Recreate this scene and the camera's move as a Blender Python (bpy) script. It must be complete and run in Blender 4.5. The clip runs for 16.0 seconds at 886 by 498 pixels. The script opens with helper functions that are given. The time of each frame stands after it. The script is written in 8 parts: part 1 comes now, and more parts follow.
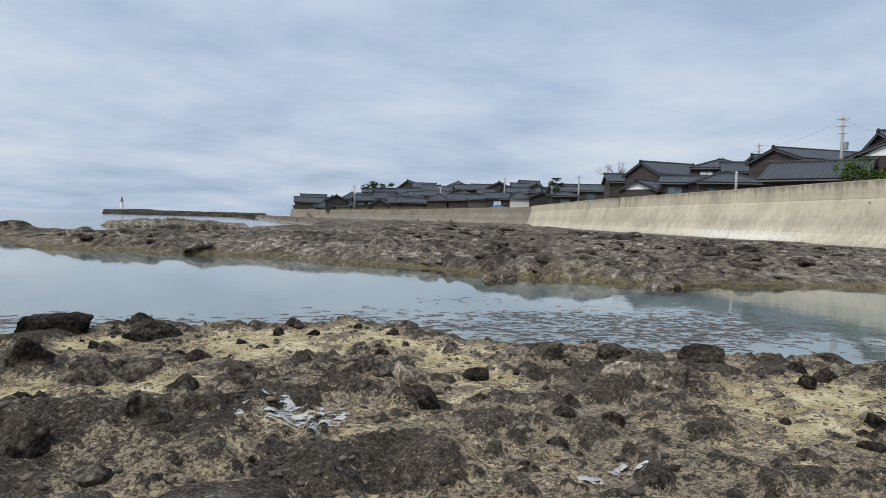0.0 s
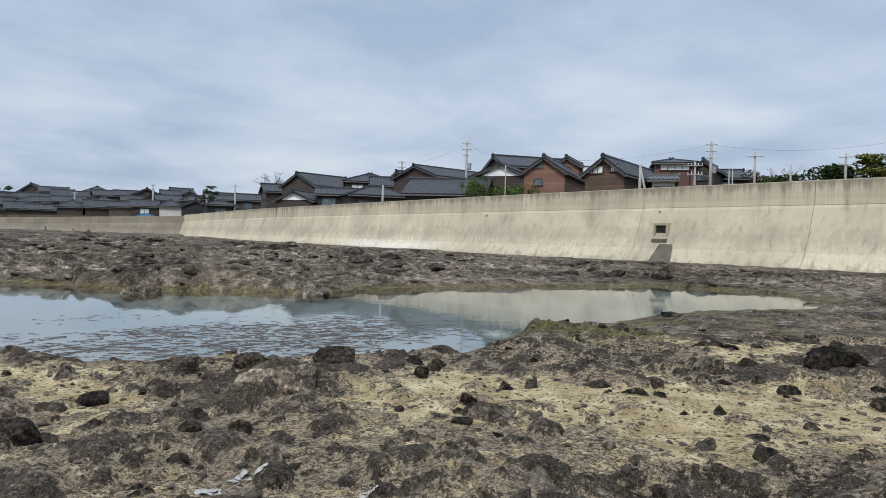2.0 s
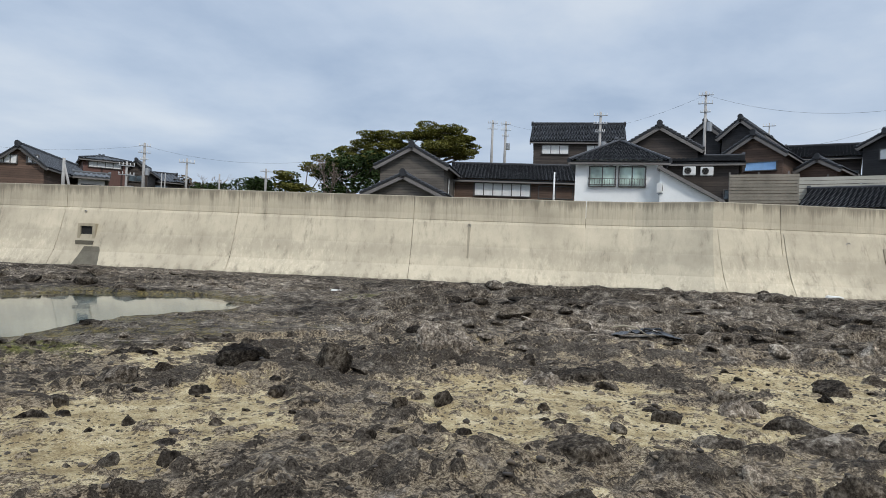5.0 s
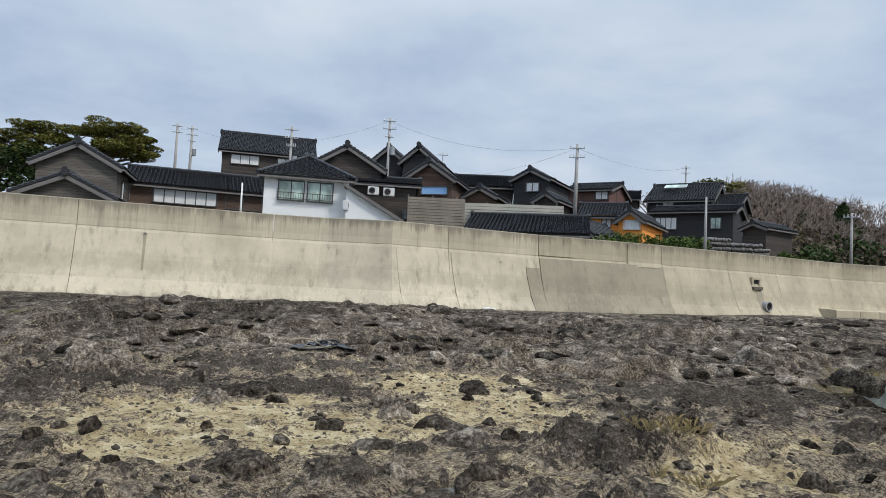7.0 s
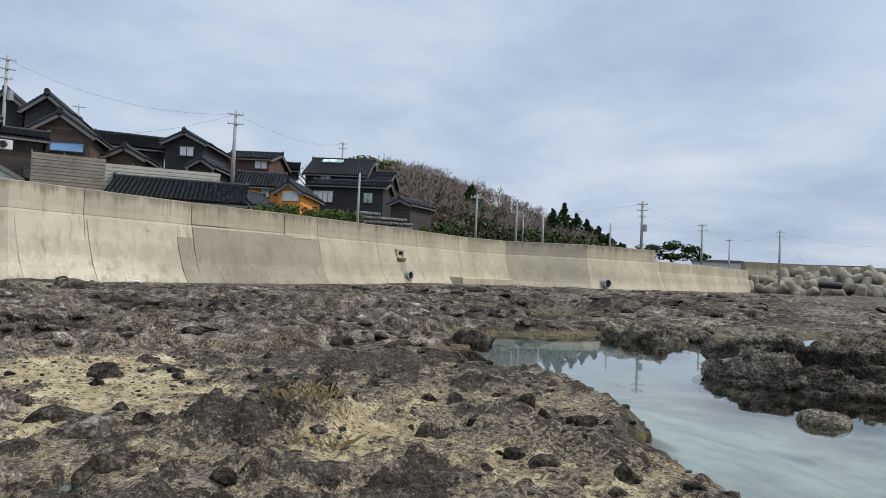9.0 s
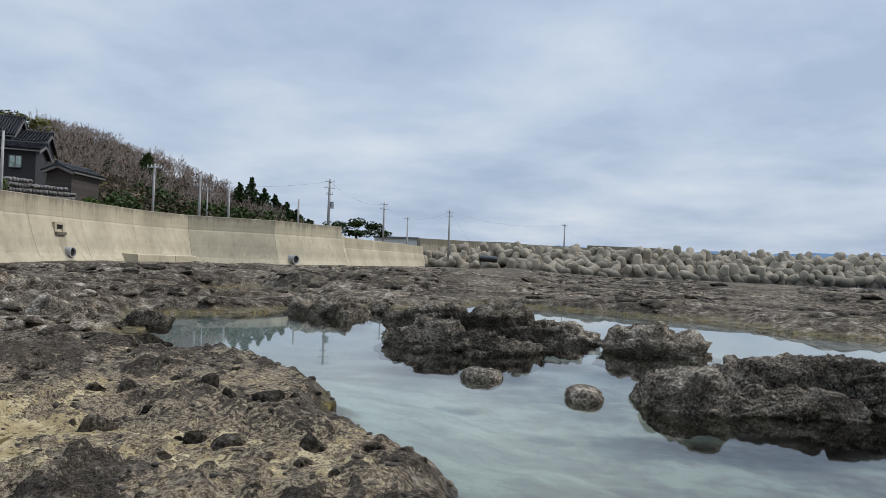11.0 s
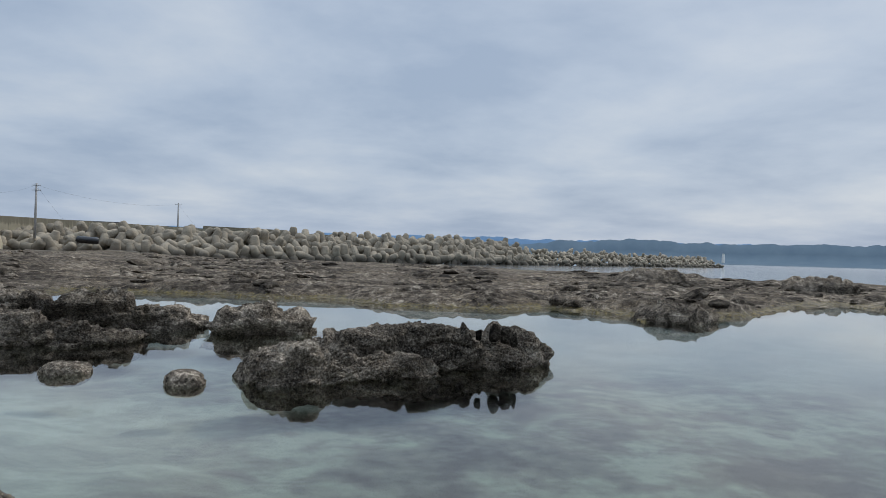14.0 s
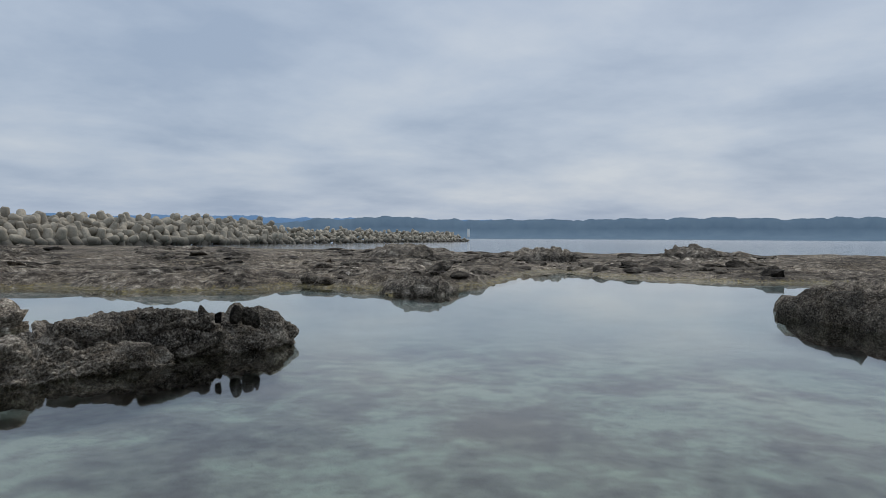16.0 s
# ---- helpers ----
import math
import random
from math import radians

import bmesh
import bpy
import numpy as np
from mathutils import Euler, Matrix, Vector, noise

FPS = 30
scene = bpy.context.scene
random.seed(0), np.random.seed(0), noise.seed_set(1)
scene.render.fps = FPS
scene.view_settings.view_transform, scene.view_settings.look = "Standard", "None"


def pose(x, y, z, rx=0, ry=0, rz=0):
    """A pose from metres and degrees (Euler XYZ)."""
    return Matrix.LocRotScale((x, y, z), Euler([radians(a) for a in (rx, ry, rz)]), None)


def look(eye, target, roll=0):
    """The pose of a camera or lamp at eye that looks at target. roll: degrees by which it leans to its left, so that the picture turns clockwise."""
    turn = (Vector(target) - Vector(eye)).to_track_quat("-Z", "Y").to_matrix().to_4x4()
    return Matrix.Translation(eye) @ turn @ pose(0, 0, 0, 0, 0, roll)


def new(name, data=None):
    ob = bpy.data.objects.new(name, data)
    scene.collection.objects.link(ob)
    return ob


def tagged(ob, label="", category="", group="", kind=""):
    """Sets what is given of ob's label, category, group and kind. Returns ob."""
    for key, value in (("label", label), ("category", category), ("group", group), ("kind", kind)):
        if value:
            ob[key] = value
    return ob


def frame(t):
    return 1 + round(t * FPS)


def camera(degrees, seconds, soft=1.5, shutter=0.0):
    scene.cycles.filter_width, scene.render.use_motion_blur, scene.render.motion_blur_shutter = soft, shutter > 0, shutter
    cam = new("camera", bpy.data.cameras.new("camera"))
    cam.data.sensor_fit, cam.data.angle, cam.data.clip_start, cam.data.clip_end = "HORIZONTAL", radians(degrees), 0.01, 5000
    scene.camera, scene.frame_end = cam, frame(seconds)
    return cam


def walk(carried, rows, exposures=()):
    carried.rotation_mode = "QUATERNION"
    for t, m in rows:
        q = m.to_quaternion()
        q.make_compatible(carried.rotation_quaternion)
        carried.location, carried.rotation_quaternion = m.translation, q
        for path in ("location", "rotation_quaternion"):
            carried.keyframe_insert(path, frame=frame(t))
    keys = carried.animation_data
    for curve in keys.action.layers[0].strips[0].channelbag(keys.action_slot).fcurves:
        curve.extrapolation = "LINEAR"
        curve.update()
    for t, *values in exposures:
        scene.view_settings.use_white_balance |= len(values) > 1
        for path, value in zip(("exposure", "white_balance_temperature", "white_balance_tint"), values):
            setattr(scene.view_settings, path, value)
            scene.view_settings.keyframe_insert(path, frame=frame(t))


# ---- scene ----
FOV = 66.19
cam = camera(FOV, 16.0, soft=0.65)
# seconds, eye x, y, z, heading clockwise from +y, tilt, lean
ROWS = [
    (0, -0.000, 0.000, 1.650, 9.23, -2.52, 1.52),
    (0.5, 0.009, -0.008, 1.653, 14.84, -2.47, 1.40),
    (1, 0.070, -0.049, 1.657, 21.73, -2.21, 1.42),
    (1.5, 0.133, -0.083, 1.651, 29.58, -1.52, 1.58),
    (2, 0.173, -0.148, 1.646, 37.35, -0.93, 1.48),
    (2.5, 0.213, -0.214, 1.650, 44.64, -0.43, 1.16),
    (3, 0.243, -0.271, 1.650, 51.48, -0.09, 1.18),
    (3.5, 0.273, -0.280, 1.648, 57.92, 0.09, 1.40),
    (4, 0.290, -0.233, 1.651, 66.16, 0.38, 1.61),
    (4.5, 0.296, -0.208, 1.662, 74.60, 0.78, 2.07),
    (5, 0.325, -0.235, 1.660, 82.56, 0.92, 2.34),
    (5.2, 0.331, -0.261, 1.661, 85.53, 1.07, 2.55),
    (7.3, 0.221, -0.411, 1.669, 111.49, 3.32, 2.41),
    (7.5, 0.261, -0.413, 1.698, 113.71, 3.29, 2.07),
    (8, 0.216, -0.400, 1.706, 120.44, 3.14, 1.72),
    (8.5, 0.178, -0.467, 1.706, 128.81, 2.51, 2.33),
    (9, 0.146, -0.499, 1.703, 136.43, 2.08, 2.56),
    (9.5, 0.136, -0.465, 1.692, 143.16, 1.79, 2.07),
    (10, 0.178, -0.503, 1.684, 150.01, 1.26, 1.95),
    (10.2, 0.180, -0.529, 1.685, 152.82, 1.22, 2.11),
    (12.3, 0.094, -0.498, 1.688, 175.52, 0.70, 1.34),
    (12.5, 0.093, -0.452, 1.688, 177.68, 0.57, 1.34),
    (13, 0.057, -0.447, 1.682, 182.30, 0.18, 1.68),
    (13.5, 0.007, -0.454, 1.682, 187.49, 0.35, 1.75),
    (14, -0.040, -0.502, 1.676, 193.72, 0.60, 1.62),
    (14.5, -0.077, -0.517, 1.668, 199.55, 0.40, 1.38),
    (15, -0.127, -0.518, 1.662, 205.05, -0.05, 0.93),
    (15.5, -0.196, -0.466, 1.661, 209.92, -0.56, 0.54),
    (16, -0.242, -0.386, 1.669, 213.97, -0.91, 0.32),
]


def view(x, y, z, heading, tilt, lean):
    a, b = radians(heading), radians(tilt)
    aim = Vector((math.sin(a) * math.cos(b), math.cos(a) * math.cos(b), math.sin(b)))
    eye = Vector((x, y, z))
    return look(eye, eye + aim * 10, lean)


walk(cam, [(r[0], view(*r[1:])) for r in ROWS], [(0, 0.1), (2, 0.12), (4, 0.11), (5.2, 0.11), (9, 0.14), (12.5, 0.03), (14.5, -0.13), (16, -0.18)])

# ---- world and light ----
SUN_AZ, SUN_EL = 235.0, 48.0
world = bpy.data.worlds.new("overcast_sky")
scene.world = world
world.use_nodes = True


def build_world(nt):
    nt.nodes.clear()
    n, l = nt.nodes.new, nt.links.new
    out, bg = n("ShaderNodeOutputWorld"), n("ShaderNodeBackground")
    sky = n("ShaderNodeTexSky")
    sky.sky_type, sky.sun_disc = "NISHITA", False
    sky.sun_elevation, sky.sun_rotation = radians(SUN_EL), radians(SUN_AZ)
    sky.air_density, sky.dust_density = 1.5, 3.0
    skyg = n("ShaderNodeVectorMath")
    skyg.operation = "SCALE"
    skyg.inputs["Scale"].default_value = 0.08
    l(sky.outputs[0], skyg.inputs[0])
    # cloud sheet at constant height: direction over its height
    tc, sep = n("ShaderNodeTexCoord"), n("ShaderNodeSeparateXYZ")
    l(tc.outputs["Generated"], sep.inputs[0])
    mx = n("ShaderNodeMath")
    mx.operation = "MAXIMUM"
    mx.inputs[1].default_value = 0.0
    l(sep.outputs["Z"], mx.inputs[0])
    ad = n("ShaderNodeMath")
    ad.operation = "ADD"
    ad.inputs[1].default_value = 0.17
    l(mx.outputs[0], ad.inputs[0])
    dv = n("ShaderNodeVectorMath")
    dv.operation = "DIVIDE"
    l(tc.outputs["Generated"], dv.inputs[0])
    cb = n("ShaderNodeCombineXYZ")
    for k in range(3):
        l(ad.outputs[0], cb.inputs[k])
    l(cb.outputs[0], dv.inputs[1])
    flat = n("ShaderNodeVectorMath")
    flat.operation = "MULTIPLY"
    flat.inputs[1].default_value = (1.0, 1.0, 0.0)
    l(dv.outputs[0], flat.inputs[0])
    n1 = n("ShaderNodeTexNoise")
    n1.inputs["Scale"].default_value, n1.inputs["Detail"].default_value = 0.95, 10
    n1.inputs["Roughness"].default_value, n1.inputs["Distortion"].default_value = 0.55, 0.12
    l(flat.outputs[0], n1.inputs["Vector"])
    ramp = n("ShaderNodeValToRGB")
    e = ramp.color_ramp.elements
    e[0].position, e[0].color = 0.36, (0.375, 0.475, 0.635, 1)
    e[1].position, e[1].color = 0.68, (0.64, 0.71, 0.805, 1)
    m = e.new(0.5)
    m.color = (0.49, 0.585, 0.73, 1)
    l(n1.outputs[0], ramp.inputs[0])
    # an overcast dome is about three times as bright overhead as low down
    up = n("ShaderNodeMapRange")
    up.interpolation_type = "SMOOTHSTEP"
    up.inputs["From Min"].default_value, up.inputs["From Max"].default_value = 0.35, 1.0
    up.inputs["To Min"].default_value, up.inputs["To Max"].default_value = 1.0, 3.0
    l(sep.outputs["Z"], up.inputs["Value"])
    br = n("ShaderNodeVectorMath")
    br.operation = "SCALE"
    # towards the zenith the sheet grows even
    even = n("ShaderNodeMapRange")
    even.inputs["From Min"].default_value, even.inputs["From Max"].default_value = 0.4, 0.95
    even.inputs["To Min"].default_value, even.inputs["To Max"].default_value = 0.0, 0.6
    l(sep.outputs["Z"], even.inputs["Value"])
    calm = n("ShaderNodeMix")
    calm.data_type = "RGBA"
    l(even.outputs[0], calm.inputs["Factor"])
    l(ramp.outputs[0], calm.inputs["A"])
    calm.inputs["B"].default_value = (0.485, 0.575, 0.715, 1)
    l(calm.outputs["Result"], br.inputs[0])
    l(up.outputs[0], br.inputs["Scale"])
    mix = n("ShaderNodeMix")
    mix.data_type = "RGBA"
    mix.inputs["Factor"].default_value = 0.88
    l(skyg.outputs[0], mix.inputs["A"])
    l(br.outputs[0], mix.inputs["B"])
    l(mix.outputs["Result"], bg.inputs["Color"])
    bg.inputs["Strength"].default_value = 1.0
    l(bg.outputs[0], out.inputs[0])


build_world(world.node_tree)
sun_data = bpy.data.lights.new("sun", "SUN")
sun_data.energy, sun_data.angle, sun_data.color = 2.2, radians(10), (1.0, 0.95, 0.87)
sun = new("sun", sun_data)
_a, _b = radians(SUN_AZ), radians(SUN_EL)
sun.matrix_world = look((0, 0, 60), Vector((0, 0, 60)) - Vector((math.sin(_a) * math.cos(_b), math.cos(_a) * math.cos(_b), math.sin(_b))))
scene.view_settings.exposure = 0.0

# ---- materials ----
class Nodes:
    """Short-hand for building a node material."""

    def __init__(self, name):
        self.mat = bpy.data.materials.new(name)
        self.mat.use_nodes = True
        self.tree = self.mat.node_tree
        self.tree.nodes.clear()
        self.out = self.tree.nodes.new("ShaderNodeOutputMaterial")
        self.bsdf = self.tree.nodes.new("ShaderNodeBsdfPrincipled")
        self.tree.links.new(self.bsdf.outputs[0], self.out.inputs[0])

    def put(self, socket, value):
        if hasattr(value, "is_linked") or hasattr(value, "links"):
            self.tree.links.new(value, socket)
        elif isinstance(value, (tuple, list)) and len(value) == 3 and socket.type == "RGBA":
            socket.default_value = (*value, 1)
        else:
            socket.default_value = value

    def node(self, kind, **inputs):
        nd = self.tree.nodes.new(kind)
        for k, v in inputs.items():
            self.put(nd.inputs[k.replace("_", " ")], v)
        return nd

    def coords(self, kind="Object", scale=(1, 1, 1)):
        tc = self.node("ShaderNodeTexCoord")
        mp = self.node("ShaderNodeMapping")
        mp.inputs["Scale"].default_value = scale
        self.tree.links.new(tc.outputs[kind], mp.inputs["Vector"])
        return mp.outputs[0]

    def position(self, scale=(1, 1, 1)):
        g = self.node("ShaderNodeNewGeometry")
        mp = self.node("ShaderNodeMapping")
        mp.inputs["Scale"].default_value = scale
        self.tree.links.new(g.outputs["Position"], mp.inputs["Vector"])
        return mp.outputs[0]

    def noise(self, vec, scale, detail=4, rough=0.55, distort=0.0):
        return self.node("ShaderNodeTexNoise", Vector=vec, Scale=scale, Detail=detail, Roughness=rough, Distortion=distort).outputs[0]

    def voronoi(self, vec, scale, feature="F1", out="Distance"):
        nd = self.tree.nodes.new("ShaderNodeTexVoronoi")
        nd.feature = feature
        self.put(nd.inputs["Vector"], vec)
        nd.inputs["Scale"].default_value = scale
        return nd.outputs[out]

    def cell(self, vec, scale):
        """A number from 0 to 1 for each cell of a scatter, as of grains lying side by side."""
        nd = self.tree.nodes.new("ShaderNodeTexVoronoi")
        self.put(nd.inputs["Vector"], vec)
        nd.inputs["Scale"].default_value = scale
        return self.node("ShaderNodeSeparateColor", Color=nd.outputs["Color"]).outputs[0]

    def math(self, op, a, b=0.0, clamp=False):
        nd = self.tree.nodes.new("ShaderNodeMath")
        nd.operation, nd.use_clamp = op, clamp
        self.put(nd.inputs[0], a)
        self.put(nd.inputs[1], b)
        return nd.outputs[0]

    def band(self, value, lo, hi, a=0.0, b=1.0):
        nd = self.node("ShaderNodeMapRange", Value=value)
        nd.inputs["From Min"].default_value, nd.inputs["From Max"].default_value = lo, hi
        nd.inputs["To Min"].default_value, nd.inputs["To Max"].default_value = a, b
        return nd.outputs[0]

    def ramp(self, value, *stops):
        nd = self.node("ShaderNodeValToRGB", Fac=value)
        e = nd.color_ramp.elements
        e[0].position, e[0].color = stops[0][0], (*stops[0][1], 1)
        e[1].position, e[1].color = stops[-1][0], (*stops[-1][1], 1)
        for p, c in stops[1:-1]:
            e.new(p).color = (*c, 1)
        return nd.outputs[0]

    def mix(self, fac, a, b, blend="MIX"):
        nd = self.tree.nodes.new("ShaderNodeMix")
        nd.data_type, nd.blend_type = "RGBA", blend
        self.put(nd.inputs[0], fac)
        self.put(nd.inputs[6], a)
        self.put(nd.inputs[7], b)
        return nd.outputs[2]

    def attr(self, name):
        nd = self.tree.nodes.new("ShaderNodeAttribute")
        nd.attribute_name = name
        return nd.outputs["Fac"]

    def random(self):
        return self.node("ShaderNodeObjectInfo").outputs["Random"]

    def bump(self, height, strength=0.4, distance=0.02, normal=None):
        nd = self.node("ShaderNodeBump", Height=height, Strength=strength, Distance=distance)
        if normal is not None:
            self.put(nd.inputs["Normal"], normal)
        return nd.outputs[0]

    def done(self, color, rough=0.8, normal=None, metal=0.0, spec=None):
        b = self.bsdf
        self.put(b.inputs["Base Color"], color)
        self.put(b.inputs["Roughness"], rough)
        b.inputs["Metallic"].default_value = metal
        if spec is not None:
            b.inputs["Specular IOR Level"].default_value = spec
        if normal is not None:
            self.put(b.inputs["Normal"], normal)
        return self.mat


def rock_color(k, p, dark=1.0):
    """Weathered black basalt with grey lichen bloom and pale barnacle specks."""
    big = k.noise(p, 0.55, 5, 0.6)
    mid = k.noise(p, 3.0, 8, 0.7)
    fine = k.noise(p, 26, 6, 0.75)
    v = k.math("ADD", k.math("MULTIPLY", mid, 0.55), k.math("MULTIPLY", fine, 0.45))
    chip = k.cell(p, 30)
    v = k.math("ADD", v, k.band(chip, 0, 1, -0.02, 0.02))
    col = k.ramp(v, (0.41, (0.0105 * dark, 0.0085 * dark, 0.0066 * dark)), (0.475, (0.044 * dark, 0.0355 * dark, 0.027 * dark)),
                 (0.535, (0.112 * dark, 0.093 * dark, 0.072 * dark)), (0.61, (0.31 * dark, 0.27 * dark, 0.215 * dark)))
    col = k.mix(k.band(big, 0.48, 0.68, 0, 0.4), col, k.ramp(fine, (0.40, (0.022 * dark, 0.016 * dark, 0.0105 * dark)), (0.5, (0.090 * dark, 0.069 * dark, 0.047 * dark)), (0.62, (0.27 * dark, 0.22 * dark, 0.155 * dark))))
    tone = k.noise(k.position((1, 1, 2.5)), 0.23, 6, 0.6)
    lift = k.node("ShaderNodeVectorMath")
    lift.operation = "SCALE"
    k.put(lift.inputs[0], col)
    k.put(lift.inputs["Scale"], k.band(tone, 0.36, 0.66, 0.5, 1.75))
    return lift.outputs[0], mid, fine


def mat_ground():
    k = Nodes("reef_rock")
    p = k.position()
    col, mid, fine = rock_color(k, p)
    vor = k.voronoi(p, 9.0)
    grain = k.noise(p, 130, 4, 0.75)
    # charcoal lava where it stands bare on the shelf
    pebble, speck = k.cell(p, 42), k.cell(p, 105)
    v = k.math("ADD", k.math("ADD", k.math("MULTIPLY", mid, 0.3), k.math("MULTIPLY", fine, 0.5)), k.math("MULTIPLY", speck, 0.2))
    lava = k.ramp(v, (0.36, (0.014, 0.011, 0.0085)), (0.47, (0.042, 0.034, 0.026)), (0.57, (0.086, 0.071, 0.054)), (0.68, (0.21, 0.178, 0.137)))
    bare = k.math("ADD", k.attr("bare"), k.band(fine, 0.3, 0.7, -0.22, 0.22))
    col = k.mix(k.math("MULTIPLY", k.attr("dust"), k.band(bare, 0.3, 0.55, 0.15, 0.9)), col, lava)
    # brown grit between the lumps, and yellow sand where it lies thickest
    sand = k.attr("sand")
    patch = k.math("ADD", sand, k.band(k.noise(k.position((1, 1, 0.3)), 6.0, 9, 0.72), 0.3, 0.7, -0.38, 0.38))
    patch = k.math("ADD", patch, k.band(fine, 0.3, 0.7, -0.18, 0.18))
    patch = k.math("ADD", patch, k.band(pebble, 0, 1, -0.05, 0.05))
    g = k.math("ADD", k.math("MULTIPLY", speck, 0.25), k.math("ADD", k.math("MULTIPLY", pebble, 0.2), k.math("MULTIPLY", fine, 0.55)))
    grit = k.ramp(g, (0.33, (0.048, 0.036, 0.024)), (0.48, (0.158, 0.122, 0.081)), (0.62, (0.35, 0.285, 0.20)))
    col = k.mix(k.band(patch, 0.24, 0.34, 0, 0.9), col, grit)
    sand_col = k.ramp(k.math("ADD", k.math("MULTIPLY", k.noise(p, 4, 7, 0.68), 0.8), k.math("MULTIPLY", speck, 0.2)), (0.36, (0.24, 0.18, 0.095)), (0.5, (0.44, 0.35, 0.195)), (0.64, (0.64, 0.55, 0.365)))
    strewn = k.math("ADD", k.math("MULTIPLY", pebble, 0.75), k.math("MULTIPLY", k.noise(p, 3.2, 4, 0.6), 0.5))
    sand_col = k.mix(k.band(strewn, 0.90, 0.93, 0, 0.85), sand_col, (0.075, 0.058, 0.040))
    sand_col = k.mix(k.band(speck, 0.80, 0.88, 0, 0.5), sand_col, (0.17, 0.13, 0.08))
    col = k.mix(k.band(patch, 0.56, 0.64), col, sand_col)
    # weed on the lower rocks
    weed = k.math("ADD", k.attr("weed"), k.band(k.noise(p, 5.5, 6, 0.7), 0.3, 0.7, -0.4, 0.4))
    weed_col = k.ramp(k.noise(p, 11, 4, 0.6), (0.36, (0.018, 0.014, 0.006)), (0.5, (0.075, 0.058, 0.020)), (0.66, (0.20, 0.155, 0.055)))
    col = k.mix(k.band(weed, 0.45, 0.75, 0, 0.8), col, weed_col)
    green = k.math("ADD", k.attr("green"), k.band(k.noise(p, 4.2, 5, 0.7), 0.3, 0.7, -0.4, 0.4))
    col = k.mix(k.band(green, 0.55, 0.85, 0, 0.8), col, k.ramp(fine, (0.38, (0.045, 0.050, 0.010)), (0.62, (0.17, 0.165, 0.045))))
    # pale sand bed under the water, toned for mirrored sky; grass behind the sea wall
    mottle = k.math("ADD", k.math("MULTIPLY", k.noise(p, 0.8, 3, 0.5), 0.55), k.math("MULTIPLY", k.noise(p, 2.8, 5, 0.6), 0.45))
    bed = k.ramp(mottle, (0.40, (0.13, 0.108, 0.105)), (0.50, (0.22, 0.212, 0.185)), (0.60, (0.35, 0.365, 0.31)))
    # pale sand, lightened further to stand for bright sky reflected in the pool
    bed = k.mix(k.attr("shoal_sheen"), bed, k.ramp(mottle, (0.36, (0.50, 0.515, 0.47)), (0.50, (0.58, 0.60, 0.54)), (0.64, (0.66, 0.68, 0.62))))
    # even grey-blue bed colour that stands for reflection on the water above
    bed = k.mix(k.attr("mirror_grey"), bed, (0.26, 0.28, 0.285))
    col = k.mix(k.attr("bed"), col, bed)
    turf = k.ramp(k.noise(p, 1.2, 6, 0.7), (0.3, (0.022, 0.022, 0.010)), (0.6, (0.07, 0.06, 0.028)), (0.8, (0.12, 0.095, 0.05)))
    col = k.mix(k.attr("turf"), col, turf)
    h = k.math("ADD", k.math("MULTIPLY", mid, 0.6), k.math("MULTIPLY", fine, 0.35))
    h = k.math("ADD", h, k.math("MULTIPLY", vor, 0.25))
    nrm = k.bump(h, 1.0, 0.09)
    nrm = k.bump(k.math("ADD", grain, k.noise(p, 55, 5, 0.7)), 0.5, 0.008, nrm)
    rough = k.mix(k.attr("wet"), (0.92, 0.92, 0.92), (0.45, 0.45, 0.45))
    return k.done(col, rough, nrm, spec=0.06)


def mat_boulder(name="boulder_rock", dark=1.0, pale=0.0):
    k = Nodes(name)
    p = k.position()
    col, mid, fine = rock_color(k, p, dark)
    tone = k.band(k.random(), 0, 1, 0.7, 1.3)
    tn = k.node("ShaderNodeVectorMath")
    tn.operation = "SCALE"
    k.put(tn.inputs[0], col)
    k.put(tn.inputs["Scale"], tone)
    col = tn.outputs[0]
    if pale:
        spec = k.band(k.noise(p, 34, 5, 0.75), 0.52, 0.66, 0, pale)
        col = k.mix(spec, col, (0.33, 0.30, 0.25))
    h = k.math("ADD", k.math("MULTIPLY", mid, 0.6), k.math("MULTIPLY", fine, 0.45))
    h = k.math("ADD", h, k.math("MULTIPLY", k.voronoi(p, 16.0), 0.35))
    return k.done(col, 0.82, k.bump(h, 1.0, 0.09), spec=0.05)


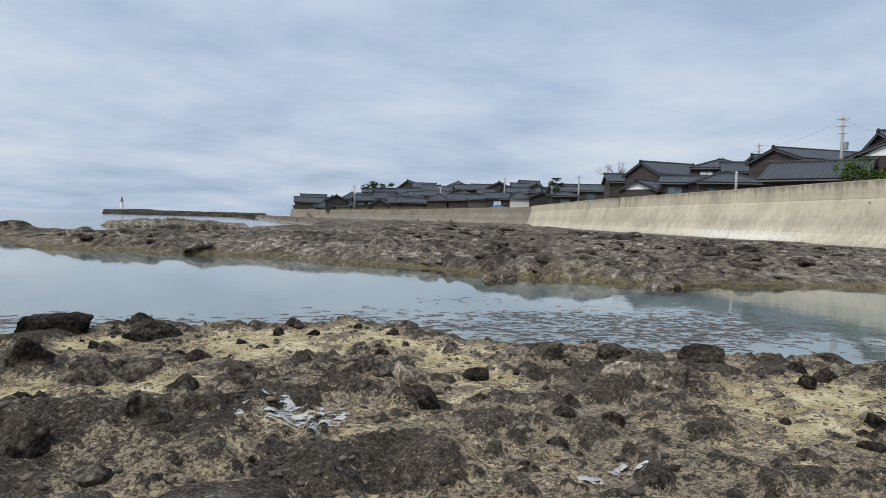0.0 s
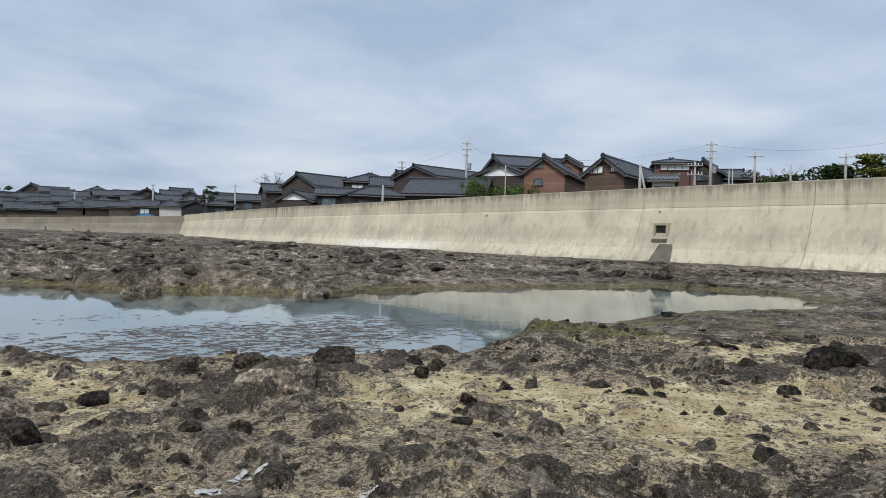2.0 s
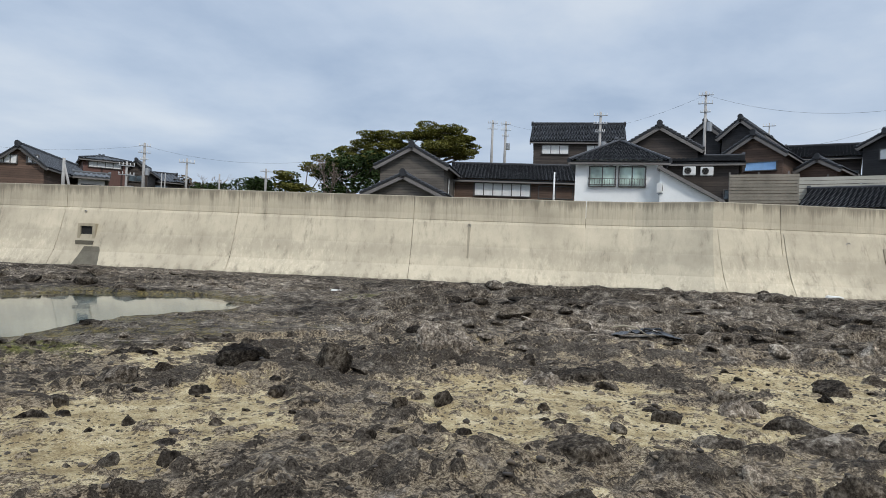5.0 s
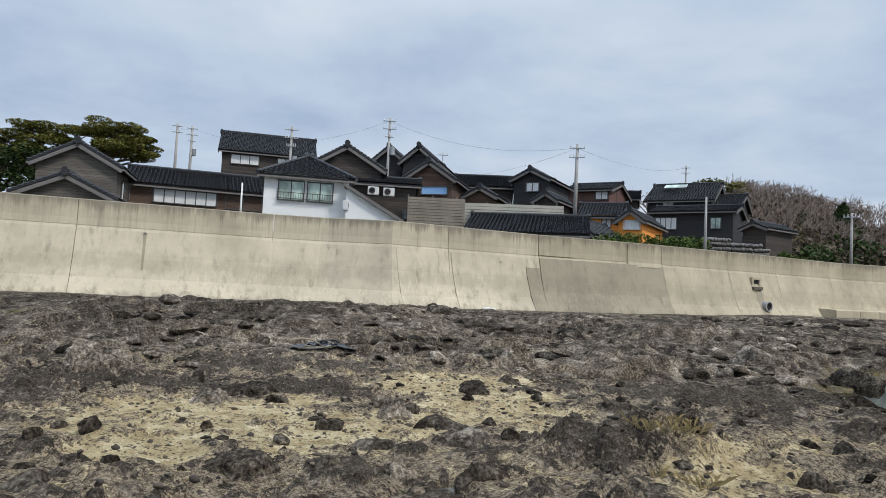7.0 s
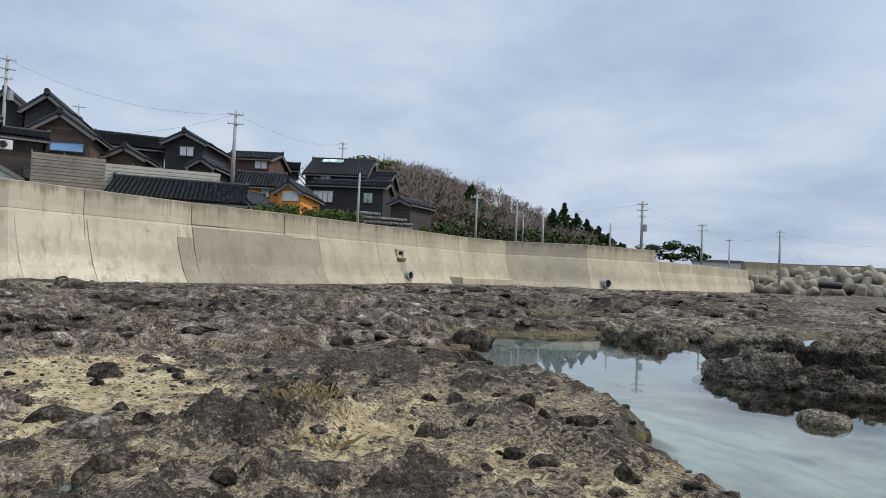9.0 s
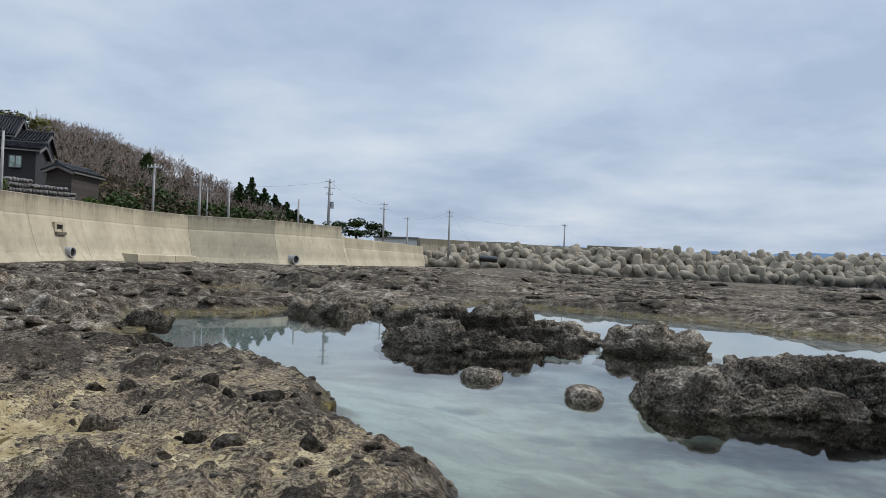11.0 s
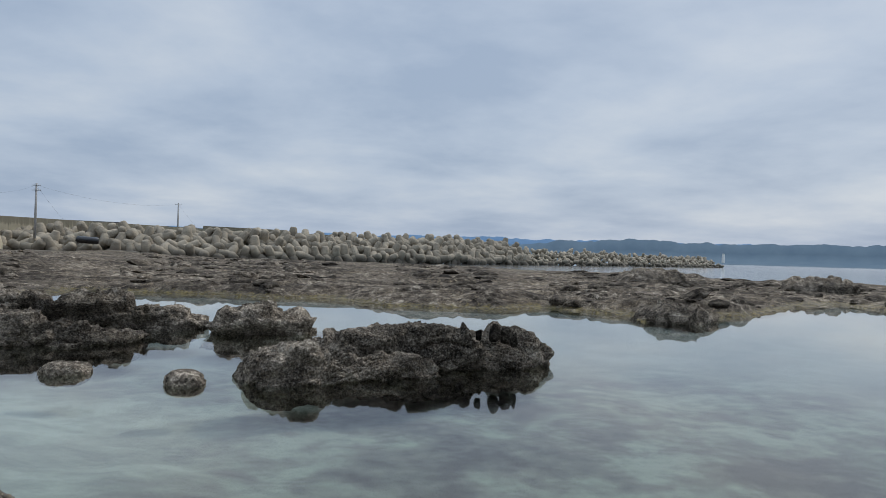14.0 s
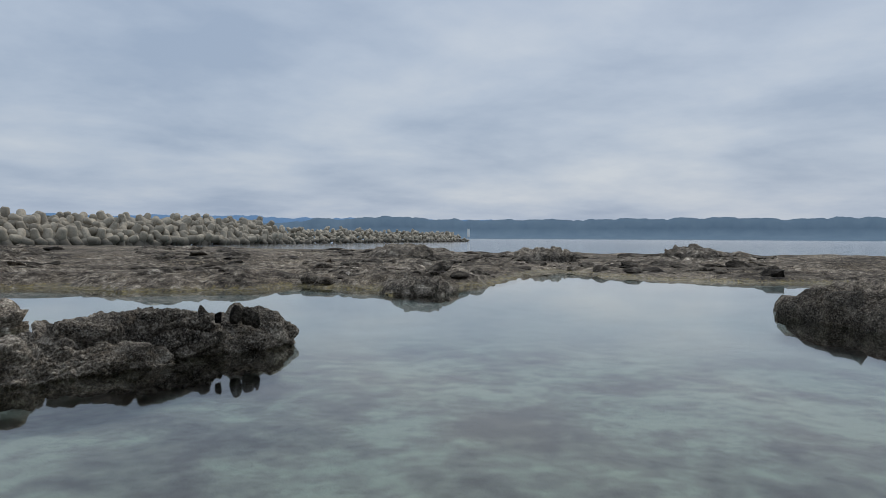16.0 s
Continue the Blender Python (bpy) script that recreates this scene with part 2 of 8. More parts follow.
def mat_concrete(name, base, streaks=1.0):
    """Cast concrete by the sea: cloudy tone for each panel, rain runs, salt bloom and a blackened crest."""
    k = Nodes(name)
    p = k.position()
    cloud = k.noise(p, 0.25, 6, 0.65)
    run = k.noise(k.position((1.0, 1.0, 0.06)), 2.4, 7, 0.72)
    thin = k.noise(k.position((1.0, 1.0, 0.04)), 7.0, 5, 0.7)
    fine = k.noise(p, 18, 5, 0.7)
    sep = k.node("ShaderNodeSeparateXYZ", Vector=p)
    z = sep.outputs["Z"]

    def tint(f):
        return tuple(min(0.85, c * f) for c in base)

    col = k.ramp(cloud, (0.32, tint(0.74)), (0.5, tint(0.98)), (0.68, tint(1.18)))
    col = k.mix(k.band(k.random(), 0, 1, 0, 0.13), col, tint(0.62))
    col = k.mix(k.band(run, 0.48, 0.68, 0, 0.42 * streaks), col, tint(0.50))
    # a band of damp below the pour line, broken into blotches
    damp = k.math("ADD", k.math("MULTIPLY", k.band(z, 1.0, 2.0), k.band(z, 3.3, 2.2)), k.band(k.noise(k.position((0.8, 0.8, 0.5)), 1.3, 6, 0.7), 0.3, 0.7, -0.55, 0.35))
    col = k.mix(k.band(damp, 0.45, 0.9, 0, 0.42 * streaks), col, tint(0.55))
    # white salt runs low on the face
    salt = k.math("MULTIPLY", k.band(thin, 0.52, 0.62), k.math("MULTIPLY", k.band(z, 2.9, 1.7), k.band(k.noise(p, 0.16, 3, 0.5), 0.42, 0.56)))
    col = k.mix(k.math("MULTIPLY", salt, 0.32 * streaks), col, tint(1.5))
    stretch = k.math("MULTIPLY", k.band(sep.outputs["Y"], 46, 50), k.band(sep.outputs["Y"], 66, 61))
    bloom = k.math("MULTIPLY", stretch, k.math("MULTIPLY", k.band(k.math("ADD", thin, k.band(z, 0.6, 1.9, 0.2, -0.1)), 0.5, 0.62), k.band(z, 2.2, 1.5)))
    col = k.mix(k.math("MULTIPLY", bloom, 0.5 * streaks), col, (0.82, 0.80, 0.74))
    # rain-blackened crest and dark foot, broken into runs
    crest = k.math("ADD", k.band(z, 4.45, 5.15, 0, 0.75), k.band(run, 0.3, 0.7, -0.5, 0.5))
    col = k.mix(k.band(crest, 0.22, 0.65, 0, 0.75 * streaks), col, tint(0.34))
    drip = k.math("MULTIPLY", k.band(thin, 0.54, 0.66), k.band(z, 3.4, 5.0))
    col = k.mix(k.math("MULTIPLY", drip, 0.5 * streaks), col, tint(0.36))
    foot = k.math("ADD", k.band(z, 1.25, 0.4, 0, 0.8), k.band(run, 0.3, 0.7, -0.45, 0.3))
    col = k.mix(k.band(foot, 0.35, 0.8, 0, 0.65 * streaks), col, tint(0.40))
    col = k.mix(k.band(fine, 0.35, 0.75, 0, 0.22), col, tint(0.55))
    nrm = k.bump(k.math("ADD", k.math("MULTIPLY", fine, 0.5), cloud), 0.3, 0.03)
    return k.done(col, 0.88, nrm, spec=0.25)


def mat_water():
    k = Nodes("sea_water")
    p = k.position()
    tree = k.tree
    tree.nodes.remove(k.bsdf)
    rip = k.noise(k.position((1.0, 1.0, 0.2)), 2.2, 4, 0.6)
    swell = k.noise(p, 0.35, 3, 0.5)
    amount = k.attr("ripple")
    h = k.math("MULTIPLY", k.math("ADD", rip, k.math("MULTIPLY", swell, 2.0)), amount)
    nrm = k.bump(h, 0.5, 0.03)
    gl = k.node("ShaderNodeBsdfGlossy", Roughness=k.band(k.attr("deep"), 0.0, 1.0, 0.015, 0.10), Normal=nrm)
    gl.inputs["Color"].default_value = (1, 1, 1, 1)
    tint = k.mix(k.attr("deep"), (0.87, 0.93, 0.90), (0.55, 0.68, 0.72))
    tr = k.node("ShaderNodeBsdfTransparent", Color=tint)
    fr = k.node("ShaderNodeFresnel", IOR=1.40, Normal=nrm)
    mx = tree.nodes.new("ShaderNodeMixShader")
    tree.links.new(fr.outputs[0], mx.inputs[0])
    tree.links.new(tr.outputs[0], mx.inputs[1])
    tree.links.new(gl.outputs[0], mx.inputs[2])
    tree.links.new(mx.outputs[0], k.out.inputs[0])
    return k.mat


def mat_plain(name, color, rough=0.7, vary=0.25, scale=3.0, metal=0.0, bump=0.15):
    k = Nodes(name)
    p = k.position()
    a = k.noise(p, scale, 5, 0.6)
    b = k.noise(p, scale * 9, 4, 0.6)
    v = k.math("ADD", k.math("MULTIPLY", a, 0.65), k.math("MULTIPLY", b, 0.35))
    col = k.ramp(v, (0.3, tuple(c * (1 - vary) for c in color)), (0.7, tuple(min(0.9, c * (1 + vary)) for c in color)))
    return k.done(col, rough, k.bump(b, bump, 0.01), metal)


def mat_block(name, base):
    """Cast concrete blocks: each with a tone of its own, weed-stained towards the water."""
    k = Nodes(name)
    p = k.position()
    a, b = k.noise(p, 0.5, 6, 0.65), k.noise(p, 5, 5, 0.65)
    col = k.ramp(k.math("ADD", k.math("MULTIPLY", a, 0.6), k.math("MULTIPLY", b, 0.4)), (0.36, tuple(c * 0.5 for c in base)), (0.5, base), (0.64, tuple(c * 1.4 for c in base)))
    col = k.mix(k.band(k.random(), 0, 1, 0.0, 0.55), col, tuple(c * 0.45 for c in base))
    sep = k.node("ShaderNodeSeparateXYZ", Vector=p)
    tide = k.math("ADD", k.band(sep.outputs["Z"], 2.2, 0.6, 0, 0.8), k.band(b, 0.3, 0.7, -0.3, 0.3))
    col = k.mix(k.band(tide, 0.3, 0.8, 0, 0.75), col, (0.06, 0.052, 0.042))
    return k.done(col, 0.95, k.bump(b, 0.4, 0.03), spec=0.2)


def mat_boards(name, color, pitch=0.18, vary=0.3, vertical=False):
    """Weathered boarding: lines at the board's pitch and a grain along them."""
    k = Nodes(name)
    p = k.position()
    sep = k.node("ShaderNodeSeparateXYZ", Vector=p)
    if vertical:
        u = k.math("ADD", sep.outputs["X"], sep.outputs["Y"])
        grain = k.noise(k.position((6, 6, 0.5)), 3, 5, 0.65)
    else:
        u = sep.outputs["Z"]
        grain = k.noise(k.position((0.5, 0.5, 7)), 3, 5, 0.65)
    saw = k.math("FRACT", k.math("DIVIDE", u, pitch))
    board = k.node("ShaderNodeTexWhiteNoise")
    board.noise_dimensions = "1D"
    k.put(board.inputs["W"], k.math("FLOOR", k.math("DIVIDE", u, pitch)))
    stain = k.noise(p, 0.7, 5, 0.6)
    v = k.math("ADD", k.math("MULTIPLY", grain, 0.5), k.math("MULTIPLY", board.outputs["Value"], 0.25))
    v = k.math("ADD", v, k.math("MULTIPLY", stain, 0.3))
    col = k.ramp(v, (0.3, tuple(c * (1 - vary) for c in color)), (0.75, tuple(c * (1 + vary) for c in color)))
    h = k.math("MULTIPLY", k.math("GREATER_THAN", saw, 0.1), 1.0)
    col = k.mix(k.math("LESS_THAN", saw, 0.1), col, tuple(c * 0.35 for c in color))
    return k.done(col, 0.8, k.bump(h, 0.6, 0.02))


def mat_glass(name="window_glass", color=(0.05, 0.065, 0.075)):
    k = Nodes(name)
    p = k.position()
    return k.done(k.mix(k.band(k.noise(p, 0.8, 2), 0.4, 0.6), color, tuple(c * 2.4 for c in color)), 0.08)


def mat_tiles(name="roof_tile", color=(0.020, 0.021, 0.0235), rough=0.42):
    k = Nodes(name)
    p = k.position()
    a = k.noise(p, 0.9, 5, 0.6)
    b = k.noise(p, 9, 4, 0.6)
    v = k.math("ADD", k.math("MULTIPLY", a, 0.5), k.math("MULTIPLY", b, 0.5))
    col = k.ramp(v, (0.32, tuple(c * 0.55 for c in color)), (0.55, color), (0.75, tuple(c * 2.1 for c in color)))
    return k.done(col, k.band(b, 0.3, 0.7, rough - 0.1, rough + 0.25), k.bump(b, 0.5, 0.02), spec=0.36)


def mat_leaf(name, a, b):
    k = Nodes(name)
    isl = k.node("ShaderNodeNewGeometry").outputs["Random Per Island"]
    n = k.noise(k.position(), 0.6, 3)
    col = k.mix(k.math("ADD", k.math("MULTIPLY", isl, 0.6), k.math("MULTIPLY", n, 0.4)), a, b)
    return k.done(col, 0.8, spec=0.1)


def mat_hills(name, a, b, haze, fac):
    """Wooded far shore; the haze of the air in between is mixed into its colour."""
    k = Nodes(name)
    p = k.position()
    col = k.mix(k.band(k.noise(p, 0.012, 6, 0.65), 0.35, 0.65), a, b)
    # distance haze painted in: the hill colour blends towards a pale blue
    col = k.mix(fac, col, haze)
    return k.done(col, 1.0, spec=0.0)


M_GROUND = mat_ground()
M_BOULDER = mat_boulder("boulder_rock", 0.62)
M_BLACK = mat_boulder("wet_black_rock", 0.42)
M_CRUST2 = mat_boulder("dark_crusted_rock", 1.2, 0.5)
M_CRUST = mat_boulder("crusted_rock", 1.55, 0.6)
M_PALE_STONE = mat_boulder("pale_weathered_stone", 1.5, 0.3)
M_WALL = mat_concrete("sea_wall_concrete", (0.49, 0.43, 0.318))
M_WALL_OLD = mat_concrete("old_concrete", (0.42, 0.365, 0.26), 0.9)
M_WALL_FAR = mat_concrete("distant_old_concrete", (0.24, 0.21, 0.165), 0.9)
M_TETRA = mat_block("weathered_concrete", (0.27, 0.232, 0.175))
M_WATER = mat_water()
M_TILE = mat_tiles()
M_TILE_GREY = mat_tiles("grey_roof_tile", (0.075, 0.08, 0.085), 0.5)
M_TILE_BLUE = mat_tiles("blue_roof_tile", (0.05, 0.13, 0.22), 0.5)
M_WOOD = mat_boards("dark_boards", (0.046, 0.036, 0.030), 0.18, 0.5)
M_WOOD_GREY = mat_boards("grey_boards", (0.105, 0.092, 0.078), 0.18, 0.45)
M_WOOD_BROWN = mat_boards("brown_boards", (0.095, 0.058, 0.040), 0.18, 0.45)
M_BRICK = mat_boards("red_brown_siding", (0.19, 0.10, 0.072), 0.2)
M_BLACKWALL = mat_boards("black_boards", (0.022, 0.021, 0.022), 0.2)
M_MAROON = mat_boards("maroon_boards", (0.10, 0.05, 0.04), 0.3, 0.2, True)
M_WHITE = mat_plain("white_siding", (0.72, 0.73, 0.72), 0.7, 0.06, 0.8)
M_PLASTER = mat_plain("pale_plaster", (0.52, 0.51, 0.48), 0.85, 0.12, 1.0)
M_ORANGE = mat_plain("orange_plaster", (0.72, 0.27, 0.05), 0.85, 0.1, 1.0)
M_GLASS = mat_glass()
M_CURTAIN = mat_plain("white_curtain", (0.62, 0.63, 0.62), 0.5, 0.12, 2.0)
M_PANE = mat_glass("grey_window_glass", (0.22, 0.28, 0.25))
M_BLUE = mat_plain("blue_sheet", (0.26, 0.46, 0.74), 0.5, 0.1)
M_PALE = mat_plain("pale_window_frame", (0.6, 0.6, 0.58), 0.5, 0.08)
M_FRAME = mat_plain("dark_window_frame", (0.06, 0.055, 0.05), 0.4, 0.15)
M_TRIM = mat_plain("grey_trim", (0.13, 0.12, 0.112), 0.7, 0.2)
M_POLE = mat_plain("pole_concrete", (0.30, 0.29, 0.275), 0.8, 0.2, 2.0)
M_STEEL = mat_plain("galvanised_steel", (0.30, 0.31, 0.32), 0.45, 0.15, 4.0, 0.6)
M_CABLE = mat_plain("black_cable", (0.03, 0.03, 0.032), 0.6, 0.1)
M_BARK = mat_plain("bark", (0.10, 0.082, 0.065), 0.9, 0.3, 6.0)
M_TWIG = mat_plain("bare_twigs", (0.20, 0.155, 0.13), 0.9, 0.25, 2.0)
M_PINE = mat_leaf("pine_needles", (0.040, 0.048, 0.012), (0.20, 0.185, 0.045))
M_EVERGREEN = mat_leaf("evergreen_leaves", (0.014, 0.026, 0.010), (0.05, 0.075, 0.022))
M_HEDGE = mat_leaf("hedge_leaves", (0.03, 0.055, 0.014), (0.10, 0.135, 0.035))
M_SCRUB = mat_leaf("winter_scrub", (0.055, 0.045, 0.032), (0.15, 0.115, 0.08))
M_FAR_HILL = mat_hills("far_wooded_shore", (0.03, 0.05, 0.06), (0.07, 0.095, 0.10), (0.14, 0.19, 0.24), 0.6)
M_FAR_RIDGE = mat_hills("far_haze_blue_ridge", (0.05, 0.09, 0.13), (0.06, 0.11, 0.15), (0.15, 0.24, 0.36), 0.75)

# ---- ground, water ----
def hash2(i, j, s):
    n = (i * 374761393 + j * 668265263 + s * 974634777) & 0xFFFFFFFF
    n = ((n ^ (n >> 13)) * 1274126177) & 0xFFFFFFFF
    return ((n ^ (n >> 16)) & 0xFFFFFF) / 16777215.0


def vnoise(x, y, s=0):
    i, j = np.floor(x).astype(np.int64), np.floor(y).astype(np.int64)
    u, v = x - i, y - j
    u, v = u * u * u * (u * (u * 6 - 15) + 10), v * v * v * (v * (v * 6 - 15) + 10)
    a = hash2(i, j, s) * (1 - u) + hash2(i + 1, j, s) * u
    b = hash2(i, j + 1, s) * (1 - u) + hash2(i + 1, j + 1, s) * u
    return a * (1 - v) + b * v - 0.5


def fbm(x, y, octaves=5, s=0, gain=0.5):
    t, a, f = 0.0, 1.0, 1.0
    for o in range(octaves):
        t = t + a * vnoise(x * f + 17.3 * o, y * f - 9.1 * o, s + o)
        a, f = a * gain, f * 2.03
    return t


def ridged(x, y, octaves=4, s=0):
    t, a, f = 0.0, 0.5, 1.0
    for o in range(octaves):
        t = t + a * (1 - 2 * np.abs(vnoise(x * f, y * f, s + o) * 2))
        a, f = a * 0.5, f * 2.1
    return t


def cells(x, y, s=0):
    """Distance to the nearest and the second nearest of scattered points, and a number for the nearest cell."""
    i0, j0 = np.floor(x).astype(np.int64), np.floor(y).astype(np.int64)
    d1, d2, who = np.full(x.shape, 9.0), np.full(x.shape, 9.0), np.zeros(x.shape)
    for a in (-1, 0, 1):
        for b in (-1, 0, 1):
            i, j = i0 + a, j0 + b
            d = np.hypot(i + hash2(i, j, s) - x, j + hash2(i, j, s + 7) - y)
            near = d < d1
            d2 = np.where(near, d1, np.minimum(d2, d))
            who = np.where(near, hash2(i, j, s + 3), who)
            d1 = np.where(near, d, d1)
    return d1, d2, who


def sdist(x, y, poly):
    """Distance to a closed outline; negative inside."""
    best = np.full(x.shape, 1e9)
    inside = np.zeros(x.shape, bool)
    for (ax, ay), (bx, by) in zip(poly, poly[1:] + poly[:1]):
        ex, ey = bx - ax, by - ay
        t = np.clip(((x - ax) * ex + (y - ay) * ey) / (ex * ex + ey * ey), 0, 1)
        best = np.minimum(best, np.hypot(x - ax - t * ex, y - ay - t * ey))
        if ey:
            cross = ((ay > y) != (by > y)) & (x < (y - ay) * ex / ey + ax)
            inside ^= cross
    return np.where(inside, -best, best)


def smooth(a, b, v):
    t = np.clip((v - a) / (b - a), 0, 1)
    return t * t * (3 - 2 * t)


# outlines in plan of the two sheets of water and of the dry land
WEED_POOL = [(-70, 75), (-17, 39), (-12.6, 31.6), (-8.9, 30), (-6.2, 27.8), (-3, 27.9), (-0.5, 25.6), (2.2, 23.2), (4.4, 20.2), (6.5, 18.4),
             (9, 16.8), (13.5, 17.8), (17.7, 17), (22.4, 15.5), (24, 11.8), (20.6, 7.9), (18.7, 8.2), (15.3, 9.2), (12.0, 8.9), (9.4, 8.3),
             (7.7, 8.1), (7.2, 7.4), (6.3, 6.7), (5.3, 6.3), (4.4, 6.6), (3.0, 7.2), (1.9, 7.6), (1.3, 8.4), (0.4, 9.0), (-0.8, 8.7), (-1.9, 8.5), (-3.6, 7.9), (-6, 6.2), (-30, 2), (-70, 2)]
CLEAR_POOL = [(10.1, -11.6), (8.8, -9.7), (7.7, -9.0), (6.6, -9.15), (5.5, -9.25), (4.8, -8.8), (3.65, -7.65), (2.8, -6.35), (2.2, -5.8), (1.65, -5.3), (1.2, -4.75),
              (0.5, -4.1), (-0.4, -3.4), (-1.6, -2.7), (-4, -1.2), (-9, 1.5),
              (-30, 2), (-27.4, -12), (-25.7, -15), (-23.7, -18), (-22.9, -21), (-24, -26), (-16.5, -20.3), (-13, -19), (-10, -17), (-10.5, -19.8),
              (-9, -22.3), (-7.3, -21), (-5.6, -22.4), (-3.4, -22), (-1.6, -26), (0.4, -25.6), (2.2, -27), (7, -28), (9.2, -21.6), (11.6, -20.2),
              (11.6, -17.0), (13.3, -15.8), (11.8, -13.8), (10.5, -12.7)]
# a shallow sandy puddle on the reef behind it
PUDDLE = [(19.4, -25.5), (21.5, -29), (20.5, -32.3), (16.4, -30.4), (14.2, -26), (15, -23.7), (17, -24)]
REEF = [(-75, 66), (-21, 48), (-13.5, 44.5), (-8.5, 47), (-7, 75), (0, 96), (-10, 160), (-24, 234), (-60, 520), (400, 560), (420, -160), (60, -122), (-2, -122),
        (-20, -108), (-24, -88), (-38, -80), (-43, -57), (-56, -39), (-72, -22), (-72, 0), (-72, 20)]
# top line of the sea wall in plan, from its far end to the point past the second culvert
WALL_LINE = [(39.5, 133.2), (37.6, 80), (36.6, 45), (36.6, 26), (37.3, 8), (37.65, -3.06), (37.35, -5.6), (35.9, -9.2), (37.5, -18.7), (38.0, -27), (39.4, -36), (41.6, -47.5),
             (41.0, -52.5), (35.6, -58), (33.1, -67.5), (37.9, -78.3), (38.8, -101.6), (40.7, -116)]
OLD_WALL_LINE = [(-14, 232), (-4, 226), (0, 214), (18, 160), (39.5, 133.2)]
WALL_TOP = 5.15
# hollows filled with yellow sand, in plan
SAND = [
    [(-2.52, 6.30), (-2.59, 7.24), (-1.54, 7.66), (-0.65, 7.65), (0.36, 8.04), (0.94, 7.35), (1.24, 6.86), (1.59, 5.91), (1.46, 5.33), (1.07, 5.38), (0.78, 6.06), (0.56, 6.50), (-0.13, 6.41), (-0.92, 6.24), (-1.41, 7.00), (-2.12, 7.08), (-2.20, 6.29)],
    [(-2.36, 5.32), (-2.09, 5.62), (-1.74, 5.29), (-1.35, 5.82), (-1.22, 5.26), (-1.36, 4.55), (-1.71, 4.26), (-1.89, 4.25)],
    [(-1.33, 3.59), (-1.10, 3.68), (-0.74, 3.57), (-0.84, 3.33), (-1.17, 3.28)],
    [(3.24, 5.41), (3.97, 4.99), (4.88, 4.11), (5.74, 3.33), (6.49, 2.83), (7.30, 2.34), (5.16, 1.58), (4.29, 1.94), (3.93, 2.51), (4.21, 3.50), (3.40, 3.65), (2.98, 3.91), (2.93, 4.65)],
    [(8.36, 5.42), (9.23, 4.67), (12.62, 4.23), (9.91, 3.27), (9.86, 4.06), (7.74, 3.81), (7.05, 3.82), (7.89, 4.61)],
    [(4.08, 5.52), (4.55, 4.74), (5.04, 3.80), (5.59, 2.86), (5.72, 2.25), (4.90, 2.46), (4.34, 2.04), (3.89, 3.41), (3.34, 3.82), (3.42, 4.51)],
    [(7.24, 0.96), (7.82, 0.47), (8.32, -1.57), (6.01, -1.19), (5.70, -0.92), (6.00, -0.59), (5.35, -0.03), (5.69, 0.43), (6.12, 0.95)],
    [(8.36, 1.27), (8.37, 0.19), (8.00, -0.97), (8.00, -2.01), (6.71, -1.93), (7.55, -2.65), (8.21, -3.85), (8.12, -4.56), (5.93, -3.37), (6.60, -3.12), (5.93, -2.00), (5.58, -1.27), (6.30, -0.43), (6.74, 0.52)],
    [(7.54, 0.98), (7.92, 0.44), (8.03, -0.73), (8.01, -2.01), (7.05, -2.11), (7.27, -2.72), (7.53, -3.91), (7.42, -4.76), (6.32, -3.59), (7.02, -2.89), (6.46, -2.02), (5.60, -1.95), (5.25, -1.14), (5.90, -0.46), (5.35, 0.54)],
    [(8.67, -1.93), (10.26, -3.67), (10.44, -5.70), (8.61, -4.42), (8.09, -2.98)],
    [(4.46, -3.71), (5.51, -4.89), (5.77, -6.29), (4.86, -4.91), (4.00, -3.79), (3.95, -3.39)],
    [(7.81, -2.40), (7.72, -3.14), (7.52, -4.15), (6.89, -3.85), (6.83, -2.89), (6.61, -2.37), (5.78, -1.92)],
]
# the slab by the clear pool, pale with dried salt and grit
CRUST = [(4.42, -4.38), (5.46, -5.79), (5.15, -6.59), (4.86, -7.77), (3.78, -7.22), (3.31, -6.93), (2.64, -5.88), (1.87, -4.72), (2.41, -4.04), (3.20, -4.37), (3.76, -4.37)]
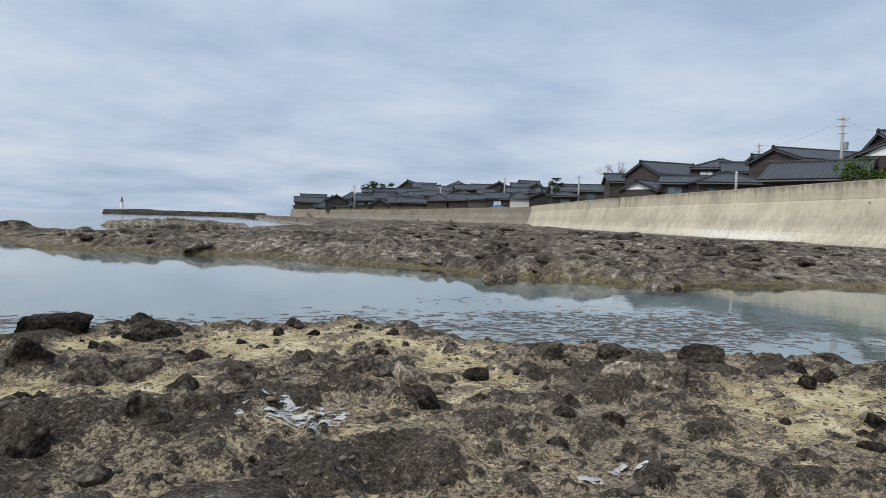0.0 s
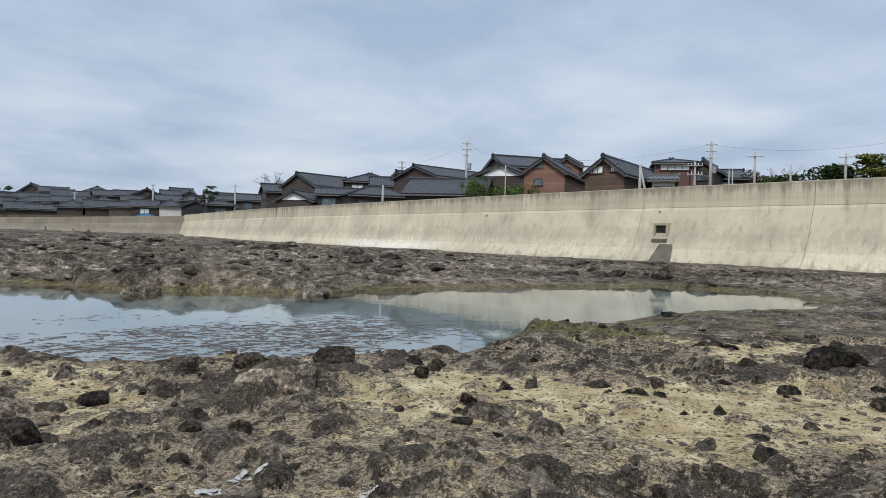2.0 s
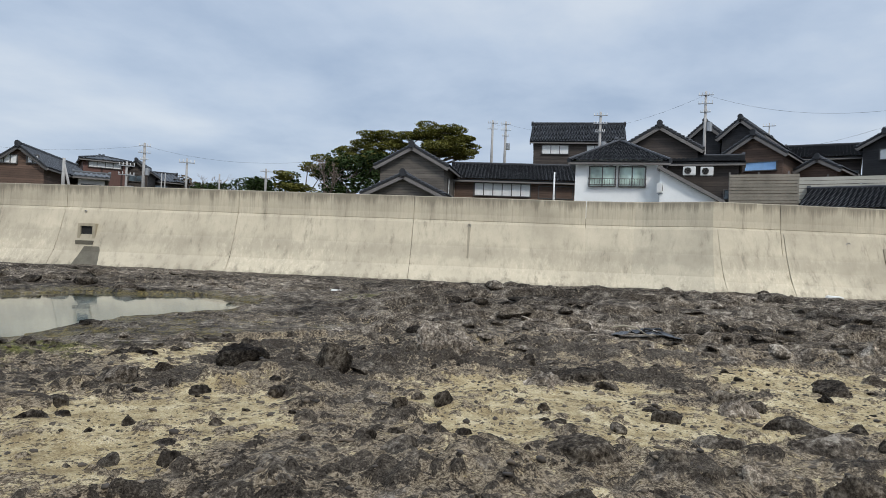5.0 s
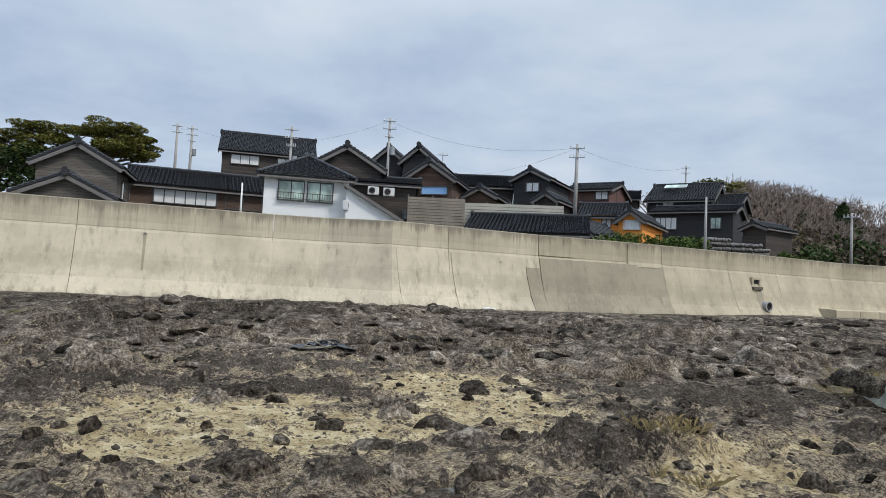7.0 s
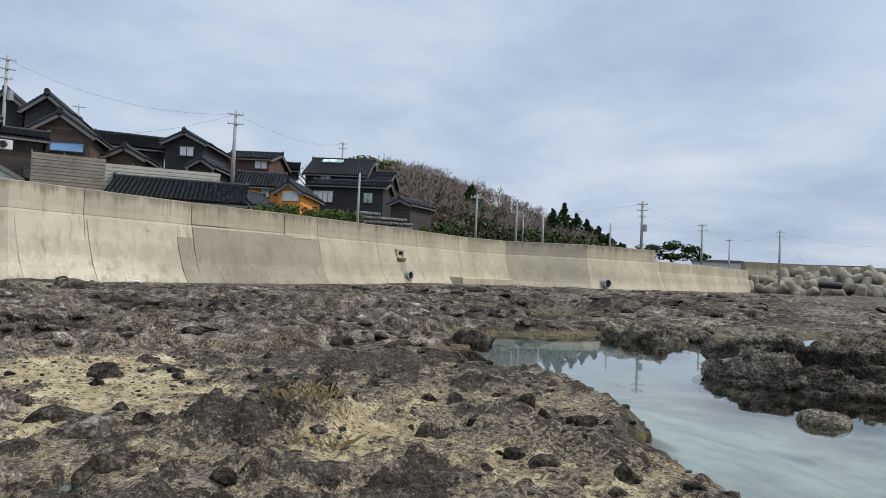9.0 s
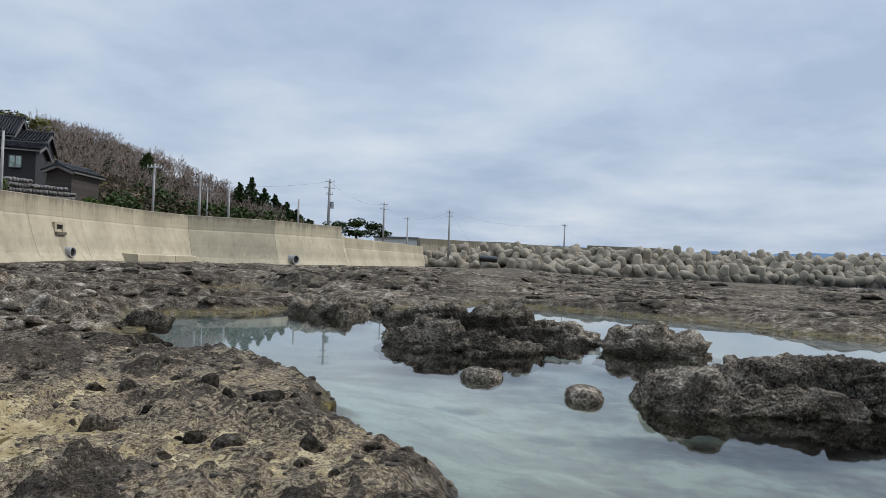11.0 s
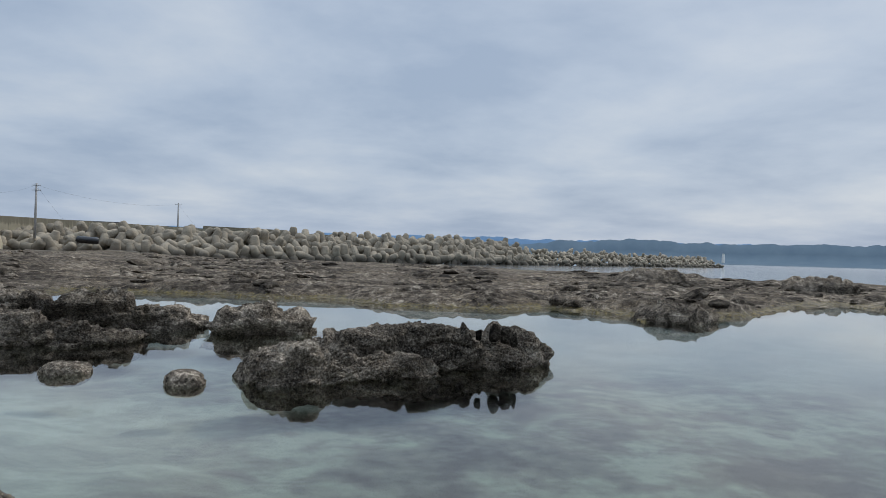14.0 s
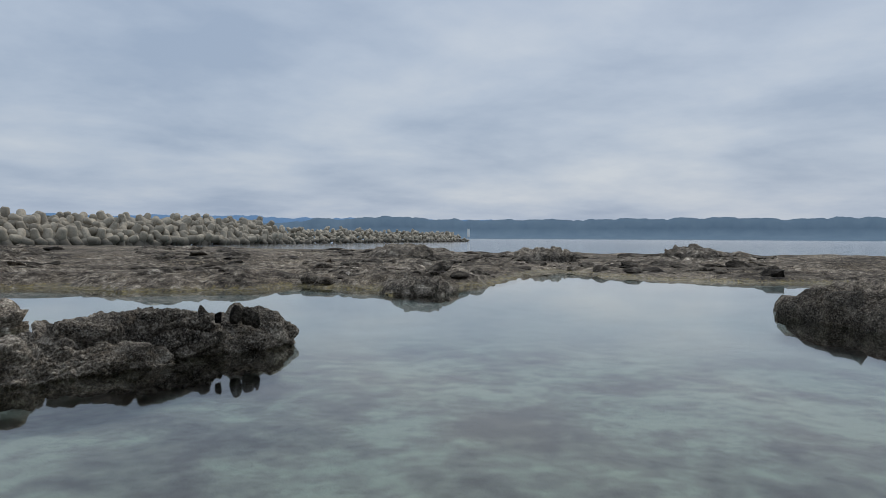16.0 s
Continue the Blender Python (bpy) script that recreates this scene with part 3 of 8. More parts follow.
# humps of bare rock on the shelf: x, y, half length, half width, turn, height
MOUNDS = [
    (-1.25, 4.00, 1.05, 1.05, 17, 0.26),
    (0.15, 3.62, 0.76, 0.55, -2, 0.07),
    (2.38, 5.15, 0.94, 0.50, -25, 0.20),
    (-2.55, 6.30, 0.28, 0.50, 22, 0.12),
    (-1.69, 5.73, 0.45, 0.50, 16, 0.10),
    (7.04, 2.53, 1.29, 0.80, -70, 0.16),
    (8.42, 0.91, 1.22, 0.90, -84, 0.22),
    (8.65, -1.09, 1.71, 0.70, -97, 0.16),
    (8.45, 1.02, 0.91, 0.70, -83, 0.16),
    (5.16, -3.58, 0.98, 0.65, -125, 0.36),
    (5.06, -4.55, 0.65, 0.60, -132, 0.22),
    (5.20, -3.64, 0.73, 0.70, -125, 0.26),
    (3.39, -3.69, 0.52, 0.50, -137, 0.16),
    (7.72, -6.57, 1.67, 0.90, -130, 0.25),
    (3.74, -5.69, 1.19, 1.20, -147, 0.03),
    (8.15, -8.99, 0.69, 1.20, -138, 0.20),
    (16.13, -13.61, 3.02, 1.60, -130, 0.45),
    (10.69, -1.02, 1.36, 0.80, -95, 0.14),
    (10.41, -4.32, 2.08, 0.80, -113, 0.13),
    (9.57, 0.88, 0.60, 0.70, -85, 0.16),
    (7.6, 6.5, 0.9, 0.6, -45, 0.24), (8.8, 7.1, 1.0, 0.6, -50, 0.26), (10.6, 7.5, 1.4, 0.6, -55, 0.24), (12.8, 7.5, 1.5, 0.7, -60, 0.2), (9.6, 5.6, 1.3, 0.7, -60, 0.18),
    (12.2, -8.2, 2.4, 1.4, -30, 0.40), (27, 19, 6, 3, 60, 0.3), (22, 21, 5, 2.5, 60, 0.25),
]
# small hollows with standing water: x, y, half length, half width, turn
HOLLOWS = [(5.22, -4.98, 0.46, 0.13, -60), (4.72, -1.72, 0.30, 0.16, -70)]


def ground_height(x, y):
    """Height of the ground, and what covers it."""
    r = np.hypot(x, y)
    far = np.clip(r / 25, 0.25, 3.0)
    wx = x + 0.5 * far * fbm(x / (3.0 * far), y / (3.0 * far), 4, 11)
    wy = y + 0.5 * far * fbm(x / (3.0 * far), y / (3.0 * far), 4, 31)
    ragged = smooth(0, -2.5, y) * smooth(50, 34, r) * np.maximum(1, r / 14)
    grow = 0.9 * np.maximum(1, r / 16)
    wx = wx + 0.42 * ragged * fbm(x / grow, y / grow, 4, 401)
    wy = wy + 0.42 * ragged * fbm(x / grow, y / grow, 4, 431)
    a, b, e = sdist(wx, wy, WEED_POOL), sdist(wx, wy, CLEAR_POOL), sdist(x, y, PUDDLE)
    b = np.minimum(b, e)
    c = sdist(wx, wy, REEF)
    shore = np.minimum(np.minimum(a, b), -c)
    # the general level: a low shelf round the standing place, a higher reef towards the wall
    level = 0.33 + 0.24 * smooth(14, 26, r) + 0.42 * smooth(70, 130, r) * (y > 0)
    level = level + 0.40 * fbm(x / 8, y / 8, 3, 5) * smooth(9, 20, r)
    south = smooth(-5, -40, y) * smooth(28, 50, r)
    level = level + 0.28 * south * smooth(8, 26, x)
    level = level - (0.20 + 0.5 * np.maximum(level - 0.4, 0)) * smooth(-8, -14, y) * smooth(16, 8, x) * smooth(14, 20, r)
    low = smooth(7.5, 3.0, np.hypot(x - 14, y - 8.6))
    level = level * (1 - 0.82 * low)
    rise = np.clip(0.055 * r, 0.5, 1.3)
    z = level * smooth(-0.05, 1, shore / rise) ** 0.8
    # rock relief: blocks and slabs parted by cracks on the reef, lumps standing out of the grit near by
    vx = x + 0.22 * fbm(x / 0.5, y / 0.5, 3, 101)
    vy = y + 0.22 * fbm(x / 0.5, y / 0.5, 3, 131)
    outer = smooth(8.5, 15, r)
    e1, e2, ewho = cells(wx / 2.9 + 0.3 * fbm(x / 1.5, y / 1.5, 3, 7), wy / 2.9, 23)
    block = (ewho - 0.45) * 0.46 * smooth(0.0, 0.10, e2 - e1) - 0.10 * (1 - smooth(0, 0.09, e2 - e1))
    d1, d2, who = cells(vx / 1.15, vy / 1.15, 3)
    slab = (who - 0.5) * 0.22 * smooth(0.0, 0.12, d2 - d1) - 0.12 * (1 - smooth(0, 0.09, d2 - d1))
    g1, g2, gwho = cells(vx / 0.46, vy / 0.46, 33)
    knob = (gwho - 0.5) * 0.13 * smooth(0.0, 0.16, g2 - g1) - 0.05 * (1 - smooth(0, 0.12, g2 - g1))
    grain = smooth(13, 5, r)
    rough = 0.13 * (fbm(x / 0.62, y / 0.62, 3, 41, 0.55) * (1 - grain) + grain * fbm(x / 0.62, y / 0.62, 6, 41, 0.6)) + 0.15 * ridged(x / 1.7, y / 1.7, 3, 51)
    lump, bare = 0.0, 0.0
    for size, share, tall, salt in ((0.8, 0.08, 0.10, 63), (0.55, 0.18, 0.15, 163), (0.27, 0.26, 0.24, 263), (0.14, 0.28, 0.30, 363)):
        f1, f2, fwho = cells(vx / size, vy / size, salt)
        here = (fwho < share) & (f1 < 0.5)
        rad = 0.26 + 0.5 * fwho / share * 0.42
        dome = np.where(here, np.clip(1 - (f1 / rad) ** 2, 0, 1), 0)
        lump = np.maximum(lump, size * tall * dome ** 0.6 * (0.5 + 0.8 * fwho / share))
        bare = np.maximum(bare, smooth(0.0, 0.25, dome))
    outcrop = smooth(0.02, 0.22, fbm(x / 1.3, y / 1.3, 5, 205, 0.6))
    dry = smooth(-0.1, 0.7, shore)
    near = 1 - smooth(9, 14, r)
    # sand lies level in its hollows, with a ragged edge
    drift = np.full(x.shape, 9.0)
    fray = 0.30 * fbm(x / 0.55, y / 0.55, 4, 511, 0.6)
    for patch in SAND:
        drift = np.minimum(drift, sdist(x, y, patch))
    sandy = smooth(0.32, -0.30, drift + fray) * near
    pale = smooth(0.5, -0.4, sdist(x, y, CRUST) + fray)
    bare = np.maximum(bare * 0.95 * (1 - 0.4 * pale), outcrop * 0.2 * (1 - sandy))
    relief = slab * (0.10 * outcrop * near + 0.7 * outer) + block * (0.06 + 0.72 * outer) + knob * (0.3 * outcrop * near + outer * (0.12 + 0.45 * smooth(30, 14, r))) + rough * (0.34 + 0.4 * outcrop * near + 0.2 * outer) * (1 - 0.75 * sandy) + lump * near * (1 - 0.35 * sandy)
    u = np.hypot(x + 12, y + 4) / 1.9 + 1.1 * fbm(x / 5.5, y / 5.5, 4, 611) + 0.12 * fbm(x / 0.8, y / 0.8, 3, 631)
    saw = u - np.floor(u)
    bed_h = 0.10 + 0.26 * hash2(np.floor(u).astype(np.int64), np.floor(np.arctan2(x, y) * 4 + 1.5 * fbm(x / 6, y / 6, 3, 641)).astype(np.int64), 9)
    beds = bed_h * (smooth(0, 0.10, saw) * (1 - 0.85 * saw) - 0.4)
    relief = relief * (1 - 0.35 * outer) + beds * smooth(9.5, 13, r)
    relief = (relief - 0.08 * pale) * (1 - 0.4 * pale)
    calm = 0.35 * smooth(18, 34, r) + 0.25 * smooth(60, 100, r)
    relief = relief * (1 - calm) * (1 - 0.45 * low) * (1 - 0.3 * smooth(-8, -14, y) * smooth(16, 8, x))
    # ledges: the reef breaks in steps
    step = 0.17
    tread = np.floor(z / step) * step + step * smooth(0.55, 1.0, z / step - np.floor(z / step))
    z = z + (tread - z) * 0.6 * smooth(9, 16, r)
    z = z + relief * dry
    for mx, my, rx, ry, turn, h in MOUNDS:
        on = np.hypot(wx - mx, wy - my) < max(rx, ry) * 1.05
        if not on.any():
            continue
        gx, gy, c, q = wx[on], wy[on], math.cos(radians(turn)), math.sin(radians(turn))
        u, v = ((gx - mx) * c + (gy - my) * q) / rx, ((gy - my) * c - (gx - mx) * q) / ry
        m = np.clip(1 - np.hypot(u, v), 0, 1)
        strata = 0.5 + 0.5 * ridged(u * 2.2, v * 7.0, 4, 77)
        z[on] += 0.72 * h * (m ** 0.8) * (0.8 + 0.4 * strata) + 0.10 * smooth(0, 0.3, m) * fbm(x[on] / 0.3, y[on] / 0.3, 5, 17, 0.55)
        bare[on] = np.maximum(bare[on], smooth(0.02, 0.3, m + 0.35 * fbm(x[on] / 0.4, y[on] / 0.4, 4, 19)) * 0.9)
    for hx, hy, rx, ry, turn in HOLLOWS:
        c2, q2 = math.cos(radians(turn)), math.sin(radians(turn))
        u, v = ((wx - hx) * c2 + (wy - hy) * q2) / rx, ((wy - hy) * c2 - (wx - hx) * q2) / ry
        z = z + (np.minimum(z, 0.20) - z) * smooth(1.5, 0.8, np.hypot(u, v))
    # the reef behind the pool's arm lies low and rises slowly to the wall
    flat = smooth(6, 11, x) * smooth(44, 34, y) * smooth(2, 6, y) * smooth(0.0, 0.6, a)
    cap = 0.12 + 0.030 * a + 0.20 * fbm(x / 1.3, y / 1.3, 5, 83, 0.6) + 0.6 * beds * smooth(1, 4, a)
    z = z + (np.minimum(z, cap) - z) * flat * smooth(9, 13, r)
    # under water
    deep = np.clip(-shore, 0, 60)
    bed = -0.12 - 0.42 * smooth(0.0, 3.0, deep) - 3.5 * smooth(10, 60, np.maximum(c, 0)) + 0.05 * fbm(x, y, 3, 71)
    z = np.where(shore < 0, bed, np.maximum(z, 0.02 + 0.12 * fbm(x / 0.7, y / 0.7, 4, 81) + 0.06 * np.clip(shore, 0, 2)))
    cover = {}
    # sand in its hollows, brown grit between the lumps elsewhere
    s = fbm(x / 2.2, y / 1.6, 4, 91)
    thick = 0.42 + 0.25 * s + 0.50 * sandy + 0.22 * pale + 0.14 * sandy * fbm(x / 0.8, y / 0.8, 3, 571)
    cover["sand"] = np.clip(thick - 0.45 * bare, 0, 1) * dry * (1 - smooth(10.5, 14.5, r)) + 0.16 * smooth(0.0, 0.14, s) * outer * dry * smooth(0.16, 0.02, relief)
    cover["bare"] = bare * near
    cover["weed"] = (1 - smooth(0.05, 0.24, z)) * (shore > -0.35) * smooth(5.0, 9, r) * 0.72
    cover["green"] = 0.75 * smooth(3.4, 0.6, np.hypot(x - 8.2, y - 6.8)) + 0.6 * smooth(3.2, 0.5, np.hypot(x - 23, y - 5)) + 0.35 * smooth(4, 1, np.hypot(x - 27, y - 11))
    cover["wet"] = 1 - smooth(0.05, 0.22, z)
    cover["bed"] = smooth(0.0, 0.35, deep)
    cover["dust"] = near * dry
    # pale sand, brightened beside the slab to paint in mirrored sky
    cover["shoal_sheen"] = smooth(4.5, 1.5, np.hypot(x - 3.6, (y + 8.2) * 0.8)) * 0.5
    cover["shoal_sheen"] = np.maximum(cover["shoal_sheen"], 0.6 * smooth(0.5, -0.5, e))
    # where reflection is painted into the bed: weed pool and far clear pool
    cover["mirror_grey"] = smooth(0.5, -1.5, a) * (y > 0) + 0.75 * smooth(11, 17, r) * (y <= 0)
    return z, cover, shore


def line_side(x, y, line):
    """Signed distance to an open line; positive on its landward side."""
    best, sign = np.full(x.shape, 1e9), np.ones(x.shape)
    for (ax, ay), (bx, by) in zip(line, line[1:]):
        ex, ey = bx - ax, by - ay
        t = np.clip(((x - ax) * ex + (y - ay) * ey) / (ex * ex + ey * ey), 0, 1)
        d = np.hypot(x - ax - t * ex, y - ay - t * ey)
        near = d < best
        sign = np.where(near, np.where(ex * (y - ay) - ey * (x - ax) > 0, 1.0, -1.0), sign)
        best = np.where(near, d, best)
    return best * sign


def land_height(x, y):
    """Level behind the sea wall: the road, then the slope that the village stands on."""
    az = np.degrees(np.arctan2(x, y)) % 360
    az = np.where(az > 270, az - 360, az)
    r = np.hypot(x, y)
    hill = np.interp(az, [-20, -2, 8, 25, 45, 60, 85, 100, 110, 125, 140, 150, 157, 162, 200], [0, 3, 8, 8, 6, 3, 5, 6, 8, 8, 7, 4, 1, 0, 0])
    return 4.3, hill


def mesh_from_grid(name, X, Y, Z, cover=(), closed=False):
    m, n = X.shape
    me = bpy.data.meshes.new(name)
    idx = np.arange(m * n).reshape(m, n)
    if closed:
        idx = np.vstack([idx, idx[:1]])
    quads = np.stack([idx[:-1, :-1], idx[1:, :-1], idx[1:, 1:], idx[:-1, 1:]], -1).reshape(-1, 4)
    me.vertices.add(m * n)
    me.vertices.foreach_set("co", np.stack([X, Y, Z], -1).astype(np.float32).ravel())
    me.loops.add(quads.size)
    me.loops.foreach_set("vertex_index", quads.astype(np.int32).ravel())
    me.polygons.add(len(quads))
    me.polygons.foreach_set("loop_start", (np.arange(len(quads)) * 4).astype(np.int32))
    me.polygons.foreach_set("use_smooth", np.ones(len(quads), bool))
    for key in cover:
        at = me.attributes.new(key, "FLOAT", "POINT")
        at.data.foreach_set("value", np.asarray(cover[key], np.float32).ravel())
    me.update(calc_edges=True)
    return me


def full_ground(X, Y):
    Z, cover, shore = ground_height(X, Y)
    side = line_side(X, Y, OLD_WALL_LINE + WALL_LINE[1:])
    road, hill = land_height(X, Y)
    land = smooth(1.0, 1.2, side) * (Y < 232) * ((Y > -116) | ((Y > -200) & (X > 46)))
    # a trodden, levelled strip along the wall's foot
    foot = smooth(7, 2.5, -side) * (side < 1) * (np.abs(Y) < 128)
    Z = Z + (0.58 + 0.26 * smooth(-15, -40, Y) + 0.05 * fbm(X / 0.8, Y / 0.8, 4, 15) - Z) * 0.75 * foot
    az = np.degrees(np.arctan2(X, Y)) % 360
    r = np.hypot(X, Y)
    crest = np.interp(az, [112, 122, 128, 132, 134.2, 136.5, 139, 141.4, 143.8, 147, 149, 151.5, 156], [0, 2, 4.6, 6.2, 6.6, 6.0, 5.2, 4.6, 3.8, 2.6, 0.8, -1.0, 0])
    knoll = crest * np.where(r < 118, np.exp(-((r - 118) / 24) ** 2), np.exp(-((r - 118) / 60) ** 2))
    behind = road + hill * smooth(4, 60, side) + knoll * smooth(8, 40, side) + 0.5 * fbm(X / 6, Y / 6, 3, 99) * smooth(6, 20, side)
    Z = Z * (1 - land) + behind * land
    for key in cover:
        cover[key] = cover[key] * (1 - land)
    cover["turf"] = land
    return Z, cover


def build_ground():
    az = np.radians(np.concatenate([np.arange(-28, 252, 0.25), np.arange(252, 332, 2.0)]))
    rad = np.concatenate([[0.02, 0.3, 0.6, 0.9], np.geomspace(1.15, 10, 190)[:-1], np.geomspace(10, 60, 260)[:-1], np.geomspace(60, 330, 110), np.geomspace(360, 4900, 14)])
    A, R = np.meshgrid(az, rad, indexing="ij")
    X, Y = R * np.sin(A), R * np.cos(A)
    Z, cover = full_ground(X, Y)
    me = mesh_from_grid("ground", X, Y, Z, cover, closed=True)
    me.materials.append(M_GROUND)
    return tagged(new("ground", me), "dark volcanic rock shelf with sandy hollows by the sea", "ground", kind="structure")


def build_water():
    az = np.radians(np.arange(0, 360, 2.0))
    rad = np.concatenate([[0.1], np.geomspace(2, 4900, 90)])
    A, R = np.meshgrid(az, rad, indexing="ij")
    X, Y = R * np.sin(A), R * np.cos(A)
    open_sea = smooth(-3, 12, sdist(X, Y, REEF))
    pool = smooth(3, -1, sdist(X, Y, WEED_POOL)) * (Y > 0)
    cover = {"ripple": np.maximum(0.015 + 0.10 * pool, 0.22 * open_sea), "deep": open_sea}
    me = mesh_from_grid("water", X, Y, 0 * X, cover, closed=True)
    me.materials.append(M_WATER)
    return tagged(new("water", me), "calm clear sea water in the rock pools", "sea water", kind="structure")


def small_pool(x, y, rx, ry, turn):
    """Water left standing in a hollow of the shelf."""
    bm = bmesh.new()
    c, q = math.cos(radians(turn)), math.sin(radians(turn))
    ring = []
    for a in np.linspace(0, 2 * math.pi, 40, endpoint=False):
        u, v = 1.5 * rx * math.cos(a), 1.5 * ry * math.sin(a)
        ring.append(bm.verts.new((x + u * c - v * q, y + u * q + v * c, 0.255)))
    bm.faces.new(ring)
    me = bpy.data.meshes.new("small_pool")
    bm.to_mesh(me)
    bm.free()
    me.materials.append(M_WATER)
    return tagged(new("small_pool", me), "puddle of still water in a rock hollow", "puddle", kind="structure")


ground = build_ground()
water = build_water()
for hollow in HOLLOWS:
    small_pool(*hollow)


def ground_z(x, y):
    z, _ = full_ground(np.array([[float(x)]]), np.array([[float(y)]]))
    return float(z[0, 0])


def ground_zs(xs, ys):
    z, _ = full_ground(np.array([xs], float), np.array([ys], float))
    return z[0]

# ---- building helpers ----
def part(name, bm, material, parent, label="", smooth_faces=False):
    """Links a bmesh as one mesh object under a thing or part (or at top level when there is no parent)."""
    me = bpy.data.meshes.new(name)
    if smooth_faces:
        for f in bm.faces:
            f.smooth = True
    bm.to_mesh(me)
    bm.free()
    me.materials.append(material)
    ob = new(name, me)
    ob.parent = parent
    if label:
        ob["label"] = label
    return ob


def thing(name, m, label, category, group="", kind=""):
    ob = new(name)
    ob.matrix_world = m
    return tagged(ob, label, category, group, kind)


def box(bm, x0, x1, y0, y1, z0, z1, m=None):
    co = [(x, y, z) for z in (z0, z1) for x, y in ((x0, y0), (x1, y0), (x1, y1), (x0, y1))]
    v = [bm.verts.new(m @ Vector(c) if m else c) for c in co]
    for q in ((3, 2, 1, 0), (4, 5, 6, 7), (0, 1, 5, 4), (1, 2, 6, 5), (2, 3, 7, 6), (3, 0, 4, 7)):
        bm.faces.new([v[i] for i in q])
    return bm


def tube(bm, points, radii, sides=8, cap=True):
    """A round bar through points with a radius at each."""
    rings = []
    pts = [Vector(p) for p in points]
    for i, p in enumerate(pts):
        d = (pts[min(i + 1, len(pts) - 1)] - pts[max(i - 1, 0)]).normalized()
        a = d.orthogonal().normalized() if abs(d.z) > 0.9 else d.cross(Vector((0, 0, 1))).normalized()
        b = d.cross(a)
        rings.append([bm.verts.new(p + radii[i] * (a * math.cos(t) + b * math.sin(t))) for t in (2 * math.pi * k / sides for k in range(sides))])
    for r0, r1 in zip(rings, rings[1:]):
        for k in range(sides):
            bm.faces.new((r0[k], r0[(k + 1) % sides], r1[(k + 1) % sides], r1[k]))
    if cap and sides > 2:
        bm.faces.new(list(reversed(rings[0])))
        bm.faces.new(rings[-1])
    return bm


def bearing(az, d, z=0.0):
    a = radians(az)
    return Vector((d * math.sin(a), d * math.cos(a), z))


# ---- sea walls ----
WALL_PROFILE = [(-0.75, -0.6), (-0.75, -0.03), (-0.72, 0.0), (-0.04, 0.0), (0.0, -0.04), (0.0, -0.95), (0.03, -1.28), (0.015, -1.285), (0.015, -1.305), (0.04, -1.31), (0.12, -1.46), (0.52, -2.7), (0.98, -3.8), (1.62, -4.7), (1.95, -5.6)]


def line_frames(line):
    """Points of a plan line with the mitred seaward normal."""
    pts = [Vector((*p, 0)) for p in line]
    out = []
    for i, p in enumerate(pts):
        n = Vector((0, 0, 0))
        for a, b in ((i - 1, i), (i, i + 1)):
            if a >= 0 and b < len(pts):
                d = (pts[b] - pts[a]).normalized()
                n += Vector((d.y, -d.x, 0))
        n.normalize()
        k = 1.0
        if 0 < i < len(pts) - 1:
            d = (pts[i + 1] - pts[i]).normalized()
            k = 1 / max(0.5, n.dot(Vector((d.y, -d.x, 0))))
        out.append((p, n * k))
    return out


def cut_line(line, joints, gap):
    """Splits a plan line with normals into panels at the joints, given by their y; corners inside a panel are kept."""
    fr = line_frames(line)
    s = [0.0]
    for (a, _), (b, _) in zip(fr, fr[1:]):
        s.append(s[-1] + (b - a).length)

    def at(t):
        for i in range(len(fr) - 1):
            if t <= s[i + 1] or i == len(fr) - 2:
                u = (t - s[i]) / (s[i + 1] - s[i])
                return fr[i][0].lerp(fr[i + 1][0], u), fr[i][1].lerp(fr[i + 1][1], u)

    ends = [0.0] + [float(np.interp(-y, [-f[0].y for f in fr], s)) for y in joints] + [s[-1]]
    for a, b in zip(ends, ends[1:]):
        t0, t1 = a + gap, b - gap
        inner = [t for t in s if t0 + 0.2 < t < t1 - 0.2]
        yield [at(t) for t in [t0, *inner, t1]]


def wall_panel(stations, profile, tops, flip):
    bm = bmesh.new()
    rows = []
    for (p, n), top in zip(stations, tops):
        rows.append([bm.verts.new((p.x + n.x * o * flip, p.y + n.y * o * flip, top + z)) for o, z in profile])
    for r0, r1 in zip(rows, rows[1:]):
        for k in range(len(profile) - 1):
            bm.faces.new((r0[k], r0[k + 1], r1[k + 1], r1[k]))
    bm.faces.new(rows[0])
    bm.faces.new(list(reversed(rows[-1])))
    bmesh.ops.recalc_face_normals(bm, faces=bm.faces)
    return bm


def sea_wall(name, line, label, material, joints, top=lambda p: WALL_TOP, profile=WALL_PROFILE, gap=0.012):
    wall = thing(name, Matrix.Identity(4), label, "sea wall", kind="structure")
    for st in cut_line(line, joints, gap):
        part("panel", wall_panel(st, profile, [top(p) for p, _ in st], 1), material, wall)
    return wall


wall_main = sea_wall("wall_main", WALL_LINE[:6], "long pale concrete sea wall with rain streaks", M_WALL, [121, 110, 99, 89, 78.7, 68.4, 58.2, 48.1, 37.25, 26.6, 16.3, 6.3], top=lambda p: WALL_TOP + 0.4 * max(0, (p.y - 95) / 40) * -1)
wall_bend = sea_wall("wall_bend", WALL_LINE[5:9], "pale concrete sea wall with a bend", M_WALL, [-12.6])
wall_patched = sea_wall("wall_patched", WALL_LINE[8:15], "older grey concrete sea wall with patched panels", M_WALL_OLD, [-28.0, -34.1, -39.2, -45.7, -52.3, -58])
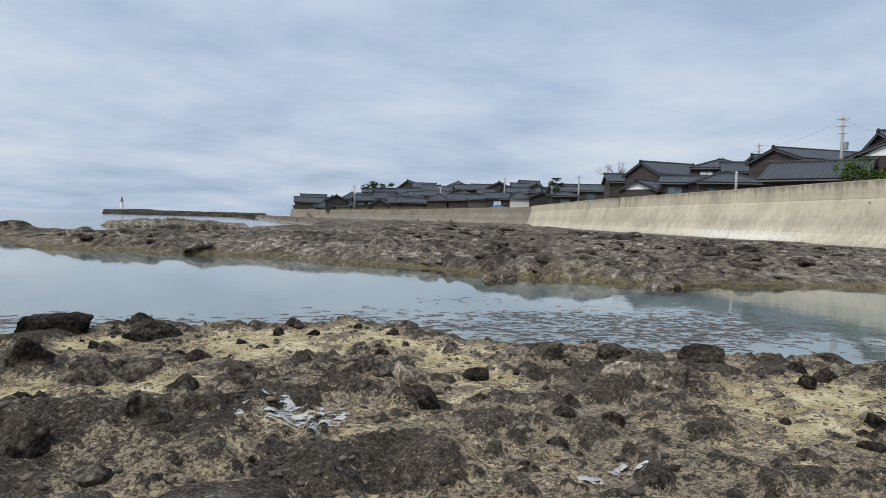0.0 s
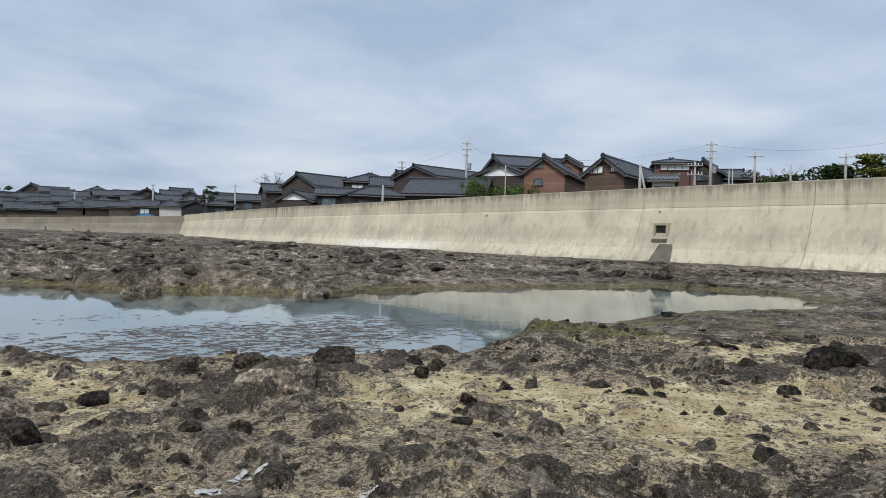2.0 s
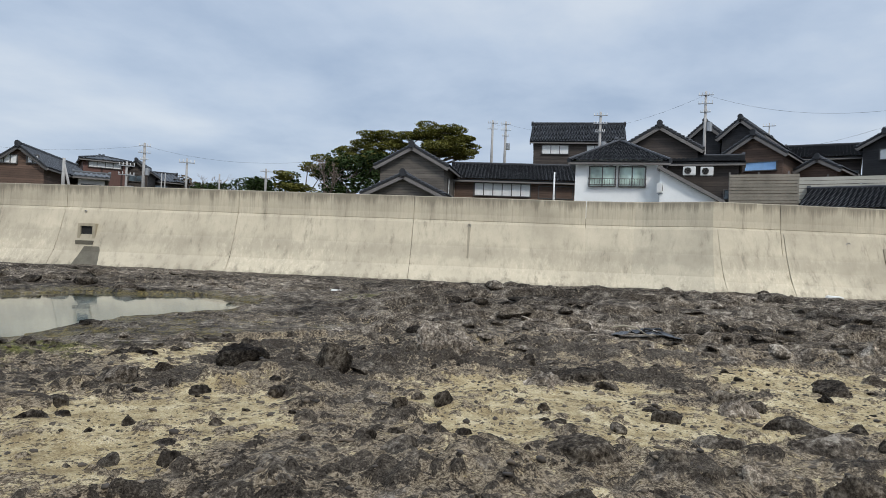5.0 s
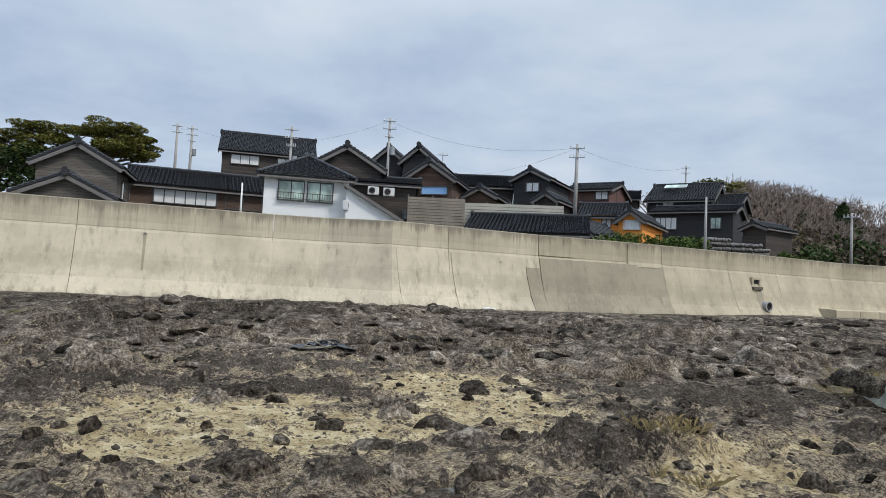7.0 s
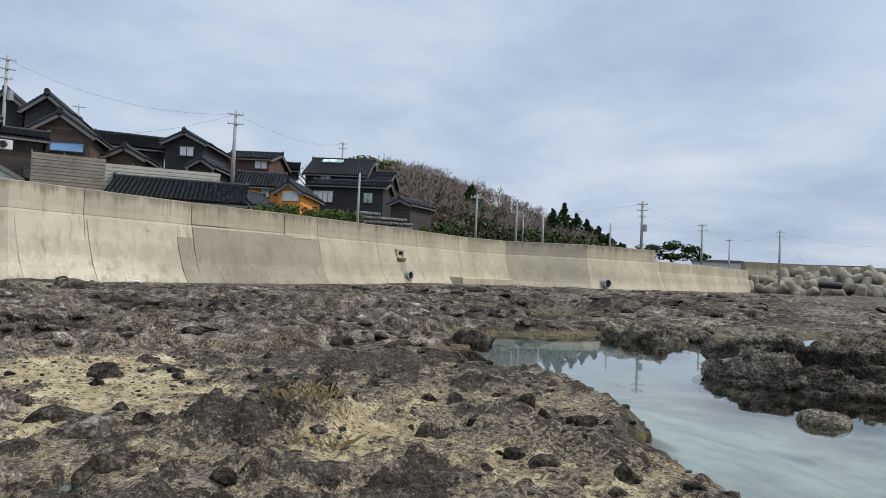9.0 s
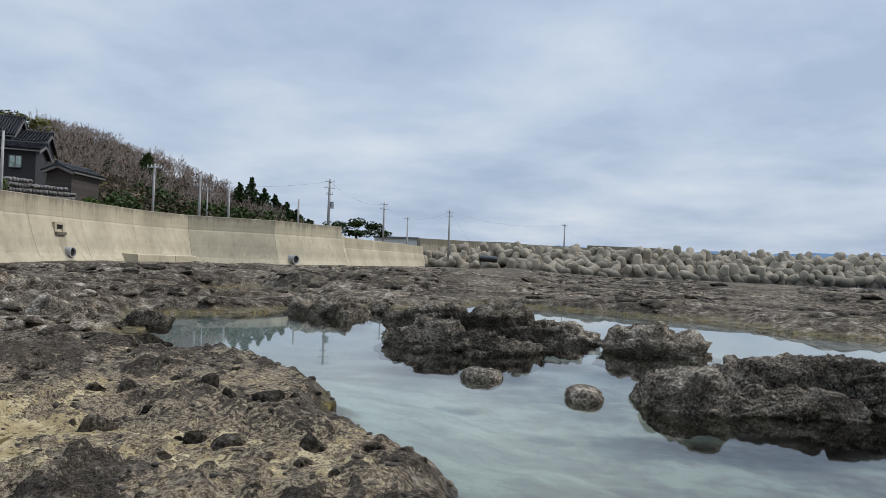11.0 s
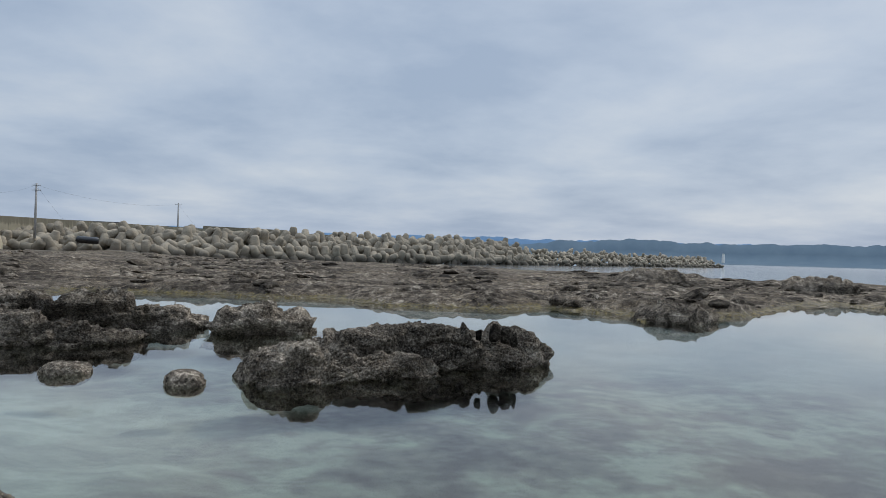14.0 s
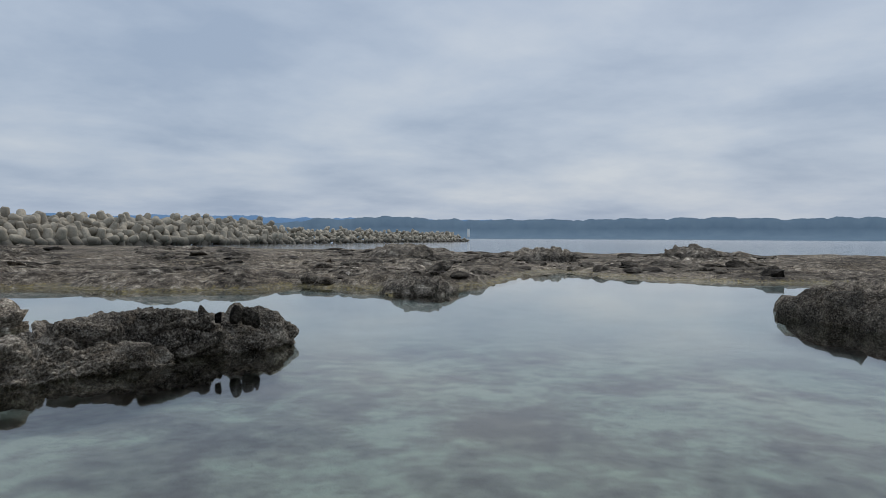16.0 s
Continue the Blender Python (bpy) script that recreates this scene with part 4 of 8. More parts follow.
wall_low = sea_wall("wall_low", WALL_LINE[14:], "lower run of old sea wall past the point", M_WALL_OLD, [-78.3, -90, -101.6], top=lambda p: WALL_TOP - 0.75)
wall_old = sea_wall("wall_old", OLD_WALL_LINE, "distant weathered sea wall below the village", M_WALL_FAR, [226, 214, 196, 178, 160, 146], top=lambda p: 3.7 + 0.9 * max(0, min(1, (p.x - 18) / 21)))


def facing(y0, y1, z0, z1, proud, material, label):
    """A later skin of concrete on the face of the wall between two heights."""
    bm = bmesh.new()
    rows = []
    for y in np.linspace(y0, y1, 5):
        col = []
        for z in np.linspace(z0, z1, 6):
            p, n = wall_at(float(y), float(z))
            col.append((p, n))
        rows.append([bm.verts.new(p + n * proud) for p, n in col] + [bm.verts.new(p - n * 0.05) for p, n in reversed(col)])
    for a, b in zip(rows, rows[1:]):
        for k in range(len(a)):
            bm.faces.new((a[k], a[(k + 1) % len(a)], b[(k + 1) % len(a)], b[k]))
    bm.faces.new(rows[0])
    bm.faces.new(list(reversed(rows[-1])))
    bmesh.ops.recalc_face_normals(bm, faces=bm.faces)
    return tagged(part("facing", bm, material, None), label, "concrete facing", kind="structure")


# ---- tetrapods ----
def tetrapod_mesh():
    bm = bmesh.new()
    up = Vector((0, 0, 1))
    legs = [up] + [Vector((math.cos(a) * 0.943, math.sin(a) * 0.943, -0.333)) for a in (0, 2.0944, 4.18879)]
    for d in legs:
        tube(bm, [d * 0.0, d * 0.28, d * 0.90, d * 1.0], [0.42, 0.40, 0.30, 0.20], 12)
    bm.normal_update()
    me = bpy.data.meshes.new("tetrapod")
    for f in bm.faces:
        f.smooth = True
    bm.to_mesh(me)
    bm.free()
    me.materials.append(M_TETRA)
    return me


def along(line, s):
    pts = [Vector((*p, 0)) for p in line]
    for a, b in zip(pts, pts[1:]):
        d = (b - a).length
        if s <= d:
            return a.lerp(b, s / d), (b - a).normalized()
        s -= d
    return pts[-1], (pts[-1] - pts[-2]).normalized()


def build_tetrapods():
    me = tetrapod_mesh()
    rnd = random.Random(5)
    line = [(41, -116), (18, -119.5), (-2, -126), (-37, -146), (-64, -168)]
    total = sum((Vector(b) - Vector(a)).length for a, b in zip(line, line[1:]))
    rows = [(0, 0.5, 2.1), (2.2, 1.8, 2.1), (4.4, 3.0, 2.1), (6.6, 3.6, 2.1)]
    for off, z, _ in rows:
        s = rnd.uniform(0, 1)
        while s < total:
            p, d = along(line, s)
            u = s / total
            n = Vector((-d.y, d.x, 0))
            if n.dot(p) < 0:
                n = -n
            h = z * (0.86 + 0.42 * u) + rnd.uniform(-0.35, 0.35)
            q = p + n * (off + rnd.uniform(-0.5, 0.5))
            ob = new("tetrapod", me)
            ob.matrix_world = Matrix.LocRotScale((q.x, q.y, h + 0.3), Euler([rnd.uniform(0, 6.28) for _ in range(3)]), Vector([rnd.uniform(1.95, 2.35)] * 3))
            tagged(ob, "weathered concrete tetrapod piled in a breakwater", "tetrapod", "breakwater tetrapods")
            s += rnd.uniform(1.9, 2.6)
    # the far arm of the breakwater, too small to tell apart
    bm = bmesh.new()
    line = [(-64, -168), (-120, -212), (-194, -267)]
    total = sum((Vector(b) - Vector(a)).length for a, b in zip(line, line[1:]))
    for off, z in ((0, 0.4), (3.5, 1.9), (7, 2.9)):
        s = 0.0
        while s < total:
            p, d = along(line, s)
            n = Vector((-d.y, d.x, 0))
            if n.dot(p) < 0:
                n = -n
            q = p + n * (off + rnd.uniform(-1, 1))
            m = Matrix.LocRotScale((q.x, q.y, z + rnd.uniform(-0.3, 0.5)), Euler([rnd.uniform(0, 6.28) for _ in range(3)]), Vector([rnd.uniform(1.7, 2.2)] * 3))
            for dd in [Vector((0, 0, 1))] + [Vector((math.cos(a) * 0.943, math.sin(a) * 0.943, -0.333)) for a in (0, 2.0944, 4.18879)]:
                tube(bm, [m @ (dd * 0), m @ (dd * 1.0)], [0.75, 0.42], 6)
            s += rnd.uniform(2.6, 3.6)
    ob = part("far_tetrapods", bm, M_TETRA, None, smooth_faces=True)
    tagged(ob, "distant heap of concrete tetrapods on the breakwater arm", "tetrapods", kind="stuff")


build_tetrapods()


# ---- far shore ----
def ridge(name, az0, az1, dist, height, seed, material, label, rough=0.25):
    az = np.radians(np.arange(az0, az1, 0.2))
    prof = np.array([height(math.degrees(a)) for a in az])
    prof = prof * (1 + rough * fbm(az * 60, az * 0 + seed, 5, seed)) + 2.5 * fbm(az * 900, az * 0, 3, seed)
    rings = [(-260, 0.0), (-90, 0.25), (-40, 0.55), (0, 1.0), (200, 0.9)]
    X = np.stack([(dist + dr) * np.sin(az) for dr, _ in rings], 1)
    Y = np.stack([(dist + dr) * np.cos(az) for dr, _ in rings], 1)
    Z = np.stack([prof * k - 2.0 for _, k in rings], 1)
    me = mesh_from_grid(name, X, Y, Z)
    me.materials.append(material)
    return tagged(new(name, me), label, "hills", kind="structure")


def near_shore_height(az):
    return 3300 * math.tan(radians(float(np.interp(az, [180, 196, 203, 207, 209.5, 213, 222, 235, 247, 262], [0.2, 0.9, 1.55, 1.65, 1.9, 1.65, 1.65, 1.75, 1.7, 1.5]))))


def blue_ridge_height(az):
    return 4300 * math.tan(radians(float(np.interp(az, [140, 156, 165, 168, 172, 176, 186, 200, 215, 240], [0.2, 1.2, 1.5, 1.75, 1.8, 1.6, 1.65, 1.7, 1.6, 1.2]))))


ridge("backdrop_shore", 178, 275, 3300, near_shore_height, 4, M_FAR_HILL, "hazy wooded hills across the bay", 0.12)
ridge("backdrop_ridge", 140, 245, 4300, blue_ridge_height, 8, M_FAR_RIDGE, "faint haze-blue hills on the horizon", 0.12)

# ---- houses ----
def roof_slope(bm, A, B, up, inset_a, inset_b, pitch=0.30, courses=0.0, rib=0.075, thick=0.10):
    """One tiled slope: from the eave A-B rising by the vector up, drawn in at the ends by the insets; rolls run up the slope."""
    A, B, up = Vector(A), Vector(B), Vector(up)
    L = (B - A).length
    d = (B - A) / L
    nrm = d.cross(up).normalized()
    if nrm.z < 0:
        nrm = -nrm
    n = max(2, round(L / pitch))
    us, hs = [], []
    for i in range(n):
        for f, h in ((0.0, 0.0), (0.3, 1.0), (0.55, 1.0), (0.85, 0.0)):
            us.append((i + f) * L / n)
            hs.append(h * rib)
    us.append(L)
    hs.append(0.0)
    m = max(1, round(up.length / courses)) if courses else (3 if inset_a or inset_b else 1)
    prev = None
    for j in range(m):
        rows = []
        for v, lift in ((j / m, rib * 0.9 if courses else 0.0), ((j + 1) / m, 0.0)):
            row = []
            for u, h in zip(us, hs):
                uu = min(max(u, inset_a * v), L - inset_b * v)
                row.append(bm.verts.new(A + d * uu + up * v + nrm * (h + lift)))
            rows.append(row)
        if prev and courses:
            for k in range(len(us) - 1):
                bm.faces.new((prev[k], prev[k + 1], rows[0][k + 1], rows[0][k]))
        for k in range(len(us) - 1):
            bm.faces.new((rows[0][k], rows[0][k + 1], rows[1][k + 1], rows[1][k]))
        prev = rows[1]
    # the underside and the eave's edge
    a, b = A - nrm * thick, B - nrm * thick
    c, e = A + d * (L - inset_b) + up - nrm * thick, A + d * inset_a + up - nrm * thick
    lo = [bm.verts.new(p) for p in (a, b, c, e)]
    hi = [bm.verts.new(p + nrm * (thick + rib * 0.2)) for p in (a, b, c, e)]
    for f in ((0, 1, 2, 3),):
        if (c - e).length > 0.02:
            bm.faces.new([lo[i] for i in f])
        else:
            bm.faces.new([lo[0], lo[1], lo[2]])
    for i, j in ((0, 1), (1, 2), (3, 0)):
        bm.faces.new((lo[i], lo[j], hi[j], hi[i]))


def ridge_cap(bm, p, q, w=0.26, h=0.2, horn=0.1):
    p, q = Vector(p), Vector(q)
    d = (q - p).normalized()
    s = Vector((-d.y, d.x, 0)).normalized()
    prof = [(-w / 2, -0.1), (-w / 2, h * 0.6), (-w * 0.28, h), (w * 0.28, h), (w / 2, h * 0.6), (w / 2, -0.1)]
    ends = [[bm.verts.new(c + s * a + Vector((0, 0, b))) for a, b in prof] for c in (p, q)]
    for k in range(len(prof) - 1):
        bm.faces.new((ends[0][k], ends[0][k + 1], ends[1][k + 1], ends[1][k]))
    bm.faces.new(ends[0])
    bm.faces.new(ends[1])
    if horn:
        for c, e in ((p, -d), (q, d)):
            tip = [bm.verts.new(c + e * 0.12 + s * a * 1.35 + Vector((0, 0, b))) for a, b in ((-w / 2, -0.22), (-w * 0.62, h * 0.6), (-w * 0.3, h + horn * 0.55), (0, h + horn), (w * 0.3, h + horn * 0.55), (w * 0.62, h * 0.6), (w / 2, -0.22))]
            back = [bm.verts.new(v.co - e * 0.22) for v in tip]
            bm.faces.new(tip)
            bm.faces.new(back)
            for k in range(len(tip) - 1):
                bm.faces.new((tip[k], tip[k + 1], back[k + 1], back[k]))


def window_on(house, m, w, h, cols=2, frame=M_FRAME, pane=M_GLASS, rail=False, bars=0):
    """A window set on a wall: m brings x along the wall, z up and -y outwards."""
    win = new("window")
    win.parent = house
    win.matrix_parent_inverse = Matrix.Identity(4)
    win.matrix_basis = m
    bm = bmesh.new()
    t, dp = 0.07, 0.09
    box(bm, -w / 2 - t, -w / 2, -dp, 0.02, -h / 2 - t, h / 2 + t)
    box(bm, w / 2, w / 2 + t, -dp, 0.02, -h / 2 - t, h / 2 + t)
    box(bm, -w / 2, w / 2, -dp, 0.02, h / 2, h / 2 + t)
    box(bm, -w / 2 - t, w / 2 + t, -dp - 0.05, 0.02, -h / 2 - t, -h / 2)
    for k in range(1, cols):
        x = -w / 2 + w * k / cols
        box(bm, x - t / 2, x + t / 2, -dp + 0.02, 0.0, -h / 2, h / 2)
    for k in range(bars):
        z = -h / 2 + h * (k + 1) / (bars + 1)
        box(bm, -w / 2, w / 2, -dp + 0.03, -0.02, z - 0.02, z + 0.02)
    part("frame", bm, frame, win)
    for k in range(cols):
        x0, x1 = -w / 2 + w * k / cols + t / 2, -w / 2 + w * (k + 1) / cols - t / 2
        part("pane", box(bmesh.new(), x0, x1, -0.035, -0.02, -h / 2, h / 2), pane, win)
    if rail:
        bm = bmesh.new()
        for z in (-h / 2 + 0.05, -h / 2 + 0.42):
            box(bm, -w / 2 - 0.1, w / 2 + 0.1, -0.3, -0.27, z - 0.02, z + 0.02)
        n = int(w / 0.14)
        for k in range(n + 1):
            x = -w / 2 + w * k / n
            box(bm, x - 0.012, x + 0.012, -0.295, -0.275, -h / 2 + 0.05, -h / 2 + 0.42)
        part("window_rail", bm, frame, win)
    return win


def face(side, w, d, u, z):
    """A place on a house's wall: side s(outh) is local -y, n +y, e +x, w -x; u runs along it from its middle."""
    return {"s": pose(u, -d / 2, z), "n": pose(-u, d / 2, z, 0, 0, 180), "e": pose(w / 2, u, z, 0, 0, 90), "w": pose(-w / 2, -u, z, 0, 0, -90)}[side]


HOUSE_LABEL = {"far": "distant dark timber house with a black tiled roof", "mid": "dark timber village house with a black tiled roof", "big": "weathered timber house with a glazed black tile roof"}
WALL_SAYS = {"dark_boards": "dark board-clad", "grey_boards": "weathered grey board-clad", "brown_boards": "brown board-clad", "red_brown_siding": "red-brown sided", "black_boards": "black board-clad",
             "maroon_boards": "maroon-clad", "white_siding": "white-sided", "pale_plaster": "pale plastered", "orange_plaster": "orange plastered"}
house_rnd = random.Random(31)


def auto_windows(side, span, eave, base):
    """Two storeys of windows on the side that faces the sea."""
    out = []
    for z in (eave - 1.25, eave - 3.9):
        if z - base < 1.3:
            continue
        n = max(1, int(span / 2.6))
        for k in range(n):
            if house_rnd.random() < 0.25:
                continue
            u = (k - (n - 1) / 2) * span / n
            out.append((side, u, z, min(1.7, span / n * 0.7), house_rnd.choice((0.7, 0.95, 1.1)), 2, house_rnd.choice((M_GLASS, M_CURTAIN, M_GLASS))))
    return out


def house(x, y, yaw, w, d, eave, top, kind, wall, roof, zone, side="s", windows=None, label="", over=0.42, base=None, trim=M_TRIM):
    """A house with its ridge along local x. eave and top are heights above the sea."""
    detail = 2 if zone == "big" else 1
    size = "distant " if zone == "far" else ""
    label = label or size + WALL_SAYS[wall.name] + " village house with a " + ("blue" if roof is M_TILE_BLUE else "black") + " tiled roof"
    group = "village houses"
    if windows is None:
        windows = auto_windows(side, d if side in "ew" else w, eave, ground_z(x, y) - 0.6)
    base = ground_z(x, y) - 0.6 if base is None else base
    h = thing("house", pose(x, y, base, 0, 0, yaw), label, "house", group)
    E, T = eave - base, top - base
    bm = bmesh.new()
    rise = T - E
    lo = [bm.verts.new((sx * w / 2, sy * d / 2, 0)) for sx, sy in ((-1, -1), (1, -1), (1, 1), (-1, 1))]
    hi = [bm.verts.new((sx * w / 2, sy * d / 2, E)) for sx, sy in ((-1, -1), (1, -1), (1, 1), (-1, 1))]
    for k in range(4):
        bm.faces.new((lo[k], lo[(k + 1) % 4], hi[(k + 1) % 4], hi[k]))
    if kind == "gable":
        for a, b, sx in ((0, 3, -1), (1, 2, 1)):
            apex = bm.verts.new((sx * w / 2, 0, T - 0.12))
            bm.faces.new((hi[a], hi[b], apex))
    else:
        bm.faces.new(hi)
    bmesh.ops.recalc_face_normals(bm, faces=bm.faces)
    part("wall", bm, wall, h)
    slope = rise / (d / 2)
    drop = over * slope
    pitch, courses = (0.30, 0.32) if detail > 1 else (0.42, 0.0)
    bm = bmesh.new()
    ew = w / 2 + over
    ed = d / 2 + over
    if kind == "gable":
        for s in (-1, 1):
            roof_slope(bm, (-s * -ew, s * ed, E - drop), (s * -ew, s * ed, E - drop), (0, -s * ed, rise + drop), 0, 0, pitch, courses)
        part("roof", bm, roof, h)
        bm = bmesh.new()
        ridge_cap(bm, (-ew, 0, T), (ew, 0, T))
        part("ridge", bm, roof, h)
        for sx in (-1, 1):
            for s in (-1, 1):
                m = Matrix.Translation((sx * (ew - 0.06), 0, T - 0.13)) @ Matrix.Rotation(math.atan2(rise + drop, ed) * -s, 4, "X")
                L = math.hypot(ed, rise + drop)
                part("bargeboard", box(bmesh.new(), -0.05, 0.05, min(0, s * L), max(0, s * L), -0.26 if detail > 1 else -0.2, -0.03, m), trim if detail > 1 else M_FRAME, h)
    elif kind == "hip":
        run = min(ed, ew) * (0.999 if ed >= ew else 1.0)
        hl = ew - ed if ew > ed else 0.0
        for s in (-1, 1):
            roof_slope(bm, (s * ew, s * ed, E - drop), (-s * ew, s * ed, E - drop), (0, -s * ed, rise + drop), ew - hl, ew - hl, pitch, courses)
            roof_slope(bm, (s * ew, -s * ed, E - drop), (s * ew, s * ed, E - drop), (-s * (ew - hl), 0, rise + drop), ed, ed, pitch, courses)
        part("roof", bm, roof, h)
        bm = bmesh.new()
        ridge_cap(bm, (-max(hl, 0.2), 0, T), (max(hl, 0.2), 0, T))
        for sx in (-1, 1):
            for sy in (-1, 1):
                ridge_cap(bm, (sx * ew, sy * ed, E - drop), (sx * hl, 0, T), 0.22, 0.18, 0)
        part("ridge", bm, roof, h)
    if kind != "none":
        for s in (-1, 1):
            part("gutter", box(bmesh.new(), -ew, ew, s * ed - 0.05, s * ed + 0.05, E - drop - 0.22, E - drop - 0.10), trim, h)
    for side, u, z, ww, hh, *rest in windows:
        cols = rest[0] if rest else 2
        pane = rest[1] if len(rest) > 1 else M_GLASS
        fr = rest[2] if len(rest) > 2 else M_FRAME
        window_on(h, face(side, w, d, u, z - base), ww, hh, cols, fr, pane, rest[3] if len(rest) > 3 else False)
    return h


def gable_panel(h, w, d, eave):
    """White plaster in the gable that looks to the sea."""
    base = h.matrix_world.translation.z
    bm = bmesh.new()
    top, low = eave - base + 0.16 * d, eave - base - 0.1
    for x in (-w / 2 - 0.06, -w / 2 + 0.02):
        bm.faces.new([bm.verts.new((x, y, z)) for y, z in ((-0.34 * d, low), (0.34 * d, low), (0, top))])
    bmesh.ops.bridge_loops(bm, edges=bm.edges)
    part("gable_panel", bm, M_WHITE, h, "white plastered gable")


house(-7.5, 236.3, 1.8, 10.8, 7.0, 6.4, 7.9, "gable", M_WOOD, M_TILE, "far", "s")
house(0.9, 221.1, 89.8, 8.0, 7.0, 6.8, 8.4, "gable", M_BLACKWALL, M_TILE, "far", "w")
house(6.1, 228.9, 358.5, 6.2, 8.0, 7.9, 9.8, "hip", M_WOOD_GREY, M_TILE, "far", "s")
house(8.9, 203.3, 7.3, 5.7, 7.0, 6.7, 8.0, "gable", M_WOOD, M_TILE, "far", "s")
house(12.7, 192.5, 86.2, 7.0, 5.7, 5.2, 6.8, "gable", M_WOOD, M_TILE, "far", "w")
house(18.3, 228.8, 355.4, 8.9, 9.0, 9.2, 11.5, "gable", M_WOOD_GREY, M_TILE_BLUE, "far", "s")
house(16.6, 182.2, 84.8, 6.0, 3.2, 5.5, 6.7, "gable", M_PLASTER, M_TILE, "far", "w")
house(24.3, 218.6, 73.9, 10.0, 7.2, 11.0, 13.6, "gable", M_WOOD, M_TILE, "far", "w")
house(21.1, 182.3, 353.4, 5.7, 7.0, 6.1, 7.5, "gable", M_WOOD_GREY, M_TILE, "far", "s")
house(27.4, 207.2, 352.5, 6.4, 8.0, 11.2, 12.5, "gable", M_WOOD, M_TILE, "far", "s")
house(29.1, 191.8, 351.4, 8.2, 8.0, 8.1, 9.6, "hip", M_WOOD, M_TILE, "far", "s")
house(25.7, 171.6, 351.5, 5.4, 7.0, 5.7, 6.7, "gable", M_BLACKWALL, M_TILE, "far", "s")
house(35.8, 195.7, 349.6, 5.5, 8.0, 11.3, 12.7, "hip", M_WOOD, M_TILE, "far", "s")
house(33.8, 166.1, 348.5, 7.6, 9.0, 6.3, 8.1, "hip", M_WOOD, M_TILE, "far", "s")
house(40.9, 199.9, 78.4, 8.0, 4.5, 10.2, 11.5, "gable", M_WOOD, M_TILE, "far", "w")
house(36.9, 159.8, 77.0, 8.0, 5.1, 6.0, 7.6, "gable", M_WOOD, M_TILE, "far", "w")
house(43.1, 184.0, 346.8, 6.1, 8.0, 9.8, 11.4, "gable", M_WOOD, M_TILE, "far", "s")
house(46.8, 178.0, 345.3, 5.2, 8.0, 8.9, 10.7, "hip", M_WOOD, M_TILE, "far", "s")
house(36.9, 150.8, 346.2, 3.4, 6.0, 4.4, 5.2, "hip", M_BLACKWALL, M_TILE_BLUE, "far", "s")
house(51.9, 186.9, 74.5, 8.0, 4.5, 11.3, 12.8, "gable", M_WOOD, M_TILE, "far", "w")
house(51.5, 176.4, 3.3, 5.0, 8.0, 10.4, 12.4, "gable", M_WOOD, M_TILE, "far", "s")
house(47.2, 157.1, 73.3, 8.0, 3.8, 7.6, 8.8, "gable", M_WOOD, M_TILE, "far", "w")
house(49.1, 141.1, 350.5, 5.8, 9.0, 8.2, 9.8, "gable", M_WOOD, M_TILE, "far", "s")
house(52.2, 128.8, 338.0, 7.1, 8.0, 8.0, 9.2, "gable", M_WOOD, M_TILE, "far", "s")
gable_panel(house(42.2, 86.1, 33.9, 7.0, 5.5, 6.3, 7.4, "gable", M_WOOD, M_TILE, "mid", "w", []), 7.0, 5.5, 6.3)
house(49.4, 96.0, 12.8, 9.0, 8.0, 9.1, 10.9, "gable", M_WOOD, M_TILE, "mid", "s")
house(48.0, 107.7, 346.0, 6.0, 6.0, 8.7, 9.9, "gable", M_WOOD, M_TILE, "mid", "s")
house(55.9, 92.3, 328.8, 7.5, 7.0, 10.1, 11.4, "hip", M_WOOD, M_TILE, "mid", "s")
house(47.1, 76.6, 343.4, 7.5, 6.0, 7.0, 8.1, "hip", M_WOOD, M_TILE, "mid", "s")
house(45.7, 83.2, 331.2, 6.0, 6.0, 7.2, 8.1, "gable", M_BLACKWALL, M_TILE, "mid", "s")
house(57.5, 86.6, 331.4, 8.0, 6.0, 9.3, 10.6, "gable", M_WOOD, M_TILE, "mid", "s")
house(61.3, 87.6, 355.0, 6.0, 6.0, 10.7, 11.8, "gable", M_WOOD, M_TILE, "mid", "s")
house(59.5, 76.5, 7.1, 13.0, 9.0, 9.9, 11.4, "gable", M_WOOD, M_TILE, "mid", "s", [("w", 0.0, 8.9, 2.2, 0.9, 3, M_CURTAIN), ("s", -2.0, 8.7, 2.4, 0.9, 3, M_GLASS)])
house(46.8, 59.8, 309.9, 8.4, 7.5, 6.5, 8.2, "gable", M_BLACKWALL, M_TILE, "mid", "s")
house(61.6, 62.8, 340.6, 9.0, 7.0, 10.8, 12.2, "gable", M_WOOD, M_TILE, "mid", "s")
gable_panel(house(53.7, 57.9, 29.2, 6.0, 6.6, 8.8, 10.1, "gable", M_WOOD, M_TILE, "mid", "w", []), 6.0, 6.6, 8.8)
house(55.4, 51.9, 31.0, 12.0, 4.2, 8.8, 10.2, "gable", M_BRICK, M_TILE, "mid", "w", [("w", -0.6, 9.4, 0.8, 0.6, 1, M_GLASS), ("w", -0.6, 7.6, 0.8, 0.6, 1, M_GLASS)])
house(65.6, 58.6, 29.4, 8.0, 2.9, 11.0, 11.9, "gable", M_BRICK, M_TILE, "mid", "w", [])
